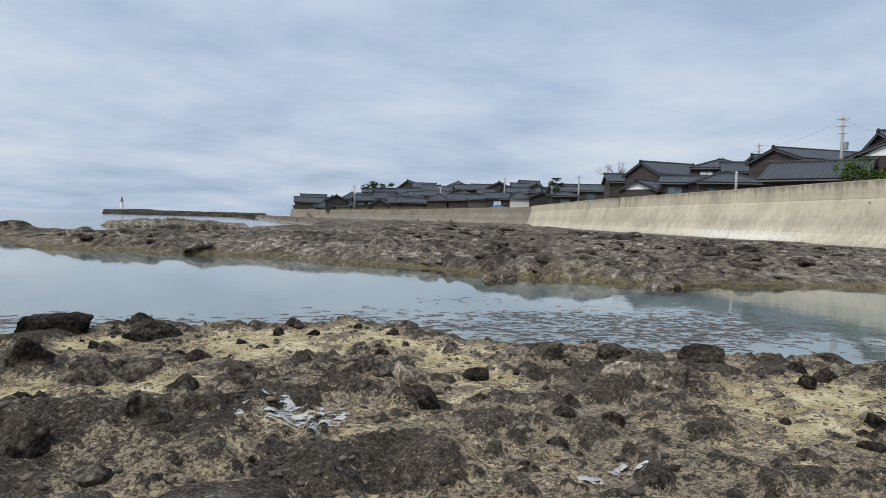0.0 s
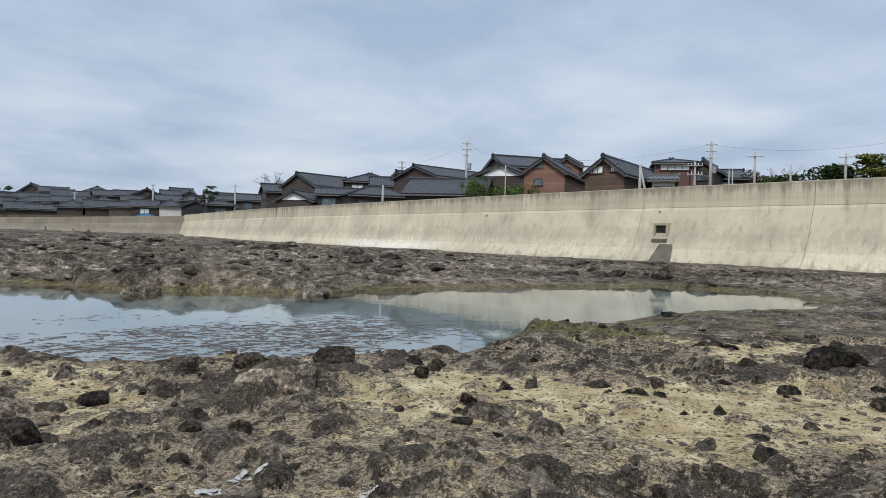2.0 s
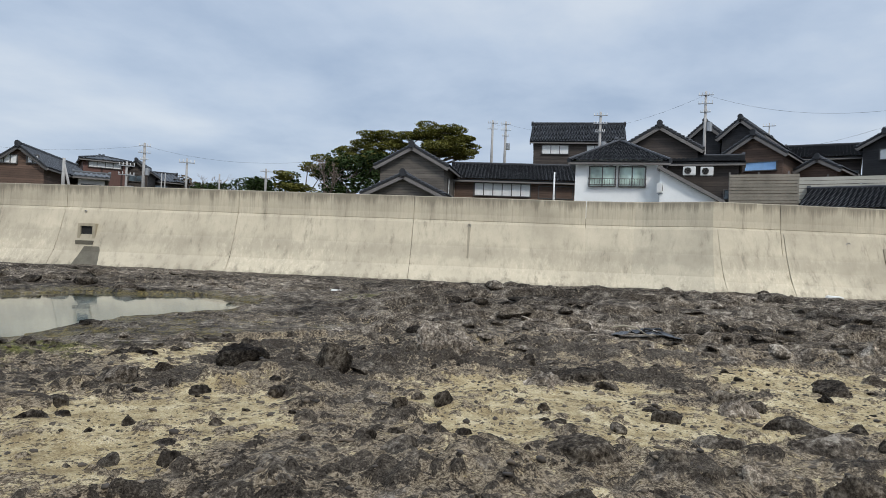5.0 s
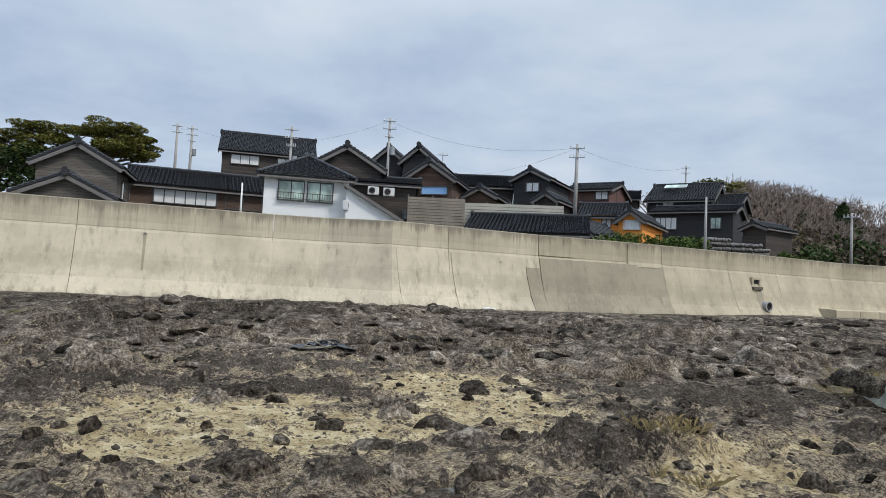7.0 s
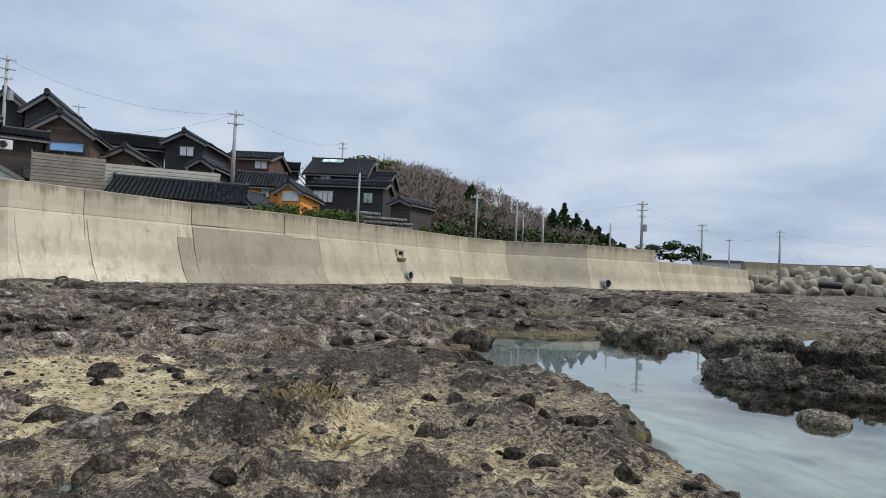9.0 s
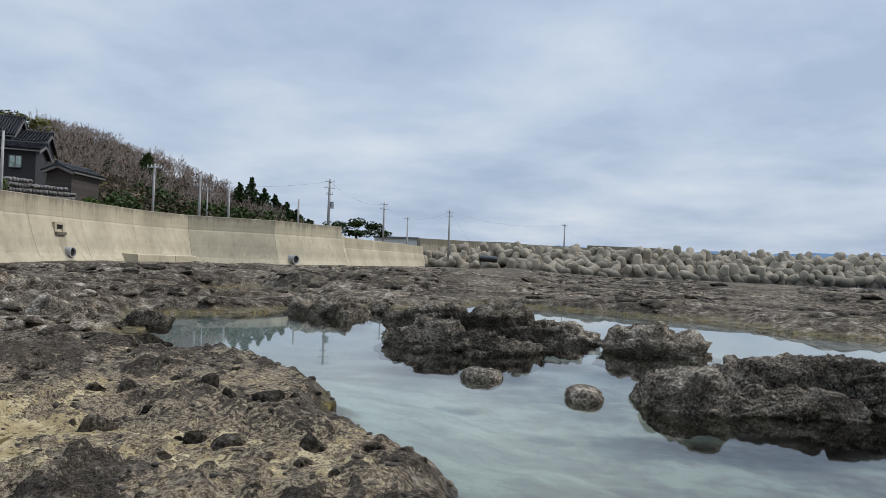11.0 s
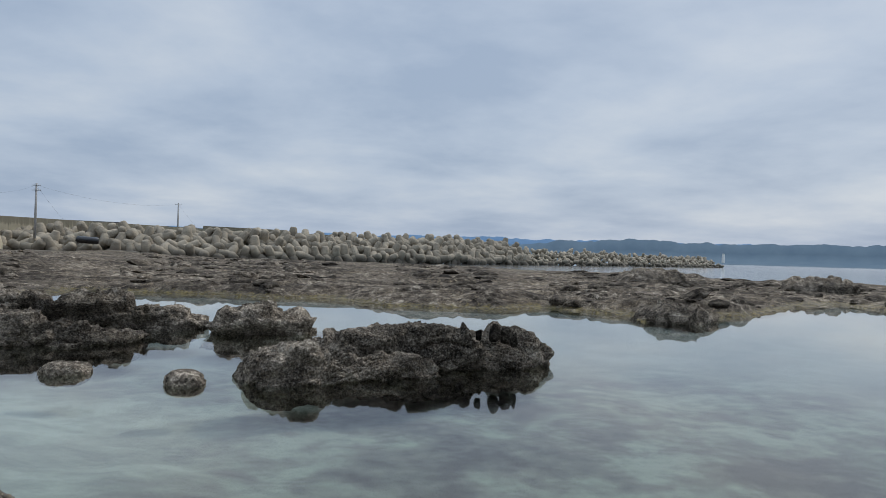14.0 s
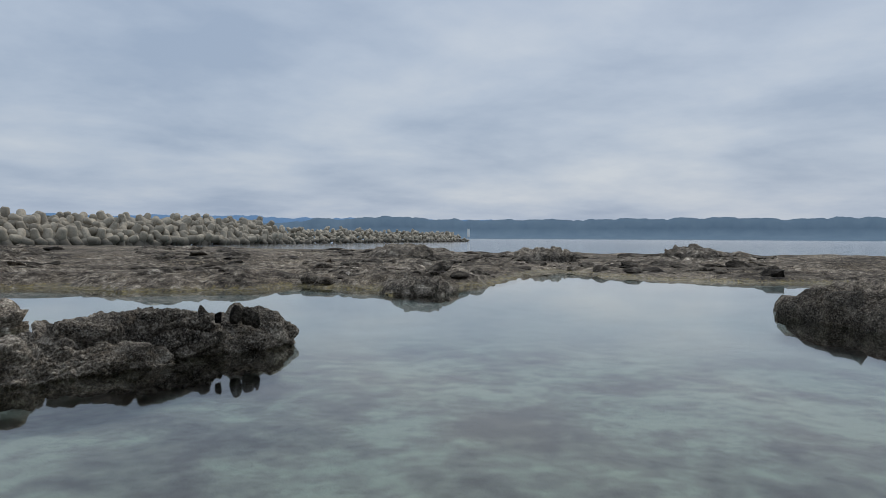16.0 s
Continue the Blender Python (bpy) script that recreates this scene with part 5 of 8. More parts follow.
house(55.8, 42.7, 18.7, 13.0, 3.7, 8.1, 9.5, "gable", M_WOOD_BROWN, M_TILE, "mid", "w", [("w", -1.1, 8.3, 1.9, 0.62, 4, M_CURTAIN), ("w", 1.0, 8.4, 0.8, 0.6, 2, M_CURTAIN)])
house(73.7, 50.0, 309.0, 4.3, 10.0, 11.2, 12.1, "hip", M_MAROON, M_TILE, "mid", "s", [("s", 0.0, 10.6, 3.2, 0.6, 4, M_CURTAIN)])
house(58.4, 40.4, 304.8, 2.1, 6.0, 7.8, 8.3, "gable", M_PLASTER, M_TILE_GREY, "mid", "s")
house(82.5, 50.1, 21.8, 9.0, 2.6, 11.4, 12.4, "gable", M_WOOD, M_TILE, "mid", "w")
house(88.4, 51.9, 310.1, 4.8, 9.0, 10.7, 12.1, "gable", M_WOOD, M_TILE, "mid", "s")
house(56.5, 8.4, 357.3, 14.0, 4.8, 8.7, 10.0, "gable", M_WOOD_GREY, M_TILE, "big", "w", [("s", -5, 7.2, 0.8, 1.2, 1, M_CURTAIN), ("s", -2.2, 7.2, 0.8, 1.2, 1, M_CURTAIN)], label="grey weatherboarded barn with a wide gable")
house(49.0, 8.4, 357.9, 7.0, 5.1, 6.2, 7.4, "gable", M_WOOD_GREY, M_TILE, "big", "w", [])
house(58.8, 1.4, 271.6, 9.9, 9.0, 8.3, 10.0, "gable", M_WOOD_BROWN, M_TILE, "big", "s", [("s", -1.0, 7.4, 4.4, 0.95, 6, M_CURTAIN), ("s", 3.2, 7.3, 2.6, 0.9, 2, M_WOOD_BROWN)])
house(47.0, -5.8, 263.2, 5.2, 8.0, 8.3, 10.1, "hip", M_WHITE, M_TILE, "big", "s", [("s", -0.95, 7.2, 1.5, 1.15, 2, M_PANE, M_FRAME, True), ("s", 0.82, 7.2, 1.5, 1.15, 2, M_PANE, M_FRAME, True)], label="white-sided two-storey house with a hipped black tile roof")
house(76.7, -4.8, 266.6, 9.2, 6.6, 15.0, 17.3, "gable", M_WOOD, M_TILE, "big", "s", [("s", -2.3, 13.9, 2.8, 0.9, 3, M_CURTAIN), ("s", 2.2, 13.9, 2.4, 0.9, 3, M_CURTAIN)])
house(57.0, -10.3, 348.2, 10.0, 5.4, 10.7, 12.3, "gable", M_WOOD, M_TILE, "big", "w", [])
house(68.9, -17.9, 331.7, 10.0, 2.6, 14.1, 15.2, "gable", M_BLACKWALL, M_TILE, "big", "w", [])
house(66.1, -20.4, 329.0, 10.0, 3.2, 13.7, 15.0, "gable", M_BLACKWALL, M_TILE, "big", "w", [])
house(59.2, -19.2, 328.2, 8.0, 4.2, 11.1, 12.5, "gable", M_WOOD_BROWN, M_TILE, "big", "w", [("w", 0.5, 9.9, 2.3, 0.62, 1, M_BLUE, M_FRAME)])
house(69.6, -27.7, 248.4, 5.7, 9.0, 12.4, 14.1, "gable", M_WOOD, M_TILE, "big", "s", [("s", 1.0, 10.6, 3.4, 0.8, 4, M_GLASS)])
house(64.2, -32.0, 314.5, 7.0, 3.6, 13.1, 14.0, "gable", M_BLACKWALL, M_TILE, "big", "w", [("w", 0.2, 12.1, 1.3, 0.85, 2, M_CURTAIN)])
house(58.7, -23.8, 323.8, 6.0, 2.6, 10.1, 10.8, "gable", M_WOOD_BROWN, M_TILE, "big", "w", [])
house(59.5, -31.3, 313.2, 6.0, 1.9, 10.5, 11.1, "gable", M_WOOD, M_TILE, "big", "w", [])
house(47.7, -22.9, 241.1, 8.1, 9.0, 5.9, 7.5, "gable", M_WOOD, M_TILE, "big", "s", [], label="low outbuilding with a black glazed tile roof")
house(72.2, -43.4, 222.0, 5.2, 8.0, 13.9, 15.1, "gable", M_MAROON, M_TILE, "big", "s", [("s", 1.7, 13.1, 1.4, 0.85, 2, M_CURTAIN)])
house(59.1, -36.3, 233.0, 3.7, 6.0, 9.3, 10.7, "gable", M_ORANGE, M_TILE, "big", "s", [("s", 0.6, 8.6, 0.8, 0.9, 2, M_CURTAIN)], label="low orange plastered house with black tiles")
house(55.4, -38.2, 311.6, 8.0, 2.2, 8.7, 9.5, "gable", M_ORANGE, M_TILE, "big", "w", [("w", 0.15, 8.1, 1.4, 0.75, 2, M_CURTAIN, M_PALE)])
house(70.4, -55.0, 220.8, 7.3, 10.0, 13.4, 15.9, "gable", M_BLACKWALL, M_TILE, "big", "s", [("s", -1.2, 12.8, 1.15, 0.85, 2, M_CURTAIN)])
house(67.3, -58.6, 219.6, 3.3, 8.0, 13.0, 14.5, "gable", M_BLACKWALL, M_TILE, "big", "s", [("s", -0.3, 12.3, 2.4, 0.9, 3, M_PANE)])
house(63.7, -51.3, 219.8, 8.4, 7.0, 11.3, 12.2, "gable", M_BLACKWALL, M_TILE, "big", "s", [("s", -2.7, 9.9, 2.3, 1.25, 4, M_CURTAIN), ("s", 2.5, 9.9, 1.0, 1.1, 2, M_PANE)])
house(51.8, -30.5, 305.9, 6.0, 3.2, 6.8, 7.9, "gable", M_WOOD, M_TILE, "big", "w", [])
house(80.7, -52.6, 237.1, 3.5, 8.0, 14.6, 16.0, "gable", M_WOOD, M_TILE, "big", "s", [])
house(55.2, -53.0, 287.3, 5.0, 2.4, 9.2, 9.7, "gable", M_WOOD, M_TILE, "big", "w", [])
house(52.9, -12.5, 256.9, 4.9, 6.0, 9.3, 10.1, "gable", M_WOOD, M_TILE, "big", "s", [("s", 2.0, 7.0, 0.9, 0.6, 2, M_GLASS)])
house(-9.5, 240.3, 92.3, 6.5, 8.0, 4.9, 6.3, "gable", M_WOOD, M_TILE, "far", "w")
house(-3.4, 232.5, 0.8, 5.0, 6.5, 4.8, 6.4, "hip", M_WOOD, M_TILE, "far", "s")
house(3.4, 219.9, 349.3, 8.0, 6.5, 5.1, 6.5, "gable", M_WOOD_GREY, M_TILE, "far", "s")
house(8.4, 206.0, 347.8, 6.2, 6.5, 5.2, 6.3, "gable", M_WOOD, M_TILE, "far", "s")
house(14.0, 194.4, 346.1, 4.8, 6.5, 5.5, 6.5, "hip", M_WOOD, M_TILE, "far", "s")
house(17.0, 179.9, 354.6, 5.1, 6.5, 5.9, 7.3, "gable", M_WOOD, M_TILE, "far", "s")
house(20.7, 171.7, 353.1, 5.6, 6.5, 5.7, 6.7, "gable", M_WOOD, M_TILE, "far", "s")
house(25.7, 166.2, 341.4, 4.9, 6.5, 6.4, 7.8, "hip", M_WOOD, M_TILE, "far", "s")
house(30.1, 164.2, 349.6, 4.5, 6.5, 6.5, 7.9, "gable", M_WOOD, M_TILE, "far", "s")
house(34.1, 158.2, 347.8, 5.2, 6.5, 6.6, 7.6, "gable", M_WOOD_GREY, M_TILE, "far", "s")
house(37.4, 153.7, 346.3, 5.1, 6.5, 6.8, 8.1, "gable", M_WOOD, M_TILE, "far", "s")
house(41.3, 148.7, 344.5, 4.2, 6.5, 6.9, 8.2, "hip", M_PLASTER, M_TILE, "far", "s")
house(43.3, 138.4, 72.6, 6.5, 4.9, 6.8, 7.9, "gable", M_BLACKWALL, M_TILE, "far", "w")
house(44.1, 127.5, 348.7, 4.8, 6.5, 6.8, 7.6, "hip", M_BLACKWALL, M_TILE, "far", "s")
house(-7.2, 253.0, 9.5, 8.9, 6.5, 7.3, 9.4, "gable", M_WOOD, M_TILE, "far", "s")
house(-0.4, 237.4, 90.1, 6.5, 6.5, 6.9, 8.7, "gable", M_WOOD, M_TILE, "far", "w")
house(5.4, 227.4, 88.6, 6.5, 5.7, 7.4, 8.6, "hip", M_WOOD, M_TILE, "far", "w")
house(9.9, 215.4, 357.4, 4.7, 6.5, 7.7, 9.1, "gable", M_PLASTER, M_TILE, "far", "s")
house(15.1, 204.3, 355.8, 5.9, 6.5, 7.4, 9.0, "gable", M_WOOD, M_TILE, "far", "s")
house(20.2, 192.5, 344.2, 6.0, 6.5, 7.6, 9.0, "hip", M_WOOD, M_TILE, "far", "s")
house(22.3, 184.3, 353.1, 4.0, 6.5, 7.8, 8.9, "gable", M_PLASTER, M_TILE, "far", "s")
house(27.2, 180.7, 351.4, 6.5, 6.5, 7.9, 9.1, "gable", M_WOOD, M_TILE, "far", "s")
house(33.3, 174.6, 349.2, 6.5, 6.5, 7.9, 9.1, "hip", M_BLACKWALL, M_TILE, "far", "s")
house(39.0, 169.9, 347.1, 5.1, 6.5, 8.4, 9.5, "gable", M_BLACKWALL, M_TILE, "far", "s")
house(41.4, 165.9, 76.0, 6.5, 3.7, 8.5, 9.9, "gable", M_WOOD_GREY, M_TILE, "far", "w")
house(44.5, 162.5, 352.5, 5.1, 6.5, 8.6, 9.8, "gable", M_BLACKWALL, M_TILE, "far", "s")
house(47.6, 155.0, 342.9, 4.0, 6.5, 8.6, 9.5, "hip", M_WOOD_GREY, M_TILE, "far", "s")
house(49.4, 144.2, 331.3, 3.8, 6.5, 8.6, 9.5, "hip", M_WOOD, M_TILE, "far", "s")
house(49.4, 134.0, 339.8, 4.8, 6.5, 8.1, 9.0, "gable", M_BLACKWALL, M_TILE, "far", "s")
house(12.2, 226.5, 356.9, 5.5, 6.5, 9.8, 11.1, "gable", M_WOOD, M_TILE, "far", "s")
house(16.5, 213.3, 3.4, 7.8, 6.5, 9.7, 10.8, "gable", M_WOOD, M_TILE, "far", "s")
house(22.3, 201.3, 353.7, 6.3, 6.5, 9.1, 10.4, "gable", M_WOOD_GREY, M_TILE, "far", "s")
house(27.9, 195.7, 351.9, 4.5, 6.5, 9.8, 11.4, "gable", M_PLASTER, M_TILE, "far", "s")
house(32.2, 191.7, 340.6, 4.5, 6.5, 9.6, 11.0, "gable", M_BLACKWALL, M_TILE, "far", "s")
house(36.1, 187.7, 357.0, 5.2, 6.5, 10.1, 11.4, "gable", M_WOOD, M_TILE, "far", "s")
house(39.4, 180.7, 347.7, 4.6, 6.5, 10.0, 11.3, "gable", M_WOOD, M_TILE, "far", "s")
house(43.4, 176.6, 76.2, 6.5, 6.5, 10.3, 11.8, "gable", M_WOOD, M_TILE, "far", "w")
house(47.3, 171.0, 352.4, 3.8, 6.5, 10.1, 11.4, "gable", M_WOOD, M_TILE, "far", "s")
house(51.3, 168.9, 73.1, 6.5, 4.4, 10.2, 11.2, "gable", M_WOOD_GREY, M_TILE, "far", "w")
# ---- boulders and islets ----
def rock_mesh(seed, cuts=11, detail=4, jag=0.16):
    """A broken angular stone of about unit size, flat underneath."""
    rnd = random.Random(seed)
    bm = bmesh.new()
    bmesh.ops.create_icosphere(bm, subdivisions=detail, radius=1.0)
    planes = []
    for _ in range(cuts):
        n = Vector((rnd.gauss(0, 1), rnd.gauss(0, 1), rnd.gauss(0.25, 0.8))).normalized()
        planes.append((n, rnd.uniform(0.55, 0.86)))
    off = Vector((rnd.uniform(0, 50), rnd.uniform(0, 50), rnd.uniform(0, 50)))
    for v in bm.verts:
        for n, h in planes:
            k = v.co.dot(n) - h
            if k > 0:
                v.co -= n * k * 0.92
        d = noise.fractal(v.co * 1.7 + off, 1.0, 2.0, 5) * jag + noise.ridged_multi_fractal(v.co * 2.6 + off, 0.8, 2.1, 5, 1.0, 2.0) * jag * 0.6 - jag * 0.6
        d += noise.fractal(v.co * 7 + off, 0.7, 2.1, 4) * jag * 0.7
        v.co *= 1 + d
        if v.co.z < -0.5:
            v.co.z = -0.5 + (v.co.z + 0.5) * 0.2
    me = bpy.data.meshes.new("boulder")
    for f in bm.faces:
        f.smooth = True
    bm.to_mesh(me)
    bm.free()
    xs = [v.co for v in me.vertices]
    sx, sy = max(abs(c.x) for c in xs), max(abs(c.y) for c in xs)
    top = max(c.z for c in xs)
    for v in me.vertices:
        v.co = (v.co.x / sx * 0.5, v.co.y / sy * 0.5, v.co.z / top)
    return me


ROCK_KIND = {"m": M_BOULDER, "b": M_BLACK, "c": M_CRUST}
ROCK_SAYS = {"m": "rough dark volcanic boulder on the rock shelf", "b": "black wet-looking boulder on the rock shelf", "c": "grey barnacle-crusted boulder on the rock shelf"}
ROCK_MESHES = {}
for _k, _m in ROCK_KIND.items():
    ROCK_MESHES[_k] = []
    for _i in range(6):
        _me = rock_mesh(100 + _i + 10 * ord(_k), 11, 4, 0.16 if _k == "c" else 0.09)
        _me.materials.append(_m)
        ROCK_MESHES[_k].append(_me)
rock_rnd = random.Random(77)


def boulder(x, y, width, height, kind):
    """A boulder bedded in the shelf; x, y is the middle of its near foot."""
    ob = new("boulder", rock_rnd.choice(ROCK_MESHES[kind]))
    deep = width * rock_rnd.uniform(0.7, 0.95)
    k = 1 + 0.4 * deep / max(1, math.hypot(x, y))
    face_cam = math.degrees(math.atan2(-x, y))
    ob.matrix_world = Matrix.LocRotScale((x * k, y * k, max(ground_z(x, y), 0.08) - 0.04), Euler((0, 0, radians(face_cam + rock_rnd.choice((0, 180)) + rock_rnd.uniform(-15, 15)))), (width * 1.08, deep, height * 0.72 + 0.03))
    return tagged(ob, ROCK_SAYS[kind], "boulder", "shelf boulders")


boulder(-2.73, 7.33, 0.63, 0.22, "b")
boulder(-1.74, 7.13, 0.59, 0.27, "b")
boulder(-2.20, 7.39, 0.16, 0.12, "m")
boulder(-2.00, 6.57, 0.22, 0.13, "m")
boulder(-1.76, 5.29, 0.38, 0.20, "m")
boulder(-1.47, 5.59, 0.45, 0.18, "m")
boulder(-2.34, 5.70, 0.39, 0.27, "m")
boulder(-1.37, 6.45, 0.15, 0.10, "b")
boulder(-1.26, 6.02, 0.23, 0.08, "m")
boulder(-1.14, 6.06, 0.26, 0.13, "b")
boulder(-0.94, 5.90, 0.13, 0.09, "c")
boulder(-1.94, 4.96, 0.18, 0.11, "b")
boulder(-0.70, 5.55, 0.24, 0.11, "b")
boulder(-0.66, 6.70, 0.24, 0.06, "b")
boulder(-0.21, 6.03, 0.14, 0.05, "b")
boulder(0.24, 5.43, 0.43, 0.17, "m")
boulder(0.55, 5.12, 0.25, 0.22, "c")
boulder(0.87, 5.32, 0.30, 0.09, "b")
boulder(0.46, 6.19, 0.16, 0.10, "m")
boulder(0.60, 4.54, 0.39, 0.12, "m")
boulder(1.05, 4.65, 0.24, 0.08, "m")
boulder(1.69, 6.10, 0.43, 0.17, "c")
boulder(2.05, 6.09, 0.27, 0.16, "b")
boulder(2.54, 5.87, 0.35, 0.21, "b")
boulder(2.36, 4.85, 0.67, 0.22, "c")
boulder(3.38, 5.70, 0.46, 0.22, "b")
boulder(4.16, 5.11, 0.32, 0.18, "b")
boulder(3.50, 3.83, 0.17, 0.16, "m")
boulder(1.29, 3.64, 0.13, 0.07, "b")
boulder(1.72, 3.43, 0.15, 0.11, "c")
boulder(1.01, 3.30, 0.18, 0.06, "b")
boulder(1.73, 4.03, 0.24, 0.07, "m")
boulder(2.37, 3.20, 0.12, 0.08, "m")
boulder(2.62, 3.34, 0.13, 0.05, "b")
boulder(-0.86, 4.28, 0.20, 0.18, "c")
boulder(-1.85, 4.39, 0.19, 0.07, "b")
boulder(-1.04, 5.16, 0.24, 0.14, "m")
boulder(-1.42, 3.52, 0.24, 0.21, "b")
boulder(-1.01, 3.89, 0.30, 0.27, "m")
boulder(3.39, 3.47, 0.43, 0.21, "m")
boulder(3.15, 3.49, 0.14, 0.08, "b")
boulder(3.25, 3.22, 0.13, 0.05, "b")
boulder(6.22, 3.56, 0.44, 0.22, "c")
boulder(6.30, 2.99, 0.22, 0.13, "c")
boulder(1.71, 3.46, 0.16, 0.08, "m")
boulder(1.32, 3.69, 0.11, 0.08, "b")
boulder(1.01, 3.39, 0.15, 0.05, "b")
boulder(9.48, 3.65, 0.24, 0.12, "m")
boulder(2.75, 2.32, 0.24, 0.15, "c")
boulder(4.86, 3.32, 0.24, 0.09, "b")
boulder(6.00, 3.18, 0.16, 0.08, "m")
boulder(7.41, 2.86, 0.59, 0.25, "b")
boulder(6.29, 3.58, 0.40, 0.16, "m")
boulder(7.57, 2.22, 0.23, 0.13, "m")
boulder(7.61, 1.89, 0.45, 0.37, "m")
boulder(7.61, 1.40, 0.54, 0.16, "m")
boulder(4.78, 0.56, 0.31, 0.13, "m")
boulder(8.73, 0.77, 0.76, 0.49, "c")
boulder(5.05, -0.58, 0.61, 0.22, "m")
boulder(9.09, -0.26, 0.22, 0.20, "m")
boulder(7.80, -0.37, 0.55, 0.20, "c")
boulder(8.12, -0.83, 0.59, 0.20, "m")
boulder(6.56, -0.40, 0.12, 0.10, "m")
boulder(5.94, -0.51, 0.18, 0.05, "b")
boulder(5.20, 2.06, 0.14, 0.09, "m")
boulder(5.00, 2.65, 0.14, 0.12, "b")
boulder(4.79, 2.82, 0.10, 0.06, "b")
boulder(4.01, 1.10, 0.26, 0.11, "c")
boulder(4.72, -0.00, 0.09, 0.06, "b")
boulder(4.95, -0.26, 0.09, 0.06, "b")
boulder(4.60, 2.13, 0.26, 0.05, "m")
boulder(5.32, 0.70, 0.19, 0.07, "b")
boulder(6.45, -1.47, 0.21, 0.15, "b")
boulder(6.76, -1.37, 0.20, 0.07, "b")
boulder(5.59, -1.71, 0.50, 0.10, "b")
boulder(4.92, -1.74, 0.22, 0.17, "c")
boulder(5.01, -1.59, 0.12, 0.09, "m")
boulder(4.87, -1.21, 0.23, 0.10, "b")
boulder(5.77, -2.44, 0.62, 0.20, "m")
boulder(7.38, -2.16, 0.38, 0.19, "m")
boulder(6.89, -2.26, 0.23, 0.19, "c")
boulder(4.75, -2.29, 0.31, 0.17, "m")
boulder(4.22, -0.55, 0.33, 0.13, "b")
boulder(10.91, -5.26, 0.52, 0.39, "c")
boulder(6.49, -0.39, 0.14, 0.11, "m")
boulder(6.42, -1.44, 0.25, 0.15, "b")
boulder(6.81, -2.14, 0.39, 0.24, "c")
boulder(5.61, -1.77, 0.27, 0.10, "m")
boulder(4.88, -1.72, 0.18, 0.13, "c")
boulder(5.00, -1.55, 0.14, 0.08, "m")
boulder(4.75, -2.30, 0.24, 0.13, "b")
boulder(4.87, -1.19, 0.18, 0.09, "b")
boulder(5.98, -2.55, 0.46, 0.15, "b")
boulder(8.15, -3.51, 0.43, 0.24, "m")
boulder(9.08, -4.38, 0.34, 0.19, "m")
boulder(10.91, -5.35, 0.52, 0.39, "m")
boulder(8.08, -9.68, 0.76, 0.37, "m")
boulder(11.90, -11.42, 1.25, 0.62, "c")
boulder(6.25, -2.43, 0.68, 0.17, "m")
boulder(4.76, -2.19, 0.25, 0.20, "m")
boulder(3.61, -6.15, 0.28, 0.15, "b")
boulder(4.09, -6.20, 0.18, 0.13, "m")
boulder(5.09, -5.57, 0.21, 0.10, "m")
boulder(3.29, -4.68, 0.15, 0.14, "b")
boulder(3.24, -4.29, 0.16, 0.07, "m")
boulder(3.59, -6.61, 0.15, 0.11, "b")
boulder(11.13, -5.33, 0.34, 0.30, "m")
boulder(4.18, -4.65, 0.34, 0.18, "m")
boulder(4.91, -3.05, 0.26, 0.22, "c")
boulder(5.37, -6.79, 0.28, 0.24, "m")
boulder(4.89, -5.81, 0.24, 0.16, "m")
boulder(2.47, -4.87, 0.21, 0.19, "m")
boulder(2.99, -4.63, 0.25, 0.10, "m")
boulder(11.91, -9.33, 0.73, 0.35, "m")
boulder(10.87, -12.87, 1.23, 0.45, "m")
boulder(11.07, -5.25, 0.49, 0.25, "m")


def hash3(i, j, k, s):
    return hash2(i + k * 57, j - k * 131, s + 5)


def vnoise3(p, s=0):
    i = np.floor(p).astype(np.int64)
    f = p - i
    f = f * f * (3 - 2 * f)
    t = 0.0
    for a in (0, 1):
        for b in (0, 1):
            for c in (0, 1):
                w = np.where(a, f[:, 0], 1 - f[:, 0]) * np.where(b, f[:, 1], 1 - f[:, 1]) * np.where(c, f[:, 2], 1 - f[:, 2])
                t = t + w * hash3(i[:, 0] + a, i[:, 1] + b, i[:, 2] + c, s)
    return t - 0.5


def fbm3(p, octaves, s, gain=0.55):
    t, a, f = 0.0, 1.0, 1.0
    for o in range(octaves):
        t = t + a * vnoise3(p * f + 13.7 * o, s + o)
        a, f = a * gain, f * 2.07
    return t


def cells3(p, s):
    i0 = np.floor(p).astype(np.int64)
    d1, d2, who = np.full(len(p), 9.0), np.full(len(p), 9.0), np.zeros(len(p))
    for a in (-1, 0, 1):
        for b in (-1, 0, 1):
            for c in (-1, 0, 1):
                i, j, k = i0[:, 0] + a, i0[:, 1] + b, i0[:, 2] + c
                d = np.sqrt((i + hash3(i, j, k, s) - p[:, 0]) ** 2 + (j + hash3(i, j, k, s + 7) - p[:, 1]) ** 2 + (k + hash3(i, j, k, s + 11) - p[:, 2]) ** 2)
                near = d < d1
                d2 = np.where(near, d1, np.minimum(d2, d))
                who = np.where(near, hash3(i, j, k, s + 3), who)
                d1 = np.where(near, d, d1)
    return d1, d2, who


SPHERES = {}


def sphere_points(level):
    if level not in SPHERES:
        bm = bmesh.new()
        bmesh.ops.create_icosphere(bm, subdivisions=level, radius=1.0)
        SPHERES[level] = (np.array([v.co[:] for v in bm.verts]), [[v.index for v in f.verts] for f in bm.faces])
        bm.free()
    return SPHERES[level]


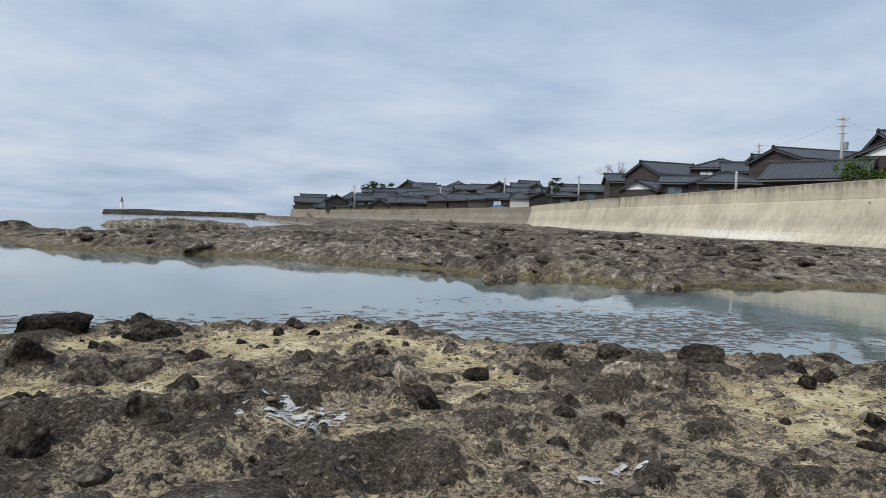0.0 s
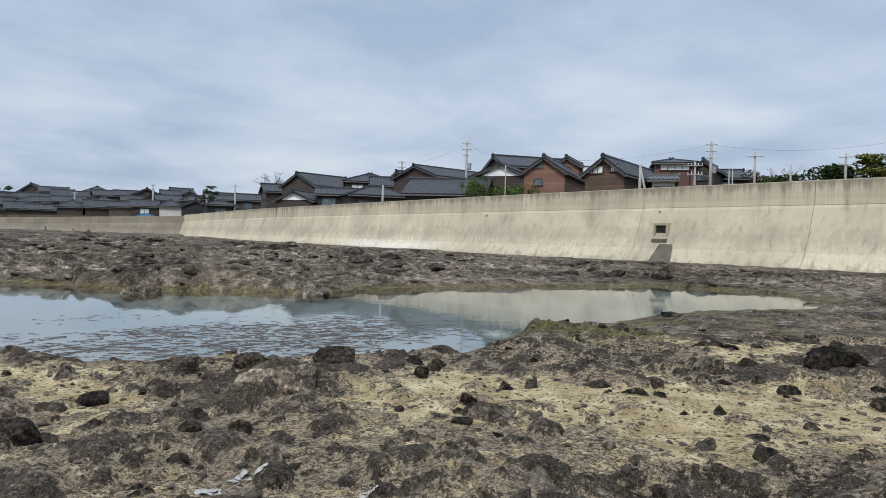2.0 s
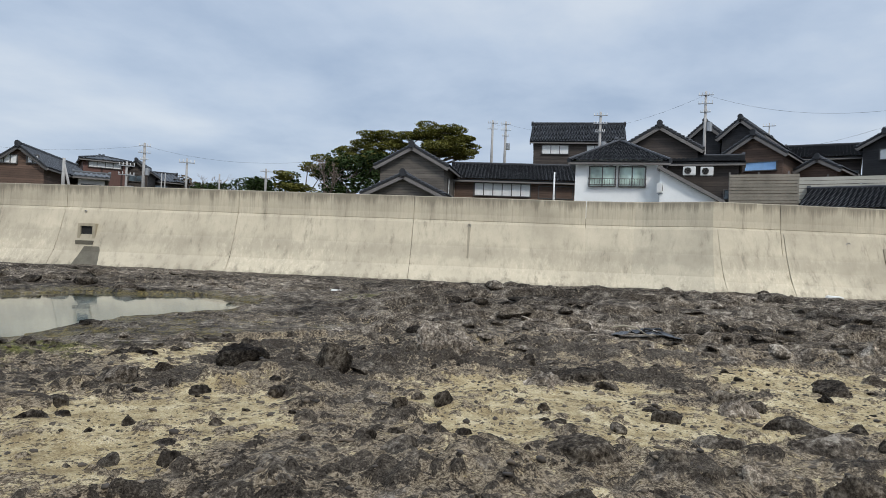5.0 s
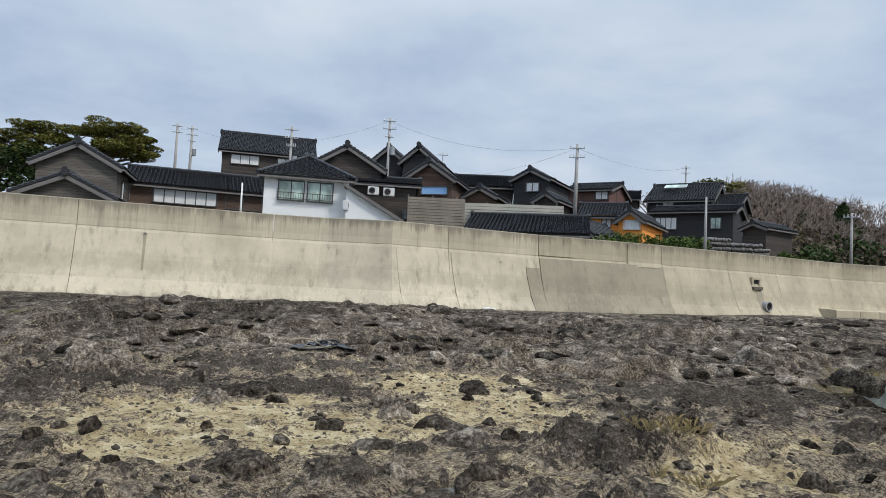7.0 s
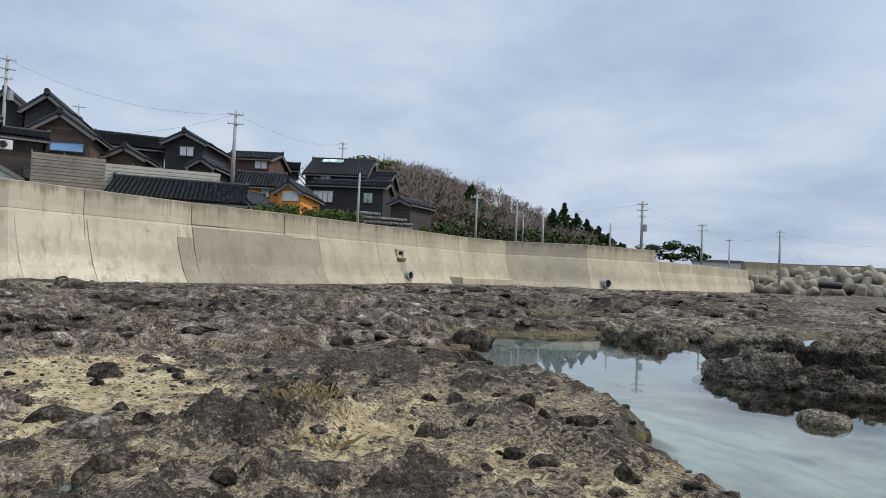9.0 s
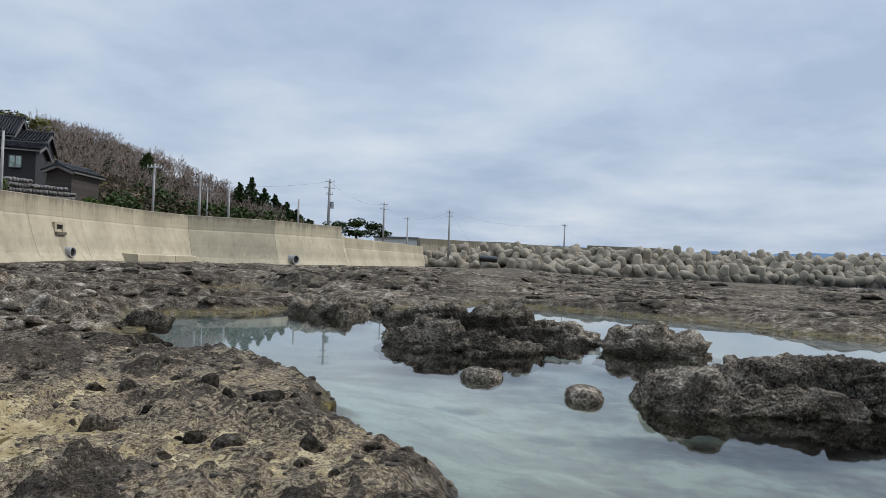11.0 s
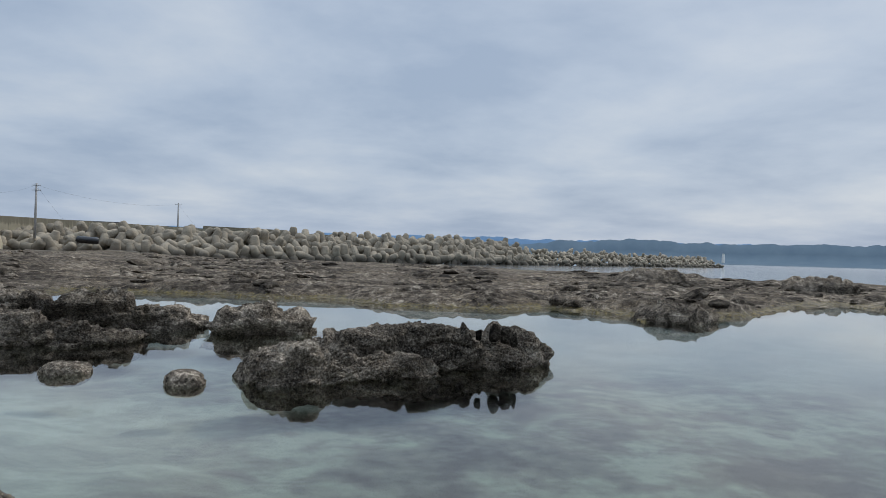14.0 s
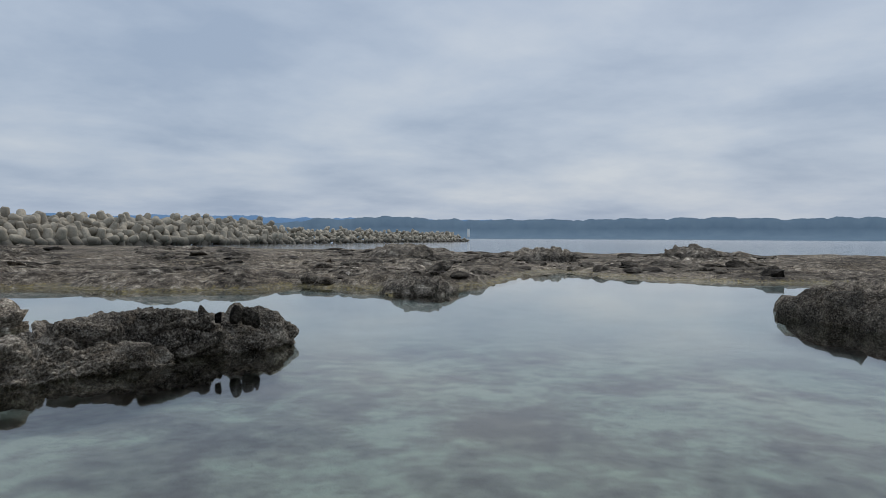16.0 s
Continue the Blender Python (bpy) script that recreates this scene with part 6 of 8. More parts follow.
def islet(x, y, length, width, height, yaw, seed, label, lobes=((0, 0, 1, 1, 1),), material=None, level=5, crag=1.0, z0=0.0, strata=0.0):
    """A rock standing out of the pool; lobes are (u, v, length, width, height) shares of the whole."""
    d, faces = sphere_points(level)
    reach = np.zeros(len(d))
    for lu, lv, ll, lw, lh in lobes:
        c = np.array([lu * length, lv * width, 0.0])
        r = np.array([ll * length / 2, lw * width / 2, lh * height])
        # where a ray from the rock's middle leaves this boxy ellipsoid
        lo, hi = np.zeros(len(d)), np.full(len(d), length * 1.5)
        for _ in range(22):
            mid = (lo + hi) / 2
            q = (np.abs((d * mid[:, None] - c) / r) ** 2.6).sum(1)
            # past the lobe's far side only
            out = (q > 1) & (((d * mid[:, None] - c) * d).sum(1) > 0)
            hi, lo = np.where(out, mid, hi), np.where(out, lo, mid)
        tip = d * hi[:, None] - c
        hits = (np.abs(tip / r) ** 2.6).sum(1) < 1.15
        reach = np.maximum(reach, np.where(hits, hi, 0))
    p = d * reach[:, None]
    n = p / np.array([length ** 2, width ** 2, (2 * height) ** 2])
    n /= np.linalg.norm(n, axis=1, keepdims=True) + 1e-9
    n[:, 2] = n[:, 2] * 0.7 + 0.15
    s = min(1.0, height / 0.6) * crag
    w = p + 0.25 * np.stack([vnoise3(p * 2.1, seed), vnoise3(p * 2.1, seed + 4), vnoise3(p * 2.1, seed + 8)], 1)
    d1, d2, who = cells3(w * np.array([1.1, 1.7, 2.6]), seed)
    e1, e2, ewho = cells3(w * np.array([3.6, 4.4, 6.0]), seed + 40)
    k1, k2, kwho = cells3(p * 13.0, seed + 80)
    m1, m2, mwho = cells3(p * 27.0, seed + 120)
    rise = 0.44 * (who - 0.6) * smooth(0, 0.14, d2 - d1) - 0.16 * (1 - smooth(0, 0.10, d2 - d1))
    rise = rise + 0.22 * (ewho - 0.5) * smooth(0, 0.12, e2 - e1) - 0.05 * (1 - smooth(0, 0.12, e2 - e1)) + 0.11 * (0.45 - k1) * (0.2 + kwho) + 0.05 * (0.45 - m1) * (0.2 + mwho) + 0.12 * fbm3(p * 2.4, 5, seed + 60, 0.6)
    if strata:
        lay = (p[:, 2] + 0.10 * p[:, 0] + 0.12 * fbm3(p * 0.9, 3, seed + 90)) / 0.16
        f = lay - np.floor(lay)
        here = hash2(np.floor(lay).astype(np.int64), np.full(len(p), seed), 5)
        rise = rise * (1 - 0.35 * strata) + strata * (0.42 * (here - 0.5) * smooth(0, 0.2, f) * smooth(1, 0.85, f) - 0.10 * smooth(0.85, 1, f))
    p = p + n * (rise * s)[:, None]
    p[:, 2] = np.where(p[:, 2] < -0.05, -0.05 + (p[:, 2] + 0.05) * 0.9, p[:, 2])
    me = bpy.data.meshes.new("rock_islet")
    me.from_pydata(p.tolist(), [], faces)
    for poly in me.polygons:
        poly.use_smooth = True
    me.materials.append(material or M_CRUST)
    ob = new("rock_islet", me)
    ob.matrix_world = pose(x, y, z0, 0, 0, yaw)
    return tagged(ob, label, "rock", "rocks in the clear pool")


islet(-2.45, -10.9, 3.7, 1.7, 0.60, 6, 11, "long rounded barnacle-covered rock lying in the clear pool", ((-0.22, 0.05, 0.62, 0.86, 0.86), (0.08, 0, 0.85, 0.9, 1.0)), level=7, crag=0.7)
islet(-0.95, -9.75, 3.0, 1.0, 0.40, 9, 15, "low craggy ledge of rock beside a long rock", ((0.24, 0.0, 0.42, 1.0, 1.0), (-0.06, 0, 0.84, 0.8, 0.62)), level=7, crag=0.8, strata=0.35)
islet(0.2, -15.2, 2.3, 1.6, 0.56, 10, 21, "craggy black rock behind the long rock", ((0.12, 0, 0.8, 0.9, 1), (-0.25, 0.1, 0.6, 0.7, 0.75)), M_CRUST2, strata=0.8)
islet(3.9, -13.7, 3.1, 1.5, 0.50, 7, 27, "broken slab of dark rock standing in the clear pool", ((0.2, 0, 0.66, 0.9, 1.0), (-0.18, 0.05, 0.7, 0.9, 0.8)), M_CRUST2, level=6, strata=1.0)
islet(5.3, -15.9, 2.3, 1.5, 0.72, 14, 31, "craggy dark rock standing in the clear pool", ((0, 0, 1, 1, 1),), M_CRUST2, level=6, strata=0.9)
islet(3.0, -15.8, 3.0, 1.5, 0.66, 6, 35, "craggy black rock with a broken top in the pool", ((0.15, 0, 0.7, 1, 1), (-0.25, 0, 0.6, 0.8, 0.6)), M_CRUST2, level=6, strata=0.9)
islet(2.62, -10.35, 0.62, 0.5, 0.17, 5, 51, "small crusted rock at the water's surface", crag=0.6)
islet(1.03, -9.5, 0.50, 0.44, 0.17, 0, 61, "rounded pale stone standing in the pool", material=M_PALE_STONE, level=4, crag=0.35)
islet(9.7, -19.3, 2.4, 1.5, 0.52, 30, 71, "dark rock at the edge of the clear pool", ((0, 0, 1, 1, 1), (-0.3, 0, 0.5, 0.8, 0.8)), M_CRUST2)
islet(8.7, -21.0, 0.9, 0.7, 0.3, 0, 81, "small dark rock in the clear pool", material=M_CRUST2)

islet(-15.3, -6.3, 6.6, 3.2, 0.66, 62, 101, "dark craggy rock bank beside the pool", ((0, 0, 1, 1, 1), (-0.2, 0.2, 0.6, 0.7, 1.1)), M_CRUST2)
islet(-11.4, -18.0, 2.6, 2.2, 0.5, 25, 111, "dark rounded rock at the pool's far edge", material=M_CRUST2)
islet(4.7, 18.9, 0.9, 0.5, 0.26, 0, 121, "small weed-hung rock in the pool")
islet(8.5, 16.6, 1.0, 0.5, 0.16, -25, 131, "dark weedy rock at the pool's far edge", material=M_CRUST2)
islet(-17, 78, 15, 6, 0.8, 15, 141, "low black reef rock out in the sea", ((0, 0, 1, 1, 1), (0.3, 0, 0.5, 0.7, 0.8)), M_CRUST2)
islet(-31, -34, 6, 4, 1.0, 40, 151, "black rock hummock on the seaward reef", ((0, 0, 1, 1, 1),), M_CRUST2)
islet(-26, -44, 7, 5, 1.1, 40, 161, "black rock hummock on the seaward reef", ((0, 0, 1, 1, 1),), M_CRUST2)
islet(-45, -33, 6, 4, 1.15, 40, 171, "black rock hummock on the seaward reef", ((0, 0, 1, 1, 1),), M_CRUST2)


def scatter(n, r0, r1, az0, az1, seed):
    rnd = np.random.default_rng(seed)
    r = np.sqrt(rnd.uniform(r0 * r0, r1 * r1, n))
    a = np.radians(rnd.uniform(az0, az1, n))
    return r * np.sin(a), r * np.cos(a), rnd


def loose_stones():
    xs, ys, rnd = scatter(1400, 2.4, 10.5, -30, 165, 3)
    zs = ground_zs(xs, ys)
    made = 0
    for x, y, z in zip(xs, ys, zs):
        lying = min(float(sdist(np.array([x]), np.array([y]), patch)[0]) for patch in SAND) < 0.1
        if z < 0.14 or made >= 300 or (not lying and rnd.random() < 0.6):
            continue
        kind = rnd.choice(["m", "m", "b", "b"])
        size = 0.05 + 0.17 * rnd.random() ** 2.2
        ob = new("stone", ROCK_MESHES[kind][int(rnd.integers(6))])
        ob.matrix_world = Matrix.LocRotScale((x, y, z - 0.01), Euler((rnd.normal() * 0.15, rnd.normal() * 0.15, rnd.uniform(0, 6.28))), (size * rnd.uniform(0.8, 1.5), size, size * rnd.uniform(0.3, 0.6)))
        tagged(ob, "loose dark stone on the sandy rock shelf", "stone", "loose stones")
        made += 1


loose_stones()


def pebble_field():
    """Small stones and grit lying all over the shelf."""
    xs, ys, rnd = scatter(9000, 1.8, 12, -30, 165, 9)
    zs = ground_zs(xs, ys)
    base = bmesh.new()
    bmesh.ops.create_icosphere(base, subdivisions=1, radius=1.0)
    bv = np.array([v.co[:] for v in base.verts])
    bf = np.array([[v.index for v in f.verts] for f in base.faces])
    base.free()
    V, F, k = [], [], 0
    for x, y, z in zip(xs, ys, zs):
        if z < 0.06:
            continue
        s = 0.006 + 0.024 * rnd.random() ** 3
        a = rnd.uniform(0, 6.28)
        c, q = math.cos(a), math.sin(a)
        jag = bv * (1 + 0.3 * rnd.normal(size=(len(bv), 1)))
        p = jag * np.array([s * rnd.uniform(0.9, 1.8), s, s * rnd.uniform(0.4, 0.9)])
        V.append(np.stack([x + p[:, 0] * c - p[:, 1] * q, y + p[:, 0] * q + p[:, 1] * c, z + p[:, 2] + s * 0.2], 1))
        F.append(bf + k)
        k += len(bv)
    me = bpy.data.meshes.new("pebbles")
    me.from_pydata(np.concatenate(V).tolist(), [], np.concatenate(F).tolist())
    me.materials.append(M_PEBBLE)
    me.polygons.foreach_set("use_smooth", np.ones(len(me.polygons), bool))
    tagged(new("pebbles", me), "small dark pebbles and grit strewn over the rock shelf", "pebbles", kind="stuff")


def mat_pebble():
    k = Nodes("pebble")
    isl = k.node("ShaderNodeNewGeometry").outputs["Random Per Island"]
    col = k.ramp(isl, (0.0, (0.020, 0.016, 0.012)), (0.6, (0.055, 0.043, 0.031)), (0.92, (0.10, 0.077, 0.052)), (1.0, (0.20, 0.16, 0.11)))
    return k.done(col, 0.85)


M_PEBBLE = mat_pebble()
pebble_field()


def floating_weed():
    """Strands of brown weed lying on the water near the shelf."""
    rnd = np.random.default_rng(21)
    V, F, k = [], [], 0
    clumps = [(rnd.uniform(-9, 7), 9.0 + abs(rnd.normal()) * 1.6) for _ in range(70)] + [(rnd.normal(5.0, 1.6), rnd.normal(10.5, 1.2)) for _ in range(45)]
    for cx, cy in clumps:
        for _ in range(int(rnd.integers(6, 30))):
            x, y = cx + rnd.normal() * 0.8, cy + rnd.normal() * 0.32
            az = math.atan2(x, y)
            a = -az + rnd.normal() * 0.5
            L, w = rnd.uniform(0.06, 0.32), rnd.uniform(0.008, 0.024)
            bend = rnd.normal() * 0.5
            pts = []
            for t in (0, 0.33, 0.66, 1.0):
                pts.append((x, y))
                x, y = x + L / 3 * math.cos(a), y + L / 3 * math.sin(a)
                a += bend * 0.4
            V += [(px - w * math.sin(a) * s, py + w * math.cos(a) * s, 0.004 + 0.008 * (s > 0) * rnd.random()) for px, py in pts for s in (-1, 1)]
            F += [(k + 2 * i, k + 2 * i + 1, k + 2 * i + 3, k + 2 * i + 2) for i in range(3)]
            k += 8
    me = bpy.data.meshes.new("floating_weed")
    me.from_pydata(V, [], F)
    me.materials.append(mat_plain("brown_weed", (0.035, 0.023, 0.014), 0.6, 0.4, 2.0))
    tagged(new("floating_weed", me), "strands of brown seaweed floating on the pool", "seaweed", kind="stuff")


floating_weed()



def mat_reef_stone():
    """As the boulders, with a tone of its own for each stone of the heap."""
    k = Nodes("reef_stone")
    p = k.position()
    col, mid, fine = rock_color(k, p, 1.0)
    isl = k.node("ShaderNodeNewGeometry").outputs["Random Per Island"]
    tn = k.node("ShaderNodeVectorMath")
    tn.operation = "SCALE"
    k.put(tn.inputs[0], col)
    k.put(tn.inputs["Scale"], k.band(isl, 0, 1, 0.4, 1.5))
    h = k.math("ADD", k.math("MULTIPLY", mid, 0.6), k.math("MULTIPLY", fine, 0.45))
    return k.done(tn.outputs[0], 0.85, k.bump(h, 1.0, 0.08), spec=0.05)


def reef_stones():
    """Broken slabs and stones lying all over the outer reef, larger farther out."""
    rnd = np.random.default_rng(44)
    n = 12000
    r = np.exp(rnd.uniform(math.log(10.5), math.log(105), n))
    a = np.radians(rnd.uniform(-26, 240, n))
    xs, ys = r * np.sin(a), r * np.cos(a)
    zs = ground_zs(xs, ys)
    side = line_side(xs, ys, WALL_LINE)
    sea = sdist(xs, ys, REEF)
    clump = fbm(xs / (r * 0.12), ys / (r * 0.12), 3, 300)
    ok = (zs > 0.16) & (side < -4.5) & (sea < -1) & (clump > -0.12)
    protos = []
    for i in range(9):
        me = rock_mesh(700 + i, 9, 2, 0.12)
        protos.append((np.array([v.co[:] for v in me.vertices]), np.array([p.vertices[:] for p in me.polygons])))
        bpy.data.meshes.remove(me)
    V, F, k = [], [], 0
    made = 0
    for x, y, z, d, gap in zip(xs[ok], ys[ok], zs[ok], r[ok], -side[ok]):
        if made >= 4200:
            break
        v, f = protos[int(rnd.integers(9))]
        size = d * (0.006 + 0.030 * rnd.random() ** 2.6)
        size = min(size, 1.9, 0.12 * gap - 0.2)
        t = rnd.uniform(0, 6.28)
        c, q = math.cos(t), math.sin(t)
        p = v * np.array([size * rnd.uniform(1.0, 1.9), size, size * rnd.uniform(0.12, 0.34) * min(1.0, 16 / d + 0.45)])
        p[:, 2] += p[:, 0] * rnd.normal() * 0.12
        V.append(np.stack([x + p[:, 0] * c - p[:, 1] * q, y + p[:, 0] * q + p[:, 1] * c, z + p[:, 2] - 0.03 * size], 1))
        F.append(f + k)
        k += len(v)
        made += 1
    me = bpy.data.meshes.new("reef_stones")
    me.from_pydata(np.concatenate(V).tolist(), [], np.concatenate(F).tolist())
    me.materials.append(mat_reef_stone())
    tagged(new("reef_stones", me), "broken dark slabs and stones strewn over the reef", "stones", kind="stuff")


reef_stones()


def slab_stones():
    """Dark stones bedded in the pale crust of the slab by the clear pool."""
    rnd = np.random.default_rng(61)
    n = 85
    r, a = rnd.uniform(3.6, 10.5, n), np.radians(rnd.uniform(112, 163, n))
    xs, ys = r * np.sin(a), r * np.cos(a)
    for x, y, z in zip(xs, ys, ground_zs(xs, ys)):
        if z < 0.14:
            continue
        size = 0.06 + 0.17 * rnd.random() ** 2.5
        ob = new("stone", ROCK_MESHES[["m", "b", "b"][int(rnd.integers(3))]][int(rnd.integers(6))])
        ob.matrix_world = Matrix.LocRotScale((x, y, z - 0.02), Euler((rnd.normal() * 0.15, rnd.normal() * 0.15, rnd.uniform(0, 6.28))), (size * rnd.uniform(0.9, 1.5), size, size * rnd.uniform(0.16, 0.36)))
        tagged(ob, "dark stone bedded in the pale crust by the pool", "stone", "stones on the slab")


slab_stones()
# ---- things on the sea wall ----
def wall_at(y, z):
    """Place and seaward normal on the face of the sea wall where the line passes y (its first passing from the north), at height z."""
    for (ax, ay), (bx, by) in zip(WALL_LINE, WALL_LINE[1:]):
        if (ay - y) * (by - y) <= 0 and ay != by:
            t = (y - ay) / (by - ay)
            d = Vector((bx - ax, by - ay, 0)).normalized()
            n = Vector((d.y, -d.x, 0))
            off = float(np.interp(z - WALL_TOP, [p[1] for p in reversed(WALL_PROFILE[4:])], [p[0] for p in reversed(WALL_PROFILE[4:])]))
            return Vector((ax + t * (bx - ax), y, z)) + n * off, n


def on_wall(y, z, proud=0.0):
    """A frame on the wall's face: local -y looks out to sea, x along the wall."""
    p, n = wall_at(y, z)
    turn = math.degrees(math.atan2(n.x, -n.y))
    return pose(p.x + n.x * proud, p.y + n.y * proud, z, 0, 0, turn)


# near-black colour that stands for the shade inside openings
M_HOLE_SHADE = mat_plain("hole_shade", (0.012, 0.011, 0.01), 0.9, 0.3)
M_STAIN = mat_plain("damp_dark_concrete", (0.10, 0.088, 0.062), 0.8, 0.35, 2.0)
M_PATCH = mat_concrete("repair_concrete", (0.30, 0.262, 0.19), 0.7)


def culvert(y, z, w, h, label):
    c = thing("culvert", on_wall(y, z), label, "culvert", "wall outlets")
    t = 0.16
    for nm, b in (("jamb", (-w / 2 - t, -w / 2)), ("jamb", (w / 2, w / 2 + t))):
        part(nm, box(bmesh.new(), b[0], b[1], -0.12, 0.6, -h / 2 - t, h / 2 + t), M_WALL_OLD, c)
    part("lintel", box(bmesh.new(), -w / 2, w / 2, -0.12, 0.6, h / 2, h / 2 + t), M_WALL_OLD, c)
    part("sill", box(bmesh.new(), -w / 2 - t, w / 2 + t, -0.30, 0.6, -h / 2 - t - 0.05, -h / 2), M_STAIN, c)
    # flat dark sheet across the mouth, painted as the shade within
    part("hollow", box(bmesh.new(), -w / 2, w / 2, -0.02, 0.0, -h / 2, h / 2), M_HOLE_SHADE, c)
    return c


def pipe_mouth(y, z, r, length, label):
    c = thing("drain_pipe", on_wall(y, z), label, "drain pipe", "wall outlets")
    bm = bmesh.new()
    n = 20
    rings = []
    for rad, yy in ((r, 0.6), (r, -length), (r * 0.8, -length), (r * 0.8, 0.2)):
        rings.append([bm.verts.new((rad * math.cos(2 * math.pi * k / n), yy, rad * math.sin(2 * math.pi * k / n))) for k in range(n)])
    for a, b in zip(rings, rings[1:]):
        for k in range(n):
            bm.faces.new((a[k], a[(k + 1) % n], b[(k + 1) % n], b[k]))
    part("pipe", bm, M_POLE, c, smooth_faces=False)
    # dark disc closing the pipe, in place of its inner shade
    bm = bmesh.new()
    bm.faces.new([bm.verts.new((r * 0.8 * math.cos(2 * math.pi * k / n), -length + 0.12, r * 0.8 * math.sin(2 * math.pi * k / n))) for k in range(n)])
    part("hollow", bm, M_HOLE_SHADE, c)
    return c


def stain(y, z0, z1, w0, w1, material=None, name="damp_stain", label="dark damp stain running down the sea wall"):
    """A thin skin of damp on the wall, as wide as w0 at the foot and w1 at the top, with a wavering edge."""
    rnd = random.Random(int(y * 10))
    bm = bmesh.new()
    rows = []
    n = 9
    for k in range(n + 1):
        z = z0 + (z1 - z0) * k / n
        w = (w0 + (w1 - w0) * (k / n) ** 1.5) * rnd.uniform(0.97, 1.03)
        p, nn = wall_at(y, z)
        d = Vector((-nn.y, nn.x, 0))
        rows.append([bm.verts.new(p + nn * 0.012 + d * u * w / 2) for u in (-1, -0.5, 0, 0.5, 1)])
    for a, b in zip(rows, rows[1:]):
        for k in range(4):
            bm.faces.new((a[k], a[k + 1], b[k + 1], b[k]))
    return tagged(part(name, bm, material or M_STAIN, None), label, "stain", kind="structure")


culvert(24.9, 2.35, 0.72, 0.82, "square concrete culvert mouth in the sea wall")
stain(24.4, 0.3, 1.62, 1.55, 0.9)
pipe_mouth(25.3, 3.62, 0.07, 0.06, "small weep pipe in the sea wall")
pipe_mouth(3.2, 3.6, 0.09, 0.06, "small weep pipe in the sea wall")
stain(3.2, 1.8, 3.5, 0.10, 0.16, M_PATCH)
pipe_mouth(41.6, 3.55, 0.08, 0.06, "small weep pipe in the sea wall")
pipe_mouth(-15.9, 3.25, 0.1, 0.06, "small weep pipe in the sea wall")
facing(-17.65, -18.62, 0.5, 3.1, 0.05, M_PATCH, "narrow grey repair strip on the sea wall")
facing(-18.72, -27.9, 0.4, 3.72, 0.07, M_PATCH, "dull brown-grey facing on the old sea wall")
facing(-18.72, -21.2, 3.9, 5.0, 0.05, M_WALL_OLD, "patched coping on the old sea wall")
facing(-25.2, -27.9, 3.6, 5.02, 0.06, M_WALL_OLD, "patched coping on the old sea wall")
facing(-9.4, -12.5, 0.5, 3.75, 0.03, M_WALL, "smooth lower face of the sea wall")
facing(-12.7, -16.8, 0.5, 3.62, 0.05, M_WALL, "smooth lower face of the sea wall")
culvert(-36.6, 3.05, 0.62, 0.5, "small square culvert mouth in the old sea wall")
stain(-36.7, 0.9, 2.7, 0.75, 0.6, M_PATCH)
pipe_mouth(-36.9, 1.45, 0.36, 0.35, "round concrete drain pipe in the old sea wall")
pipe_mouth(-59.5, 1.45, 0.45, 0.6, "large concrete drain pipe at the wall's foot")


def footing():
    """A low concrete step along the foot of the old wall."""
    st = thing("footing", Matrix.Identity(4), "low concrete step along the foot of the wall", "footing", kind="structure")
    ys = [-43.0, -46.0, -48.8, -51.2]
    for y0, y1 in zip(ys, ys[1:]):
        bm = bmesh.new()
        rows = []
        for y in (y0 - 0.03, y1 + 0.03):
            p, n = wall_at(y, 1.0)
            rows.append([bm.verts.new((p.x + n.x * o, p.y + n.y * o, z)) for o, z in ((-0.3, 0.2), (-0.3, 1.5), (1.0, 1.45), (1.05, 1.4), (1.1, 0.2))])
        for k in range(4):
            bm.faces.new((rows[0][k], rows[0][k + 1], rows[1][k + 1], rows[1][k]))
        bm.faces.new(rows[0])
        bm.faces.new(rows[1])
        bmesh.ops.recalc_face_normals(bm, faces=bm.faces)
        part("block", bm, M_WALL_OLD, st)


footing()


# ---- poles and wires ----
def pole(az, d, top, foot=None, arms=0, r=0.16, lean=0.0, drum=False, label="grey concrete utility pole with crossarms", name="utility_pole", material=None):
    """A pole at a bearing and distance; top is the height of its head above the sea."""
    p = bearing(az, d)
    foot = ground_z(p.x, p.y) if foot is None else foot
    ob = thing(name, pose(p.x, p.y, foot, 0, 0, -az), label, "pole" if arms else "post", "poles along the wall")
    H = top - foot
    part("shaft", tube(bmesh.new(), [(0, 0, -0.4), (lean * 0.5, 0, H * 0.5), (lean, 0, H)], [r, r * 0.85, r * 0.65], 10), material or M_POLE, ob, smooth_faces=True)
    for k in range(arms):
        z = H - 0.35 - 0.75 * k
        x = lean * z / H
        w = 0.62 if k < 2 else 0.42
        part("crossarm", box(bmesh.new(), x - w, x + w, -0.16, -0.08, z - 0.035, z + 0.035), M_STEEL, ob)
        for u in (-0.9, -0.45, 0.45, 0.9):
            part("insulator", tube(bmesh.new(), [(x + u * w, -0.11, z + 0.05), (x + u * w, -0.11, z + 0.25)], [0.035, 0.025], 6), M_PALE, ob)
    if drum:
        z = H - 0.9 - 0.75 * arms
        part("transformer", tube(bmesh.new(), [(0.35, 0, z - 0.4), (0.35, 0, z + 0.4)], [0.26, 0.26], 12), M_STEEL, ob)
    return Vector((p.x, p.y, top - 0.3))


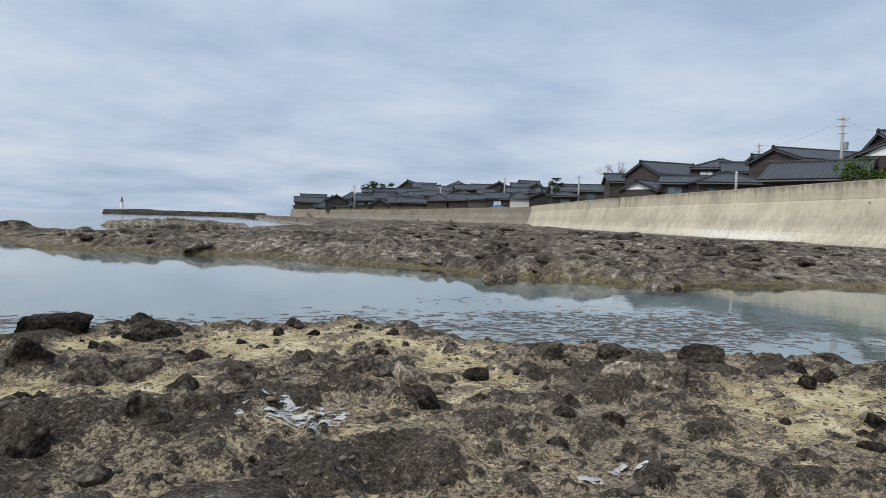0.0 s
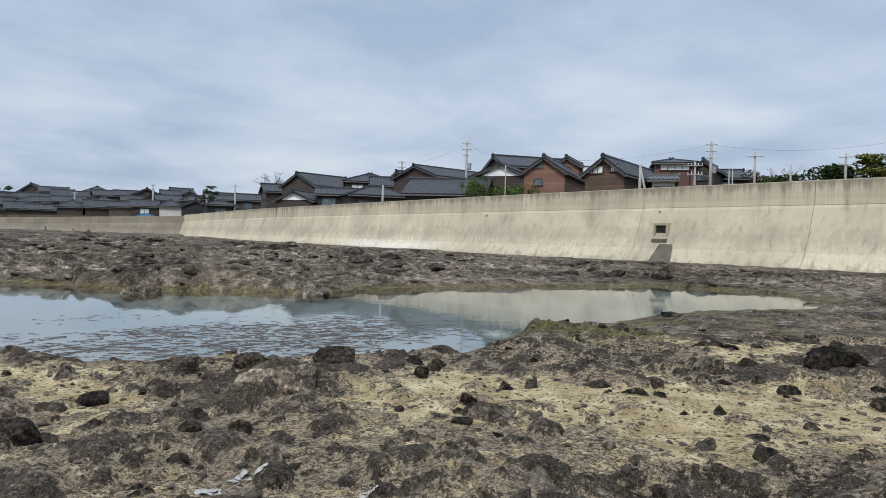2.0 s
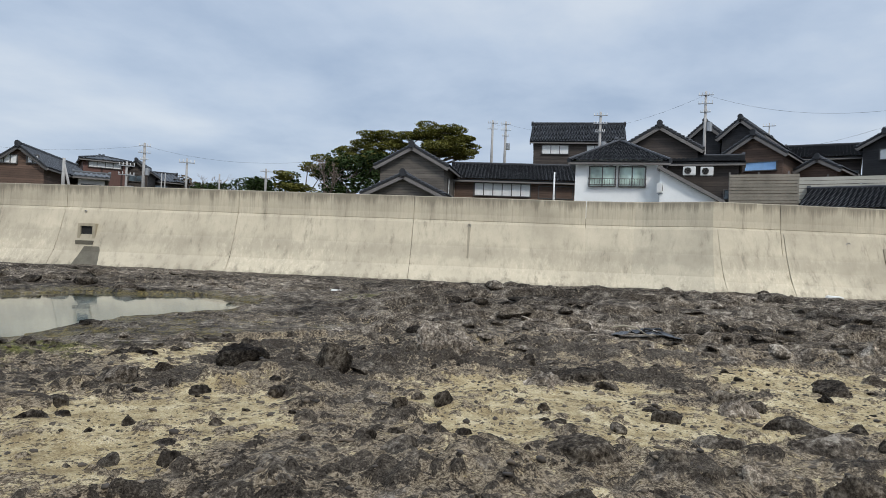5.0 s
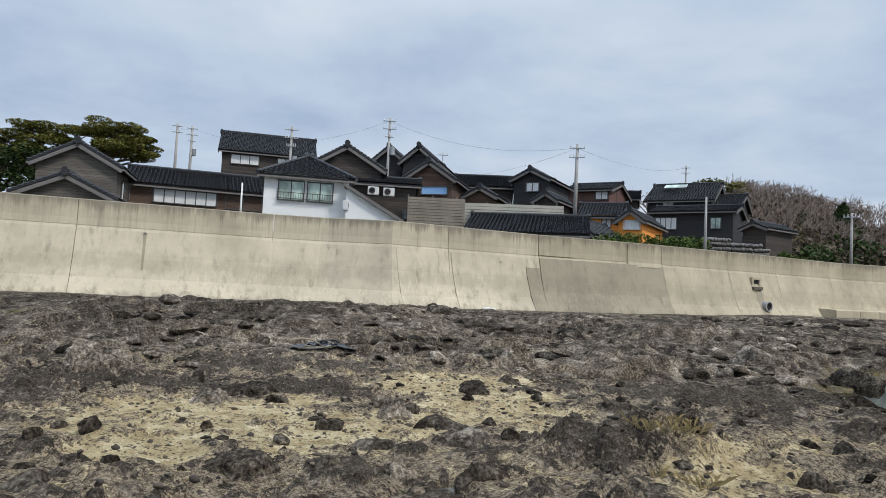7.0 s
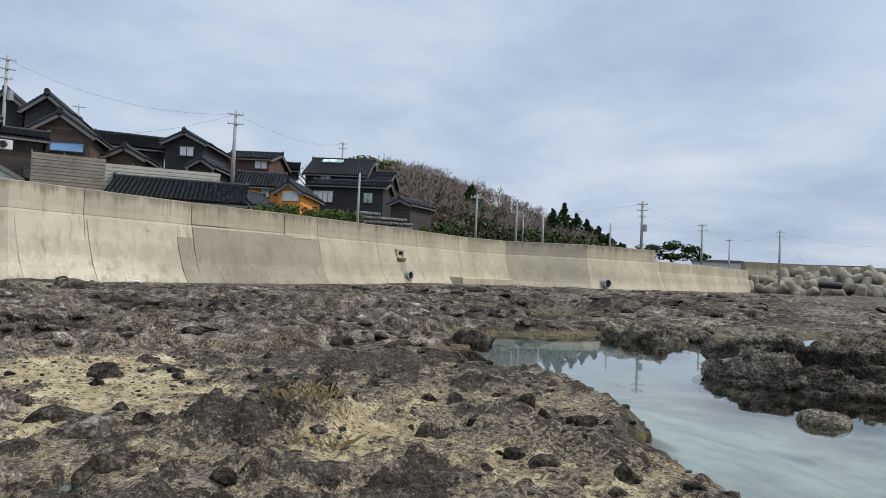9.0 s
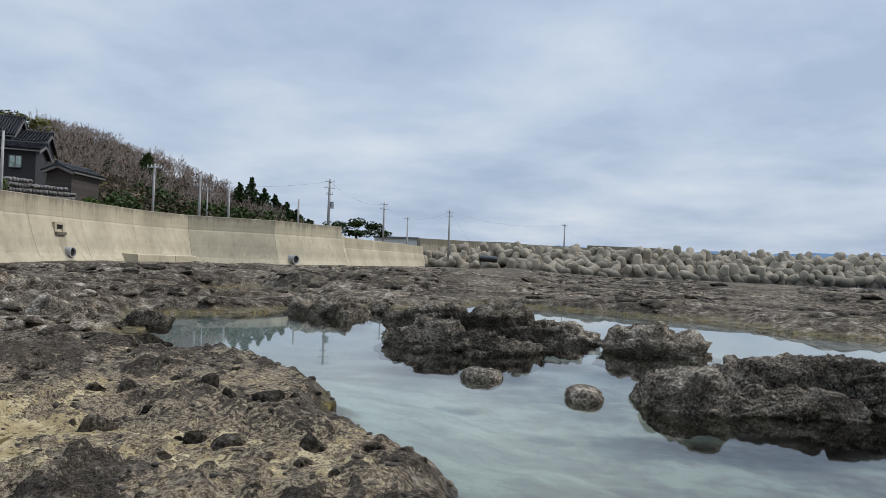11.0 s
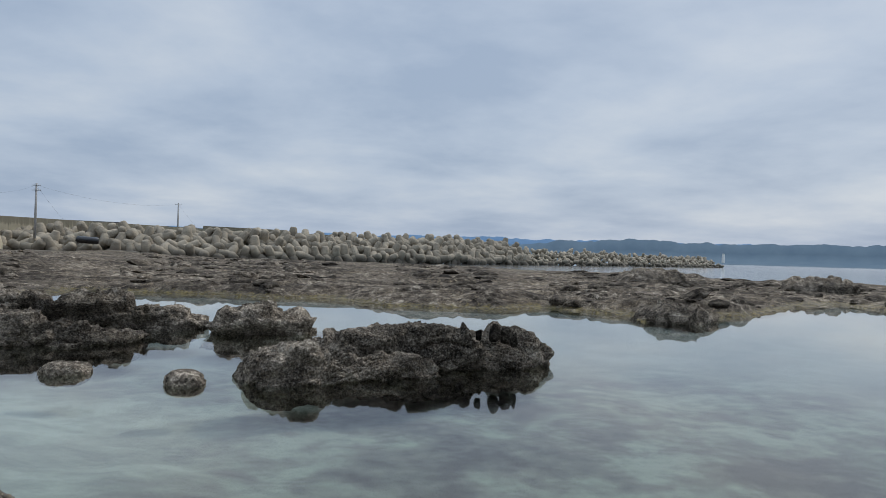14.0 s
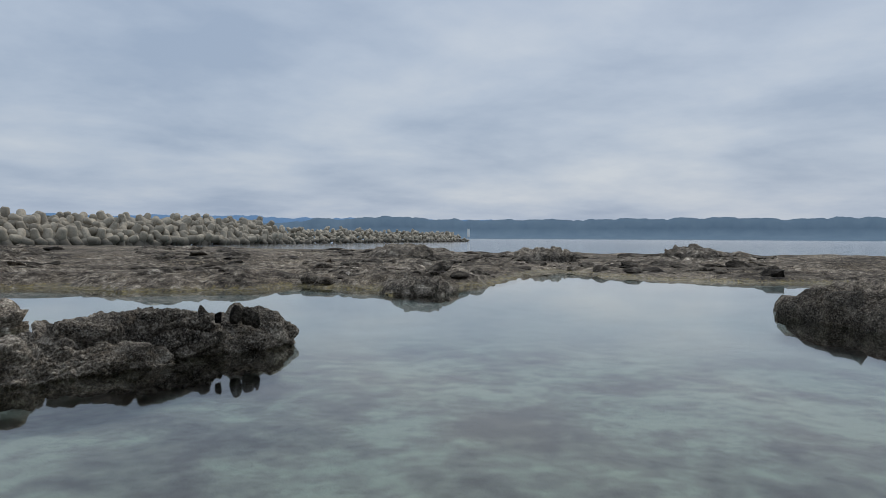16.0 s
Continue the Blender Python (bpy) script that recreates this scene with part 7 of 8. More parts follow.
P = {}
P["a"] = pole(39.3, 84, 13.7, arms=3, r=0.2, drum=True)
P["b"] = pole(33.85, 108, 13.7, arms=2, r=0.2)
P["c"] = pole(42.9, 92, 13.3, arms=2, r=0.2)
pole(42.65, 62, 8.4, r=0.07, label="thin grey post behind the sea wall", name="post")
P["d"] = pole(58.8, 82, 13.2, arms=3, r=0.2, drum=True)
pole(53.6, 50, 7.2, r=0.13, label="pale concrete post behind the sea wall", name="post")
pole(54.3, 50, 6.9, r=0.1, lean=-0.6, label="pale leaning stay post behind the sea wall", name="post")
pole(57.7, 62, 8.7, arms=2, r=0.12, drum=True)
pole(60.2, 60, 7.8, r=0.06, label="thin grey post behind the sea wall", name="post")
pole(60.45, 60, 7.8, r=0.06, label="thin grey post behind the sea wall", name="post")
pole(62.0, 58, 8.9, r=0.11, arms=1)
pole(64.45, 62, 8.3, r=0.1, label="grey concrete post behind the sea wall", name="post")
pole(67.95, 80, 11.2, arms=2)
pole(32.35, 74, 7.2, r=0.16, label="pale concrete post behind the sea wall", name="post")
P["e"] = pole(87.6, 86, 19.4, arms=3, r=0.2, drum=True)
P["f"] = pole(86.5, 86, 19.5, arms=2, r=0.2)
pole(91.95, 41.5, 7.2, r=0.07, label="white painted post behind the sea wall", name="post", material=M_PALE)
pole(95.4, 64, 15.8, arms=3, drum=True)
P["g"] = pole(103.45, 64, 17.4, arms=3, drum=True)
pole(108.0, 80, 17.6, arms=1, r=0.08)
P["h"] = pole(119.3, 56, 13.8, foot=7.6, arms=2, r=0.17, lean=0.0)
pole(129.45, 56, 9.6, r=0.12, label="plain concrete utility pole behind the sea wall")
P["i"] = pole(127.8, 104, 21.0, arms=2)
pole(139.3, 66, 9.5, r=0.12, arms=1)
pole(142.65, 70, 9.3, r=0.14, arms=2)
pole(143.2, 80, 9.1, r=0.1, arms=1)
pole(144.85, 74, 8.8, r=0.14, label="pale concrete lamp post behind the sea wall", name="post")
pole(150.3, 80, 8.3, r=0.14, label="grey concrete post behind the sea wall", name="post")
P["j"] = pole(152.75, 84, 11.3, arms=3, r=0.2, drum=True)
P["k"] = pole(157.3, 106, 10.7, arms=2, r=0.17)
P["l"] = pole(159.3, 130, 10.1, arms=1, r=0.17)
P["m"] = pole(162.8, 122, 11.1, foot=3.0, arms=2, r=0.2)
P["n"] = pole(172.4, 150, 11.0, foot=3.0, r=0.2, arms=1)
pole(20.35, 132, 10.6, r=0.2, arms=1)
pole(14.25, 158, 11.6, r=0.22, arms=2)
pole(8.9, 172, 9.8, r=0.22, arms=1)
pole(18.2, 140, 10.5, r=0.2, arms=2)
pole(1.7, 200, 10.8, r=0.24, arms=2)
pole(24.8, 100, 7.4, r=0.12, arms=1)


def wire(a, b, sag, side=0.0):
    """A hanging cable between two pole heads."""
    a, b = Vector(a), Vector(b)
    pts = []
    for k in range(15):
        t = k / 14
        p = a.lerp(b, t)
        p.z -= 4 * sag * t * (1 - t) + side
        pts.append(p)
    ob = part("cable", tube(bmesh.new(), pts, [0.008] * 15, 4), M_CABLE, None)
    tagged(ob, "thin black overhead cable between poles", "cable", "overhead cables")


for i, (a, b, sag) in enumerate((("b", "a", 0.8), ("a", "c", 0.7), ("c", "d", 1.2), ("e", "f", 0.3), ("e", "g", 2.0), ("h", "i", 1.0), ("j", "k", 1.0), ("k", "l", 0.6), ("l", "m", 0.6), ("m", "n", 1.2))):
    wire(P[a], P[b], sag)
wire(P["d"], bearing(73, 72, 11.6), 1.0)
wire(P["h"], bearing(107, 70, 13.0), 0.8)
wire(P["g"], P["h"], 1.2)
wire(P["m"], bearing(165.5, 128, 3.4), 0.3)
wire(P["n"], bearing(174.6, 150, 4.0), 0.3)
wire(P["j"], bearing(139, 90, 11.0), 1.0)


# ---- yards behind the wall ----
def air_conditioner(m, label="white outdoor air-conditioning unit on a house wall"):
    ob = thing("air_conditioner", m, label, "air conditioner", "outdoor units")
    bm = box(bmesh.new(), -0.42, 0.42, -0.32, 0.0, -0.3, 0.3)
    bmesh.ops.bevel(bm, geom=bm.edges[:], offset=0.03, segments=2, affect="EDGES")
    part("casing", bm, M_PALE, ob)
    bm = bmesh.new()
    for r in (0.23, 0.16, 0.09):
        n = 18
        pts = [(-0.1 + r * math.cos(2 * math.pi * k / n), -0.335, r * math.sin(2 * math.pi * k / n)) for k in range(n + 1)]
        tube(bm, pts, [0.012] * len(pts), 5, cap=False)
    part("fan_grille", bm, M_FRAME, ob)
    # dark disc on the casing, painted as shade behind the grille
    bm = bmesh.new()
    bm.faces.new([bm.verts.new((-0.1 + 0.21 * math.cos(2 * math.pi * k / 18), -0.325, 0.21 * math.sin(2 * math.pi * k / 18))) for k in range(18)])
    part("fan_opening", bm, M_HOLE_SHADE, ob)
    for x in (-0.3, 0.3):
        part("bracket", box(bmesh.new(), x - 0.02, x + 0.02, -0.34, 0.0, -0.35, -0.3), M_STEEL, ob)


def at_bearing(az, d, z):
    p = bearing(az, d, z)
    return pose(p.x, p.y, p.z, 0, 0, -az)


air_conditioner(at_bearing(102.45, 50.75, 8.55))
air_conditioner(at_bearing(103.75, 50.75, 8.52))
air_conditioner(at_bearing(100.15, 42.9, 6.45) @ pose(0, 0, 0, 0, 0, 80))


def slat_fence(a, b, z0, z1, pitch, material, label):
    a, b = Vector(a), Vector(b)
    d = b - a
    L = d.length
    m = pose(a.x, a.y, 0, 0, 0, math.degrees(math.atan2(d.y, d.x)))
    f = thing("fence", m, label, "fence", "fences behind the wall")
    n = max(2, int((z1 - z0) / pitch))
    rnd = random.Random(int(L * 100))
    for k in range(n):
        z = z0 + k * pitch
        part("slat", box(bmesh.new(), 0, L, -0.03 - 0.02 * (k % 2), 0.03, z, z + pitch * 0.88), material, f)
    for k in range(int(L / 1.8) + 1):
        x = min(L, k * 1.8)
        part("post", box(bmesh.new(), x - 0.05, x + 0.05, 0.03, 0.13, z0 - 2.5, z1), M_TRIM, f)


slat_fence(bearing(105.4, 50.6), bearing(110.2, 50.6), 5.0, 8.45, 0.22, mat_plain("faded_tin_fence", (0.21, 0.185, 0.145), 0.8, 0.3, 1.0), "faded brown board fence behind the sea wall")
slat_fence(bearing(110.1, 53.5), bearing(118.4, 53.5), 6.6, 8.55, 0.26, mat_plain("pale_fence", (0.40, 0.38, 0.32), 0.8, 0.15, 1.0), "pale slatted fence above a tiled roof")


def lean_to():
    """The white annex of the white house, with its sloping roof."""
    p, q = bearing(100.3, 42.6), bearing(104.6, 42.6)
    d = q - p
    m = pose(p.x, p.y, 4.0, 0, 0, math.degrees(math.atan2(d.y, d.x)))
    ob = thing("annex", m, "white annex with a sloping dark roof", "annex")
    L = d.length
    bm = bmesh.new()
    v = [bm.verts.new(c) for c in ((0, 0, 0), (L, 0, 0), (L, 0, 1.7), (0, 0, 3.5), (0, 4, 0), (L, 4, 0), (L, 4, 1.7), (0, 4, 3.5))]
    for f in ((0, 1, 2, 3), (5, 4, 7, 6), (0, 3, 7, 4), (1, 5, 6, 2)):
        bm.faces.new([v[i] for i in f])
    part("wall", bm, M_WHITE, ob)
    bm = bmesh.new()
    ang = math.atan2(1.8, L)
    mm = Matrix.Translation((-0.1, -0.3, 3.56)) @ Matrix.Rotation(ang, 4, "Y")
    box(bm, -0.1, math.hypot(L, 1.8) + 0.5, 0, 4.5, 0, 0.2, mm)
    part("roof", bm, M_TRIM, ob)


lean_to()


def solar_panel(m):
    ob = thing("solar_panel", m, "pale solar water panel on a dark roof", "solar panel")
    part("panel", box(bmesh.new(), -1.3, 1.3, -0.06, 0.0, -0.55, 0.55), M_PALE, ob)
    for x in (-0.65, 0.65):
        part("glazing", box(bmesh.new(), x - 0.6, x + 0.6, -0.08, -0.062, -0.48, 0.48), M_PANE, ob)


_sp = bearing(127.1, 87.4, 15.35)
solar_panel(pose(_sp.x, _sp.y, _sp.z, -63, 0, 219.9))


def leaf_cloud(bm_data, centre, radii, n, size, rnd, flat=0.3, shell=0.55):
    """Adds small leaf quads filling an ellipsoid, thicker towards its skin."""
    V, F = bm_data
    c, r = np.array(centre), np.array(radii)
    u = rnd.normal(size=(n, 3))
    u /= np.linalg.norm(u, axis=1, keepdims=True)
    rad = shell + (1 - shell) * rnd.random((n, 1)) ** 0.5
    p = c + u * r * rad
    a = rnd.normal(size=(n, 3))
    a[:, 2] *= flat
    a /= np.linalg.norm(a, axis=1, keepdims=True)
    b = rnd.normal(size=(n, 3))
    b[:, 2] *= flat
    b -= a * (a * b).sum(1, keepdims=True)
    b /= np.linalg.norm(b, axis=1, keepdims=True) + 1e-9
    s = size * rnd.uniform(0.6, 1.4, (n, 1))
    k = len(V)
    quad = np.stack([p - a * s, p + b * s * 0.5, p + a * s, p - b * s * 0.5], 1).reshape(-1, 3)
    V.extend(quad.tolist())
    F.extend([(k + 4 * i, k + 4 * i + 1, k + 4 * i + 2, k + 4 * i + 3) for i in range(n)])


def mesh_part(name, data, material, parent):
    me = bpy.data.meshes.new(name)
    me.from_pydata(data[0], [], data[1])
    me.materials.append(material)
    ob = new(name, me)
    ob.parent = parent
    return ob


def leafy_tree(az, d, foot, clumps, label, material, seed, leaf=0.22, count=420, trunk=0.3, name="tree"):
    """Trunk and limbs up to clumps of leaves; clumps are (sideways, depth, height above the sea, half width, half height)."""
    p = bearing(az, d)
    ob = thing(name, pose(p.x, p.y, foot, 0, 0, -az), label, "tree", "trees behind the wall")
    rnd = np.random.default_rng(seed)
    bm = bmesh.new()
    top = max(c[2] for c in clumps) - foot
    fork = top * 0.42
    tube(bm, [(0, 0, -0.5), (0.15, 0.1, fork * 0.6), (0.0, 0, fork)], [trunk, trunk * 0.8, trunk * 0.7], 8)
    for x, y, z, w, h in clumps:
        zz = z - foot
        tube(bm, [(0, 0, fork * 0.9), (x * 0.45, y * 0.45, fork + (zz - fork) * 0.35), (x * 0.9, y * 0.9, zz - h * 0.6), (x, y, zz)], [trunk * 0.5, trunk * 0.34, trunk * 0.2, 0.03], 6)
        for _ in range(4):
            tube(bm, [(x * 0.8, y * 0.8, zz - h * 0.9), (x + rnd.normal() * w * 0.45, y + rnd.normal() * w * 0.4, zz)], [trunk * 0.16, 0.02], 4)
    part("trunk", bm, M_BARK, ob)
    data = ([], [])
    for x, y, z, w, h in clumps:
        n = int(count * w * h / 2.2)
        for _ in range(7):
            ox, oy = rnd.normal() * w * 0.42, rnd.normal() * w * 0.4
            leaf_cloud(data, (x + ox, y + oy, z - foot + rnd.normal() * h * 0.25), (w * 0.55, w * 0.55, h * (0.26 if name == "pine_tree" else 0.5)), n // 7 + 8, leaf, rnd)
    mesh_part("crown", data, material, ob)
    return ob


def bare_limbs(bm, p, d, length, radius, depth, rnd, spread=0.55):
    q = p + d * length
    tube(bm, [p, p.lerp(q, 0.5) + Vector((rnd.gauss(0, 0.04), rnd.gauss(0, 0.04), 0)) * length, q], [radius, radius * 0.85, radius * 0.65], 5 if depth > 3 else 3, cap=False)
    if depth == 0:
        return
    for _ in range(rnd.choice((2, 3, 3)) if depth > 1 else 3):
        e = (d + Vector((rnd.gauss(0, spread), rnd.gauss(0, spread), rnd.gauss(0.08, spread * 0.6)))).normalized()
        bare_limbs(bm, q, e, length * rnd.uniform(0.62, 0.85), radius * 0.6, depth - 1, rnd, spread)


def bare_tree(az, d, foot, height, seed, label="leafless winter tree with fine branches", depth=5, spread=0.5):
    p = bearing(az, d)
    ob = thing("bare_tree", pose(p.x, p.y, foot, 0, 0, -az), label, "tree", "trees behind the wall")
    rnd = random.Random(seed)
    bm = bmesh.new()
    bare_limbs(bm, Vector((0, 0, -0.3)), Vector((0, 0, 1)), height * 0.27, height * 0.028, depth, rnd, spread)
    part("trunk", bm, M_TWIG, ob)
    return ob


# the spreading pine beside the barn
leafy_tree(78.6, 80, 6.5, [(-6.2, 0, 12.8, 2.4, 1.8), (-4.6, 1, 14.6, 2.6, 1.8), (-2.6, 0, 15.7, 2.6, 1.2), (-0.2, 1, 15.2, 2.6, 1.2), (1.8, 0, 16.1, 2.8, 1.2), (3.9, 1, 16.6, 2.5, 1.4), (5.6, 0, 16.9, 2.4, 1.4),
                           (7.4, 0, 15.8, 2.2, 1.4), (8.4, 1, 14.6, 1.8, 1.2), (5.0, -1, 14.9, 2.6, 1.4), (2.2, -1, 14.2, 2.9, 1.4), (-1.4, -1, 13.7, 2.6, 1.4), (-4.0, -1, 12.7, 2.4, 1.4), (-7.2, 0, 11.6, 1.7, 1.1), (3.8, 0, 14.2, 2.8, 1.5), (0.4, 0, 13.2, 3.0, 1.6), (6.6, 0, 14.4, 2.2, 1.3), (-3.2, 0, 12.0, 2.6, 1.5)],
           "large spreading dark-green pine above the barn", M_PINE, 3, 0.115, 3000, 0.5, "pine_tree")
leafy_tree(75.0, 72, 5.5, [(-2.0, 0, 10.5, 2.0, 1.6), (0.4, 0, 11.4, 2.2, 1.5), (1.8, -1, 9.6, 2.4, 1.8), (-1.6, -1, 8.6, 2.4, 1.6), (2.6, 0, 12.2, 1.6, 1.0)], "dense evergreen shrub below the pine", M_EVERGREEN, 5, 0.18, 800, 0.3)
leafy_tree(71.0, 84, 5.5, [(-1.8, 0, 11.0, 2.0, 1.0), (0.4, 0, 12.2, 1.8, 0.8), (2.0, 0, 11.6, 1.8, 1.0), (-0.4, -1, 9.4, 2.4, 1.6)], "dark-green pine behind the sea wall", M_PINE, 7, 0.18, 900, 0.22, "pine_tree")
leafy_tree(68.6, 88, 5.5, [(-2.0, 0, 9.9, 2.4, 1.5), (1.6, 0, 10.6, 2.2, 1.5), (0, -1, 8.4, 3.0, 1.6)], "dark evergreen tree behind the sea wall", M_EVERGREEN, 9, 0.2, 700, 0.25)
leafy_tree(65.6, 96, 5.5, [(-2.4, 0, 10.0, 2.6, 1.5), (1.2, 0, 10.6, 2.6, 1.4), (3.6, 0, 9.6, 2.4, 1.5)], "dark evergreen tree behind the sea wall", M_EVERGREEN, 10, 0.22, 600, 0.25)
leafy_tree(62.6, 100, 5.0, [(-2.2, 0, 10.4, 2.4, 1.5), (1.4, 0, 9.8, 2.6, 1.6)], "olive-brown evergreen thicket behind the sea wall", M_SCRUB, 11, 0.22, 600, 0.25)
for _i, (_az, _d, _f, _h) in enumerate(((62.9, 96, 6.5, 6.6), (64.3, 97, 6.5, 6.8), (72.7, 70, 6.0, 6.8), (73.0, 70, 6.0, 5.6), (23.3, 128, 7.0, 7.4), (22.7, 129, 7.0, 6.6), (123.5, 100, 11.0, 6.8), (125.2, 102, 11.4, 7.8), (127.0, 101, 11.6, 7.2))):
    bare_tree(_az, _d, _f, _h, 40 + _i)
leafy_tree(18.5, 138, 7.5, [(0, 0, 10.3, 1.0, 0.7), (-0.8, 0, 9.4, 1.1, 0.7), (0.9, 0, 9.2, 1.0, 0.7), (0.1, 0, 8.2, 1.3, 0.8)], "small dark clipped pine among the houses", M_EVERGREEN, 13, 0.2, 330, 0.15, "pine_tree")
leafy_tree(3.2, 214, 6.0, [(-1.8, 0, 11.3, 1.8, 1.3), (0.8, 0, 12.0, 1.6, 1.1), (3.0, 0, 11.4, 1.4, 0.9), (5.6, 0, 11.9, 1.4, 0.8)], "dark trees among the far houses", M_EVERGREEN, 14, 0.3, 160, 0.2)
leafy_tree(130.2, 106, 13.0, [(-2.4, 0, 18.6, 1.4, 0.9), (-0.4, 0, 18.9, 1.7, 1.0), (1.6, 0, 18.2, 1.6, 0.9), (2.8, 0, 17.2, 1.2, 0.8)], "green evergreen tree behind the dark house", M_PINE, 16, 0.25, 280, 0.2)


def hedge(points, label):
    ob = thing("hedge", Matrix.Identity(4), label, "hedge")
    rnd = np.random.default_rng(50)
    data = ([], [])
    for az, d, z, w in points:
        p = bearing(az, d, z)
        for _ in range(5):
            leaf_cloud(data, (p.x + rnd.normal() * w * 0.5, p.y + rnd.normal() * w * 0.5, z - 1.35 + rnd.normal() * 0.2), (w * 0.8, w * 0.8, 0.8), 170, 0.12, rnd, 0.8)
    mesh_part("leaves", data, M_HEDGE, ob)


hedge([(120.9, 55, 6.3, 0.8), (121.8, 56, 6.9, 1.0), (122.8, 57, 7.2, 1.1), (123.8, 58, 7.2, 1.1), (124.8, 58, 7.1, 1.1), (125.8, 58, 7.1, 1.1), (126.8, 59, 7.2, 1.1), (127.8, 59, 7.3, 1.1), (128.7, 59, 7.4, 0.9), (135.2, 64, 6.5, 0.7), (136.0, 64, 6.3, 0.8)], "dense green hedge below the orange house")
hedge([(40.0, 70, 8.3, 1.3), (41.3, 70, 7.7, 1.3), (42.6, 71, 7.6, 1.2), (44.0, 71, 7.7, 1.2), (45.0, 71, 7.6, 1.0)], "yellow-green shrubs beside a tiled roof")


def terrace():
    """The rubble wall that carries the dark house's yard."""
    ob = thing("stone_terrace", Matrix.Identity(4), "rounded rubble stone terrace wall below a house", "stone wall", kind="structure")
    rnd = random.Random(8)
    stone = [rock_mesh(300 + i, 8, 2, 0.1) for i in range(3)]
    for me in stone:
        me.materials.append(M_TRIM)
    a, b = bearing(129.2, 68), bearing(134.0, 70)
    n = 24
    for row in range(5):
        for k in range(n):
            t = (k + 0.5 * (row % 2) + rnd.uniform(-0.1, 0.1)) / n
            p = a.lerp(b, t)
            z = 6.1 + row * 0.42
            if z > 7.75 - 0.9 * t:
                continue
            s = new("stone", rnd.choice(stone))
            s.parent = ob
            s.matrix_world = Matrix.LocRotScale((p.x, p.y, z), Euler((rnd.uniform(0, 6), rnd.uniform(0, 6), rnd.uniform(0, 6))), Vector((0.42, 0.42, 0.26)))
    bm = bmesh.new()
    q = Vector((math.sin(radians(131.6)), math.cos(radians(131.6)), 0)) * 0.25
    v = [bm.verts.new(c) for c in (a + q + Vector((0, 0, 4.0)), b + q + Vector((0, 0, 4.0)), b + q + Vector((0, 0, 6.6)), a + q + Vector((0, 0, 7.6)))]
    w = [bm.verts.new(x.co + q * 8) for x in v]
    bm.faces.new(v)
    for i in range(4):
        bm.faces.new((v[i], v[(i + 1) % 4], w[(i + 1) % 4], w[i]))
    part("earth_fill", bm, M_WALL_OLD, ob)


terrace()


# ---- woods on the knoll ----
def woods():
    rnd = random.Random(12)
    protos = []
    for s in range(4):
        bm = bmesh.new()
        bare_limbs(bm, Vector((0, 0, -0.5)), Vector((0, 0, 1)), 1.7, 0.13, 4, random.Random(60 + s), 0.42)
        me = bpy.data.meshes.new("p")
        bm.to_mesh(me)
        bm.free()
        V = np.array([v.co[:] for v in me.vertices])
        F = [tuple(p.vertices) for p in me.polygons]
        bpy.data.meshes.remove(me)
        protos.append((V, F))
    V, F, k = [], [], 0
    spots = []
    while len(spots) < 380:
        az, d = rnd.uniform(129, 149.5), rnd.uniform(92, 132)
        spots.append((az, d))
    xy = np.array([bearing(a, d)[:2] for a, d in spots])
    zs = ground_zs(xy[:, 0], xy[:, 1])
    for (x, y), z in zip(xy, zs):
        v, f = protos[rnd.randrange(4)]
        a, s = rnd.uniform(0, 6.28), rnd.uniform(0.65, 0.95)
        c, q = math.cos(a), math.sin(a)
        V.append(np.stack([x + s * (v[:, 0] * c - v[:, 1] * q), y + s * (v[:, 0] * q + v[:, 1] * c), z + s * v[:, 2]], 1))
        F += [tuple(i + k for i in g) for g in f]
        k += len(v)
    me = bpy.data.meshes.new("bare_woods")
    me.from_pydata(np.concatenate(V).tolist(), [], F)
    me.materials.append(M_TWIG)
    tagged(new("bare_woods", me), "leafless brown winter woods on the knoll", "woods", kind="stuff")
    # undergrowth between and below the bare trees
    nr = np.random.default_rng(6)
    data = ([], [])
    spots = np.array([bearing(nr.uniform(131, 151), nr.uniform(82, 128))[:2] for _ in range(190)])
    zs = ground_zs(spots[:, 0], spots[:, 1])
    for (x, y), z in zip(spots, zs):
        leaf_cloud(data, (x, y, z + 0.9), (2.2, 2.2, 1.5), 90, 0.3, nr, 0.9)
    mesh_part("winter_scrub", data, M_SCRUB, None)
    tagged(bpy.data.objects["winter_scrub"], "brown winter scrub under the bare trees", "scrub", kind="stuff")
    data = ([], [])
    spots = np.array([bearing(nr.uniform(136, 151), nr.uniform(78, 104))[:2] for _ in range(34)])
    zs = ground_zs(spots[:, 0], spots[:, 1])
    for (x, y), z in zip(spots, zs):
        leaf_cloud(data, (x, y, z + 1.1), (2.0, 2.0, 1.6), 130, 0.26, nr, 0.9)
    mesh_part("evergreen_scrub", data, M_EVERGREEN, None)
    tagged(bpy.data.objects["evergreen_scrub"], "dark evergreen bushes on the slope", "bushes", kind="stuff")


woods()


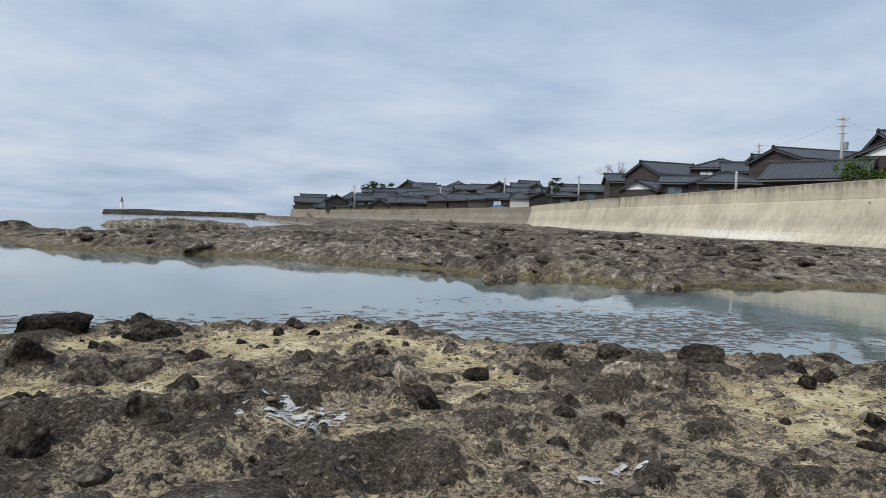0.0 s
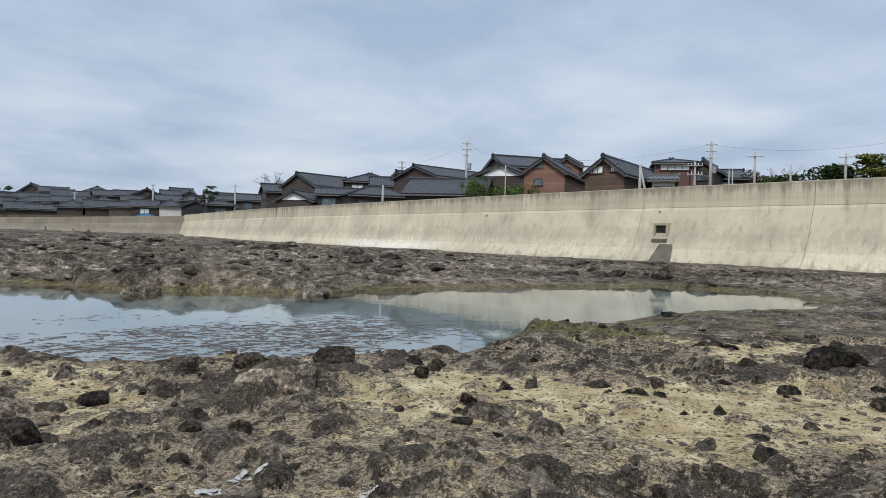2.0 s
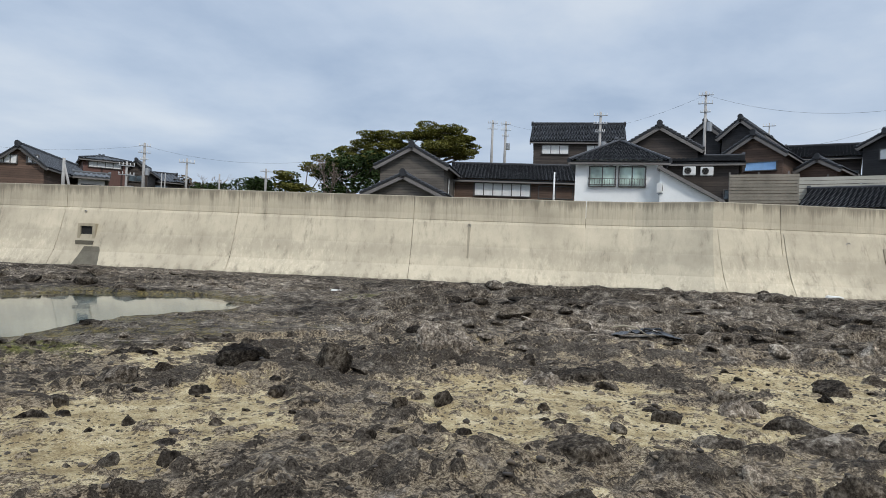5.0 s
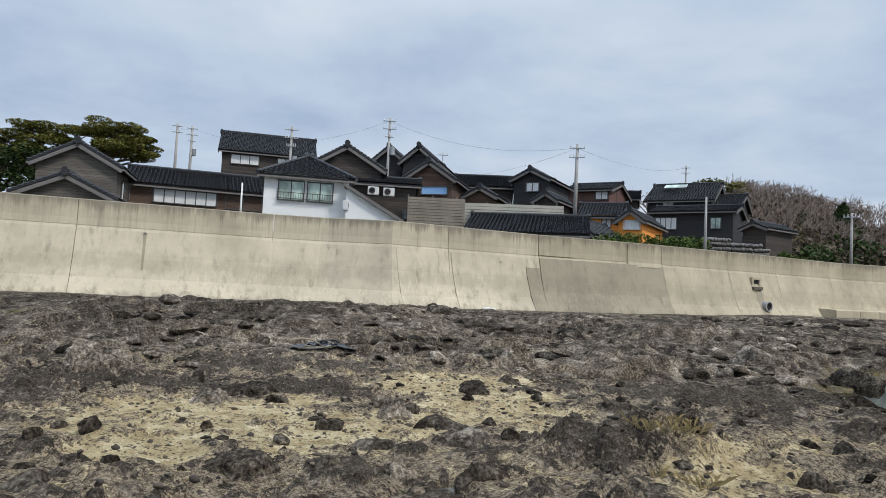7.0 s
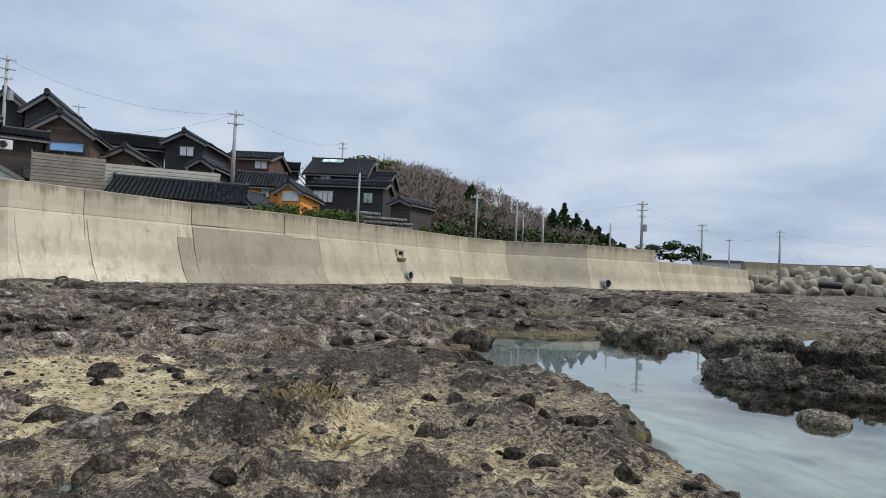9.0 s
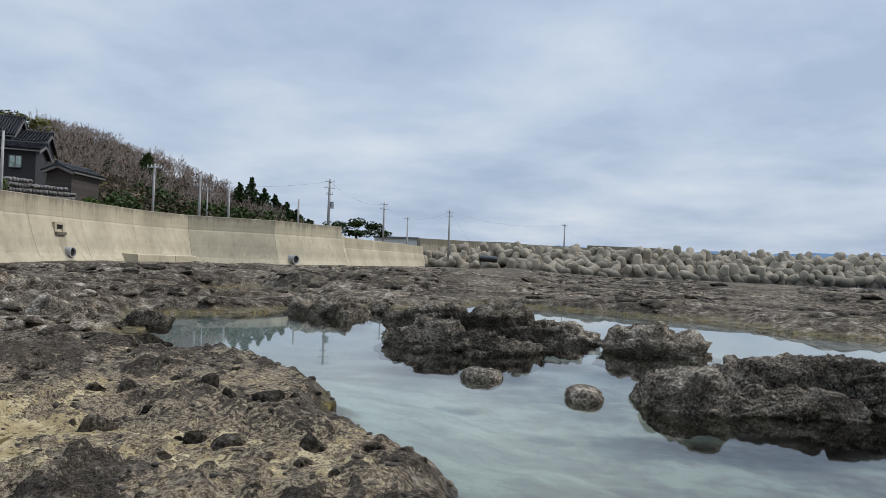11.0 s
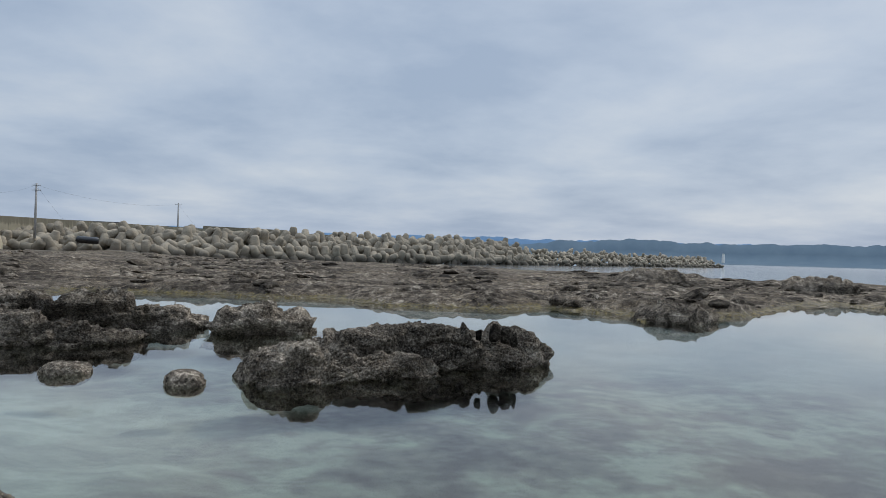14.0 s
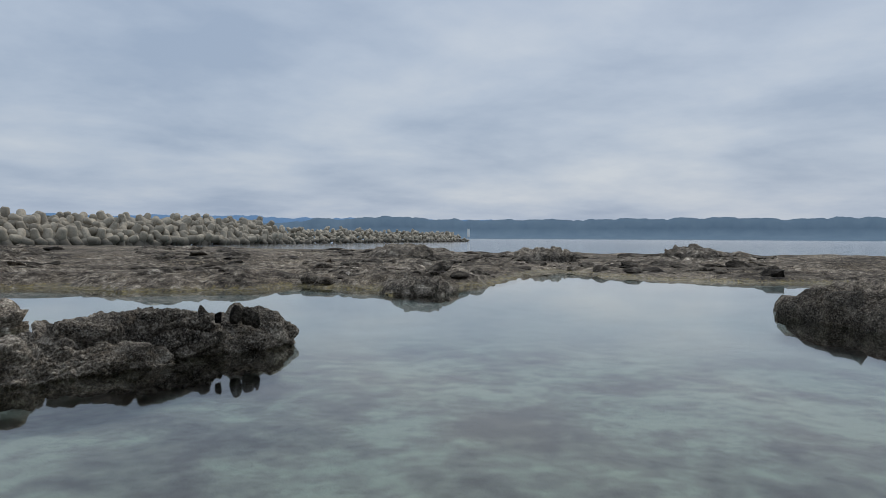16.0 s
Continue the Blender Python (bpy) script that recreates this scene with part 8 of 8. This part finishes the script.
def conifer(az, d, foot, height, width, seed):
    p = bearing(az, d)
    ob = thing("conifer", pose(p.x, p.y, foot, 0, 0, -az), "dark pointed conifer at the end of the knoll", "tree", "dark conifers")
    rnd = np.random.default_rng(seed)
    part("trunk", tube(bmesh.new(), [(0, 0, -0.5), (0, 0, height)], [0.25, 0.04], 6), M_BARK, ob)
    data = ([], [])
    n = 11
    for k in range(n):
        t = k / (n - 1)
        w = width * (1 - t) ** 0.75 + 0.25
        for _ in range(4):
            a = rnd.uniform(0, 6.28)
            leaf_cloud(data, (math.cos(a) * w * 0.5, math.sin(a) * w * 0.5, height * (0.16 + 0.82 * t) + rnd.normal() * 0.2), (w * 0.6, w * 0.6, height * 0.07), 46, 0.22, rnd, 0.7)
    mesh_part("crown", data, M_EVERGREEN, ob)


for _i, (_az, _d, _el, _w) in enumerate(((145.6, 112, 5.6, 2.0), (146.5, 110, 6.0, 1.9), (147.5, 108, 5.3, 2.2), (148.4, 104, 4.8, 2.2), (149.4, 100, 4.3, 1.9), (150.2, 99, 3.7, 2.0), (138.7, 104, 7.4, 1.6), (151.2, 95, 3.0, 1.5))):
    _p = bearing(_az, _d)
    _top = 1.65 + _d * math.tan(radians(_el))
    _g = ground_z(_p.x, _p.y)
    conifer(_az, _d, min(_g, _top - 4.0), _top - min(_g, _top - 4.0), _w, 70 + _i)
leafy_tree(155.0, 112, 4.4, [(-2.0, 0, 7.0, 1.9, 1.1), (0.6, 0, 7.6, 2.0, 1.0), (2.8, 0, 7.0, 1.8, 1.0), (4.6, 0, 6.2, 1.4, 0.8), (0.4, -1, 6.0, 2.6, 1.0)], "rounded dark-green trees beyond the sea wall", M_EVERGREEN, 17, 0.22, 700, 0.25)


# ---- quay, sheds, far breakwater ----
def slab_wall(name, line, top, thick, label, material):
    prof = [(-thick, -8.0), (-thick, 0.0), (0.0, 0.0), (0.05, -8.0)]
    return sea_wall(name, line, label, material, [(line[0][1] + line[1][1]) / 2], top=lambda p: top, profile=prof)


slab_wall("wall_quay", [(42, -118), (16, -149), (-17, -170)], 6.0, 1.2, "concrete quay wall behind the tetrapods", M_WALL_OLD)
slab_wall("wall_quay_high", [(15, -154), (-2, -164)], 6.7, 1.2, "higher concrete block on the quay", M_WALL_OLD)


def shed(az0, az1, d, z0, z1):
    a, b = bearing(az0, d), bearing(az1, d)
    w = (b - a).length
    c = (a + b) / 2
    ob = thing("shed", pose(c.x, c.y, z0, 0, 0, -(az0 + az1) / 2), "low flat-roofed harbour shed", "shed", "harbour sheds")
    part("wall", box(bmesh.new(), -w / 2, w / 2, 0, 5, 0, z1 - z0 - 0.35), M_PLASTER, ob)
    part("roof", box(bmesh.new(), -w / 2 - 0.3, w / 2 + 0.3, -0.3, 5.3, z1 - z0 - 0.345, z1 - z0), M_TRIM, ob)


shed(164.1, 168.2, 150, 3.5, 6.6)
shed(156.6, 160.2, 142, 4.0, 6.7)


def far_breakwater():
    ob = thing("breakwater", Matrix.Identity(4), "long low breakwater with a light at its end", "breakwater", kind="structure")
    a, b = bearing(342.7, 350), bearing(354.6, 340)
    d = (b - a).normalized()
    n = Vector((-d.y, d.x, 0))
    rnd = random.Random(4)
    bm = bmesh.new()
    L = (b - a).length
    rows = []
    for k in range(41):
        p = a + d * L * k / 40
        h = 2.2 + rnd.uniform(-0.15, 0.15) + (0.4 if 5 < k < 12 else 0)
        rows.append([bm.verts.new(p + n * o + Vector((0, 0, z))) for o, z in ((-5, -1), (-2.5, h * 0.6 + rnd.uniform(-0.2, 0.2)), (-1.5, h), (1.5, h), (4, -1))])
    for r0, r1 in zip(rows, rows[1:]):
        for k in range(4):
            bm.faces.new((r0[k], r0[k + 1], r1[k + 1], r1[k]))
    bm.faces.new(rows[0])
    bm.faces.new(rows[-1])
    bmesh.ops.recalc_face_normals(bm, faces=bm.faces)
    part("mole", bm, M_BLACK, ob)
    p = bearing(343.9, 350, 2.4)
    lamp = thing("harbour_light", pose(p.x, p.y, p.z), "small pale harbour light tower", "light tower")
    part("tower", tube(bmesh.new(), [(0, 0, 0), (0, 0, 3.6)], [0.85, 0.6], 10), M_PALE, lamp)
    part("gallery", tube(bmesh.new(), [(0, 0, 3.6), (0, 0, 3.85)], [0.95, 0.95], 10), M_TRIM, lamp)
    part("lantern", tube(bmesh.new(), [(0, 0, 3.85), (0, 0, 5.0), (0, 0, 5.6)], [0.45, 0.45, 0.1], 8), M_TRIM, lamp)
    part("mast", tube(bmesh.new(), [(0, 0, 5.5), (0, 0, 7.2)], [0.07, 0.05], 5), M_TRIM, lamp)
    p = bearing(216.1, 326, 3.2)
    mark = thing("harbour_light", pose(p.x, p.y, p.z), "small red and white light at the breakwater's end", "light tower")
    part("tower", tube(bmesh.new(), [(0, 0, -1), (0, 0, 3.0)], [0.7, 0.5], 8), M_PALE, mark)


far_breakwater()


# ---- small things on the shelf ----
def splash(x, y, w, d, seed, name="guano", label="white droppings crusted on the dark rock", color=(0.62, 0.61, 0.57)):
    """A crust that follows the rock's surface, in broken flakes."""
    rnd = np.random.default_rng(seed)
    n = 84
    u, v = np.meshgrid(np.linspace(-1, 1, n), np.linspace(-1, 1, n), indexing="ij")
    X, Y = x + u * w / 2, y + v * d / 2
    Z = ground_zs(X.ravel(), Y.ravel()).reshape(X.shape)
    keep = fbm(X / 0.07, Y / 0.05, 5, seed, 0.65) + 0.22 - 0.6 * np.hypot(u, v) ** 2
    V = np.stack([X, Y, Z + 0.012], -1).reshape(-1, 3)
    F = []
    for i in range(n - 1):
        for j in range(n - 1):
            if keep[i, j] > 0.2 and keep[i + 1, j + 1] > 0.2:
                F.append((i * n + j, (i + 1) * n + j, (i + 1) * n + j + 1, i * n + j + 1))
    me = bpy.data.meshes.new(name)
    me.from_pydata(V.tolist(), [], F)
    me.materials.append(M_GUANO)
    tagged(new(name, me), label, "stain", kind="structure")


M_GUANO = mat_plain("white_crust", (0.32, 0.31, 0.285), 0.9, 0.3, 20.0)
splash(-0.15, 4.3, 0.9, 0.7, 201)
splash(1.55, 3.3, 0.3, 0.22, 202)
splash(1.33, 3.2, 0.22, 0.12, 203)
splash(0.35, 2.95, 0.2, 0.15, 204)
splash(1.9, 2.75, 0.3, 0.2, 205)


def grass_tuft(x, y, seed, n=160, r=0.3):
    rnd = random.Random(seed)
    V, F = [], []
    z = ground_z(x, y) - 0.03
    for _ in range(n):
        a, b = rnd.uniform(0, 6.28), rnd.random() ** 0.5 * r
        px, py = x + math.cos(a) * b, y + math.sin(a) * b
        h, lean, t = rnd.uniform(0.04, 0.13), rnd.uniform(0.03, 0.14), rnd.uniform(0, 6.28)
        k = len(V)
        V += [(px - 0.004, py, z), (px + 0.004, py, z), (px + math.cos(t) * lean * 0.5, py + math.sin(t) * lean * 0.5, z + h * 0.7), (px + math.cos(t) * lean, py + math.sin(t) * lean, z + h * 0.85)]
        F += [(k, k + 1, k + 2), (k + 1, k + 3, k + 2)]
    mesh_part("dry_grass", (V, F), M_STRAW, None)


M_STRAW = mat_plain("dry_straw", (0.25, 0.19, 0.085), 0.8, 0.35, 8.0)
grass_tuft(4.9, -3.9, 1)
grass_tuft(5.4, -4.2, 2, 200, 0.4)
grass_tuft(4.4, -3.7, 3, 120, 0.25)
for _o in bpy.data.objects:
    if _o.name.startswith("dry_grass"):
        tagged(_o, "tuft of dry yellow grass in a rock crack", "grass", "grass tufts")



def perched_stone(az, d, z, size, kind="m"):
    """A small stone resting on a larger rock."""
    p = bearing(az, d, z)
    ob = new("stone", rock_rnd.choice(ROCK_MESHES[kind]))
    ob.matrix_world = Matrix.LocRotScale((p.x, p.y, z - 0.02), Euler((0, 0, rock_rnd.uniform(0, 6))), (size, size * 0.8, size * 0.7))
    tagged(ob, "small dark stone resting on the long pool rock", "stone", "stones on the long rock")


for _az, _d, _z, _s in ((195.2, 11.1, 0.56, 0.18), (197.6, 10.8, 0.52, 0.26), (198.6, 10.9, 0.50, 0.22), (199.2, 10.7, 0.46, 0.18), (196.4, 10.7, 0.52, 0.14), (190.5, 11.0, 0.54, 0.12)):
    perched_stone(_az, _d, _z, _s)


# ---- flotsam ----
def litter():
    black = mat_plain("black_plastic", (0.012, 0.012, 0.013), 0.25, 0.3, 6.0)
    foam = mat_plain("white_foam", (0.62, 0.61, 0.57), 0.9, 0.12, 8.0)
    heap = thing("plastic_debris", pose(13.0, -2.35, ground_z(13.0, -2.35), 0, 0, -98), "crumpled black plastic sheet with a pale torn strip", "litter")
    rnd = random.Random(3)
    bm = bmesh.new()
    n = 14
    grid = [[bm.verts.new((-0.62 + 1.24 * i / n, -0.18 + 0.36 * j / 5 + rnd.uniform(-0.03, 0.03), 0.03 + 0.13 * math.sin(3.1 * i / n) * rnd.uniform(0.3, 1.0))) for j in range(6)] for i in range(n + 1)]
    for i in range(n):
        for j in range(5):
            bm.faces.new((grid[i][j], grid[i + 1][j], grid[i + 1][j + 1], grid[i][j + 1]))
    part("sheet", bm, black, heap)
    part("strip", tube(bmesh.new(), [(-0.62, -0.1, 0.16), (-0.4, -0.12, 0.21), (-0.18, -0.14, 0.18), (-0.02, -0.16, 0.08), (0.15, -0.18, 0.06)], [0.014, 0.02, 0.018, 0.014, 0.008], 6), M_PATCH, heap, "pale torn strip")
    part("coil", tube(bmesh.new(), [(0.1 + 0.16 * math.cos(a * 0.52), -0.06 + 0.1 * math.sin(a * 0.52), 0.15 + 0.03 * math.sin(a)) for a in range(13)], [0.02] * 13, 5), black, heap)
    for x, y, s in ((32.0, 2.8, 0.3), (28.3, 0.3, 0.22), (25.6, 7.1, 0.2), (33.4, -14.0, 0.35), (31.5, -19.0, 0.25)):
        block = bmesh.new()
        box(block, -s, s, -s * 0.6, s * 0.6, 0, s * 0.55)
        bmesh.ops.bevel(block, geom=block.edges[:], offset=s * 0.12, segments=2, affect="EDGES")
        ob = part("foam_block", block, foam, None)
        ob.matrix_world = pose(x, y, ground_z(x, y) - 0.02, 4, 3, x * 40)
        tagged(ob, "worn white foam block washed up below the wall", "litter", "washed-up foam blocks")
    p = bearing(166.2, 116.5, 2.6)
    roll = part("rubber_fender", tube(bmesh.new(), [(-1.6, 0, 0.1), (-1.4, 0, 0.05), (1.3, 0, -0.1), (1.5, 0, -0.12)], [0.35, 0.55, 0.55, 0.4], 14), black, None, smooth_faces=True)
    roll.matrix_world = pose(p.x, p.y, p.z, 0, 0, -166)
    tagged(roll, "large black rubber fender lying on the tetrapods", "fender")
    # planks of driftwood at the tetrapods' foot
    for az, d, L in ((163.5, 112, 5.0), (168.5, 114, 4.0), (173.0, 114, 6.0), (180.0, 118, 5.0)):
        p = bearing(az, d)
        ob = part("plank", box(bmesh.new(), -L / 2, L / 2, -0.15, 0.15, 0, 0.12), mat_plain("driftwood", (0.33, 0.29, 0.23), 0.9, 0.3), None)
        ob.matrix_world = pose(p.x, p.y, max(0.05, ground_z(p.x, p.y)), 0, 2, -az + 8)
        tagged(ob, "pale driftwood plank at the tetrapods' foot", "driftwood", "driftwood planks")


litter()
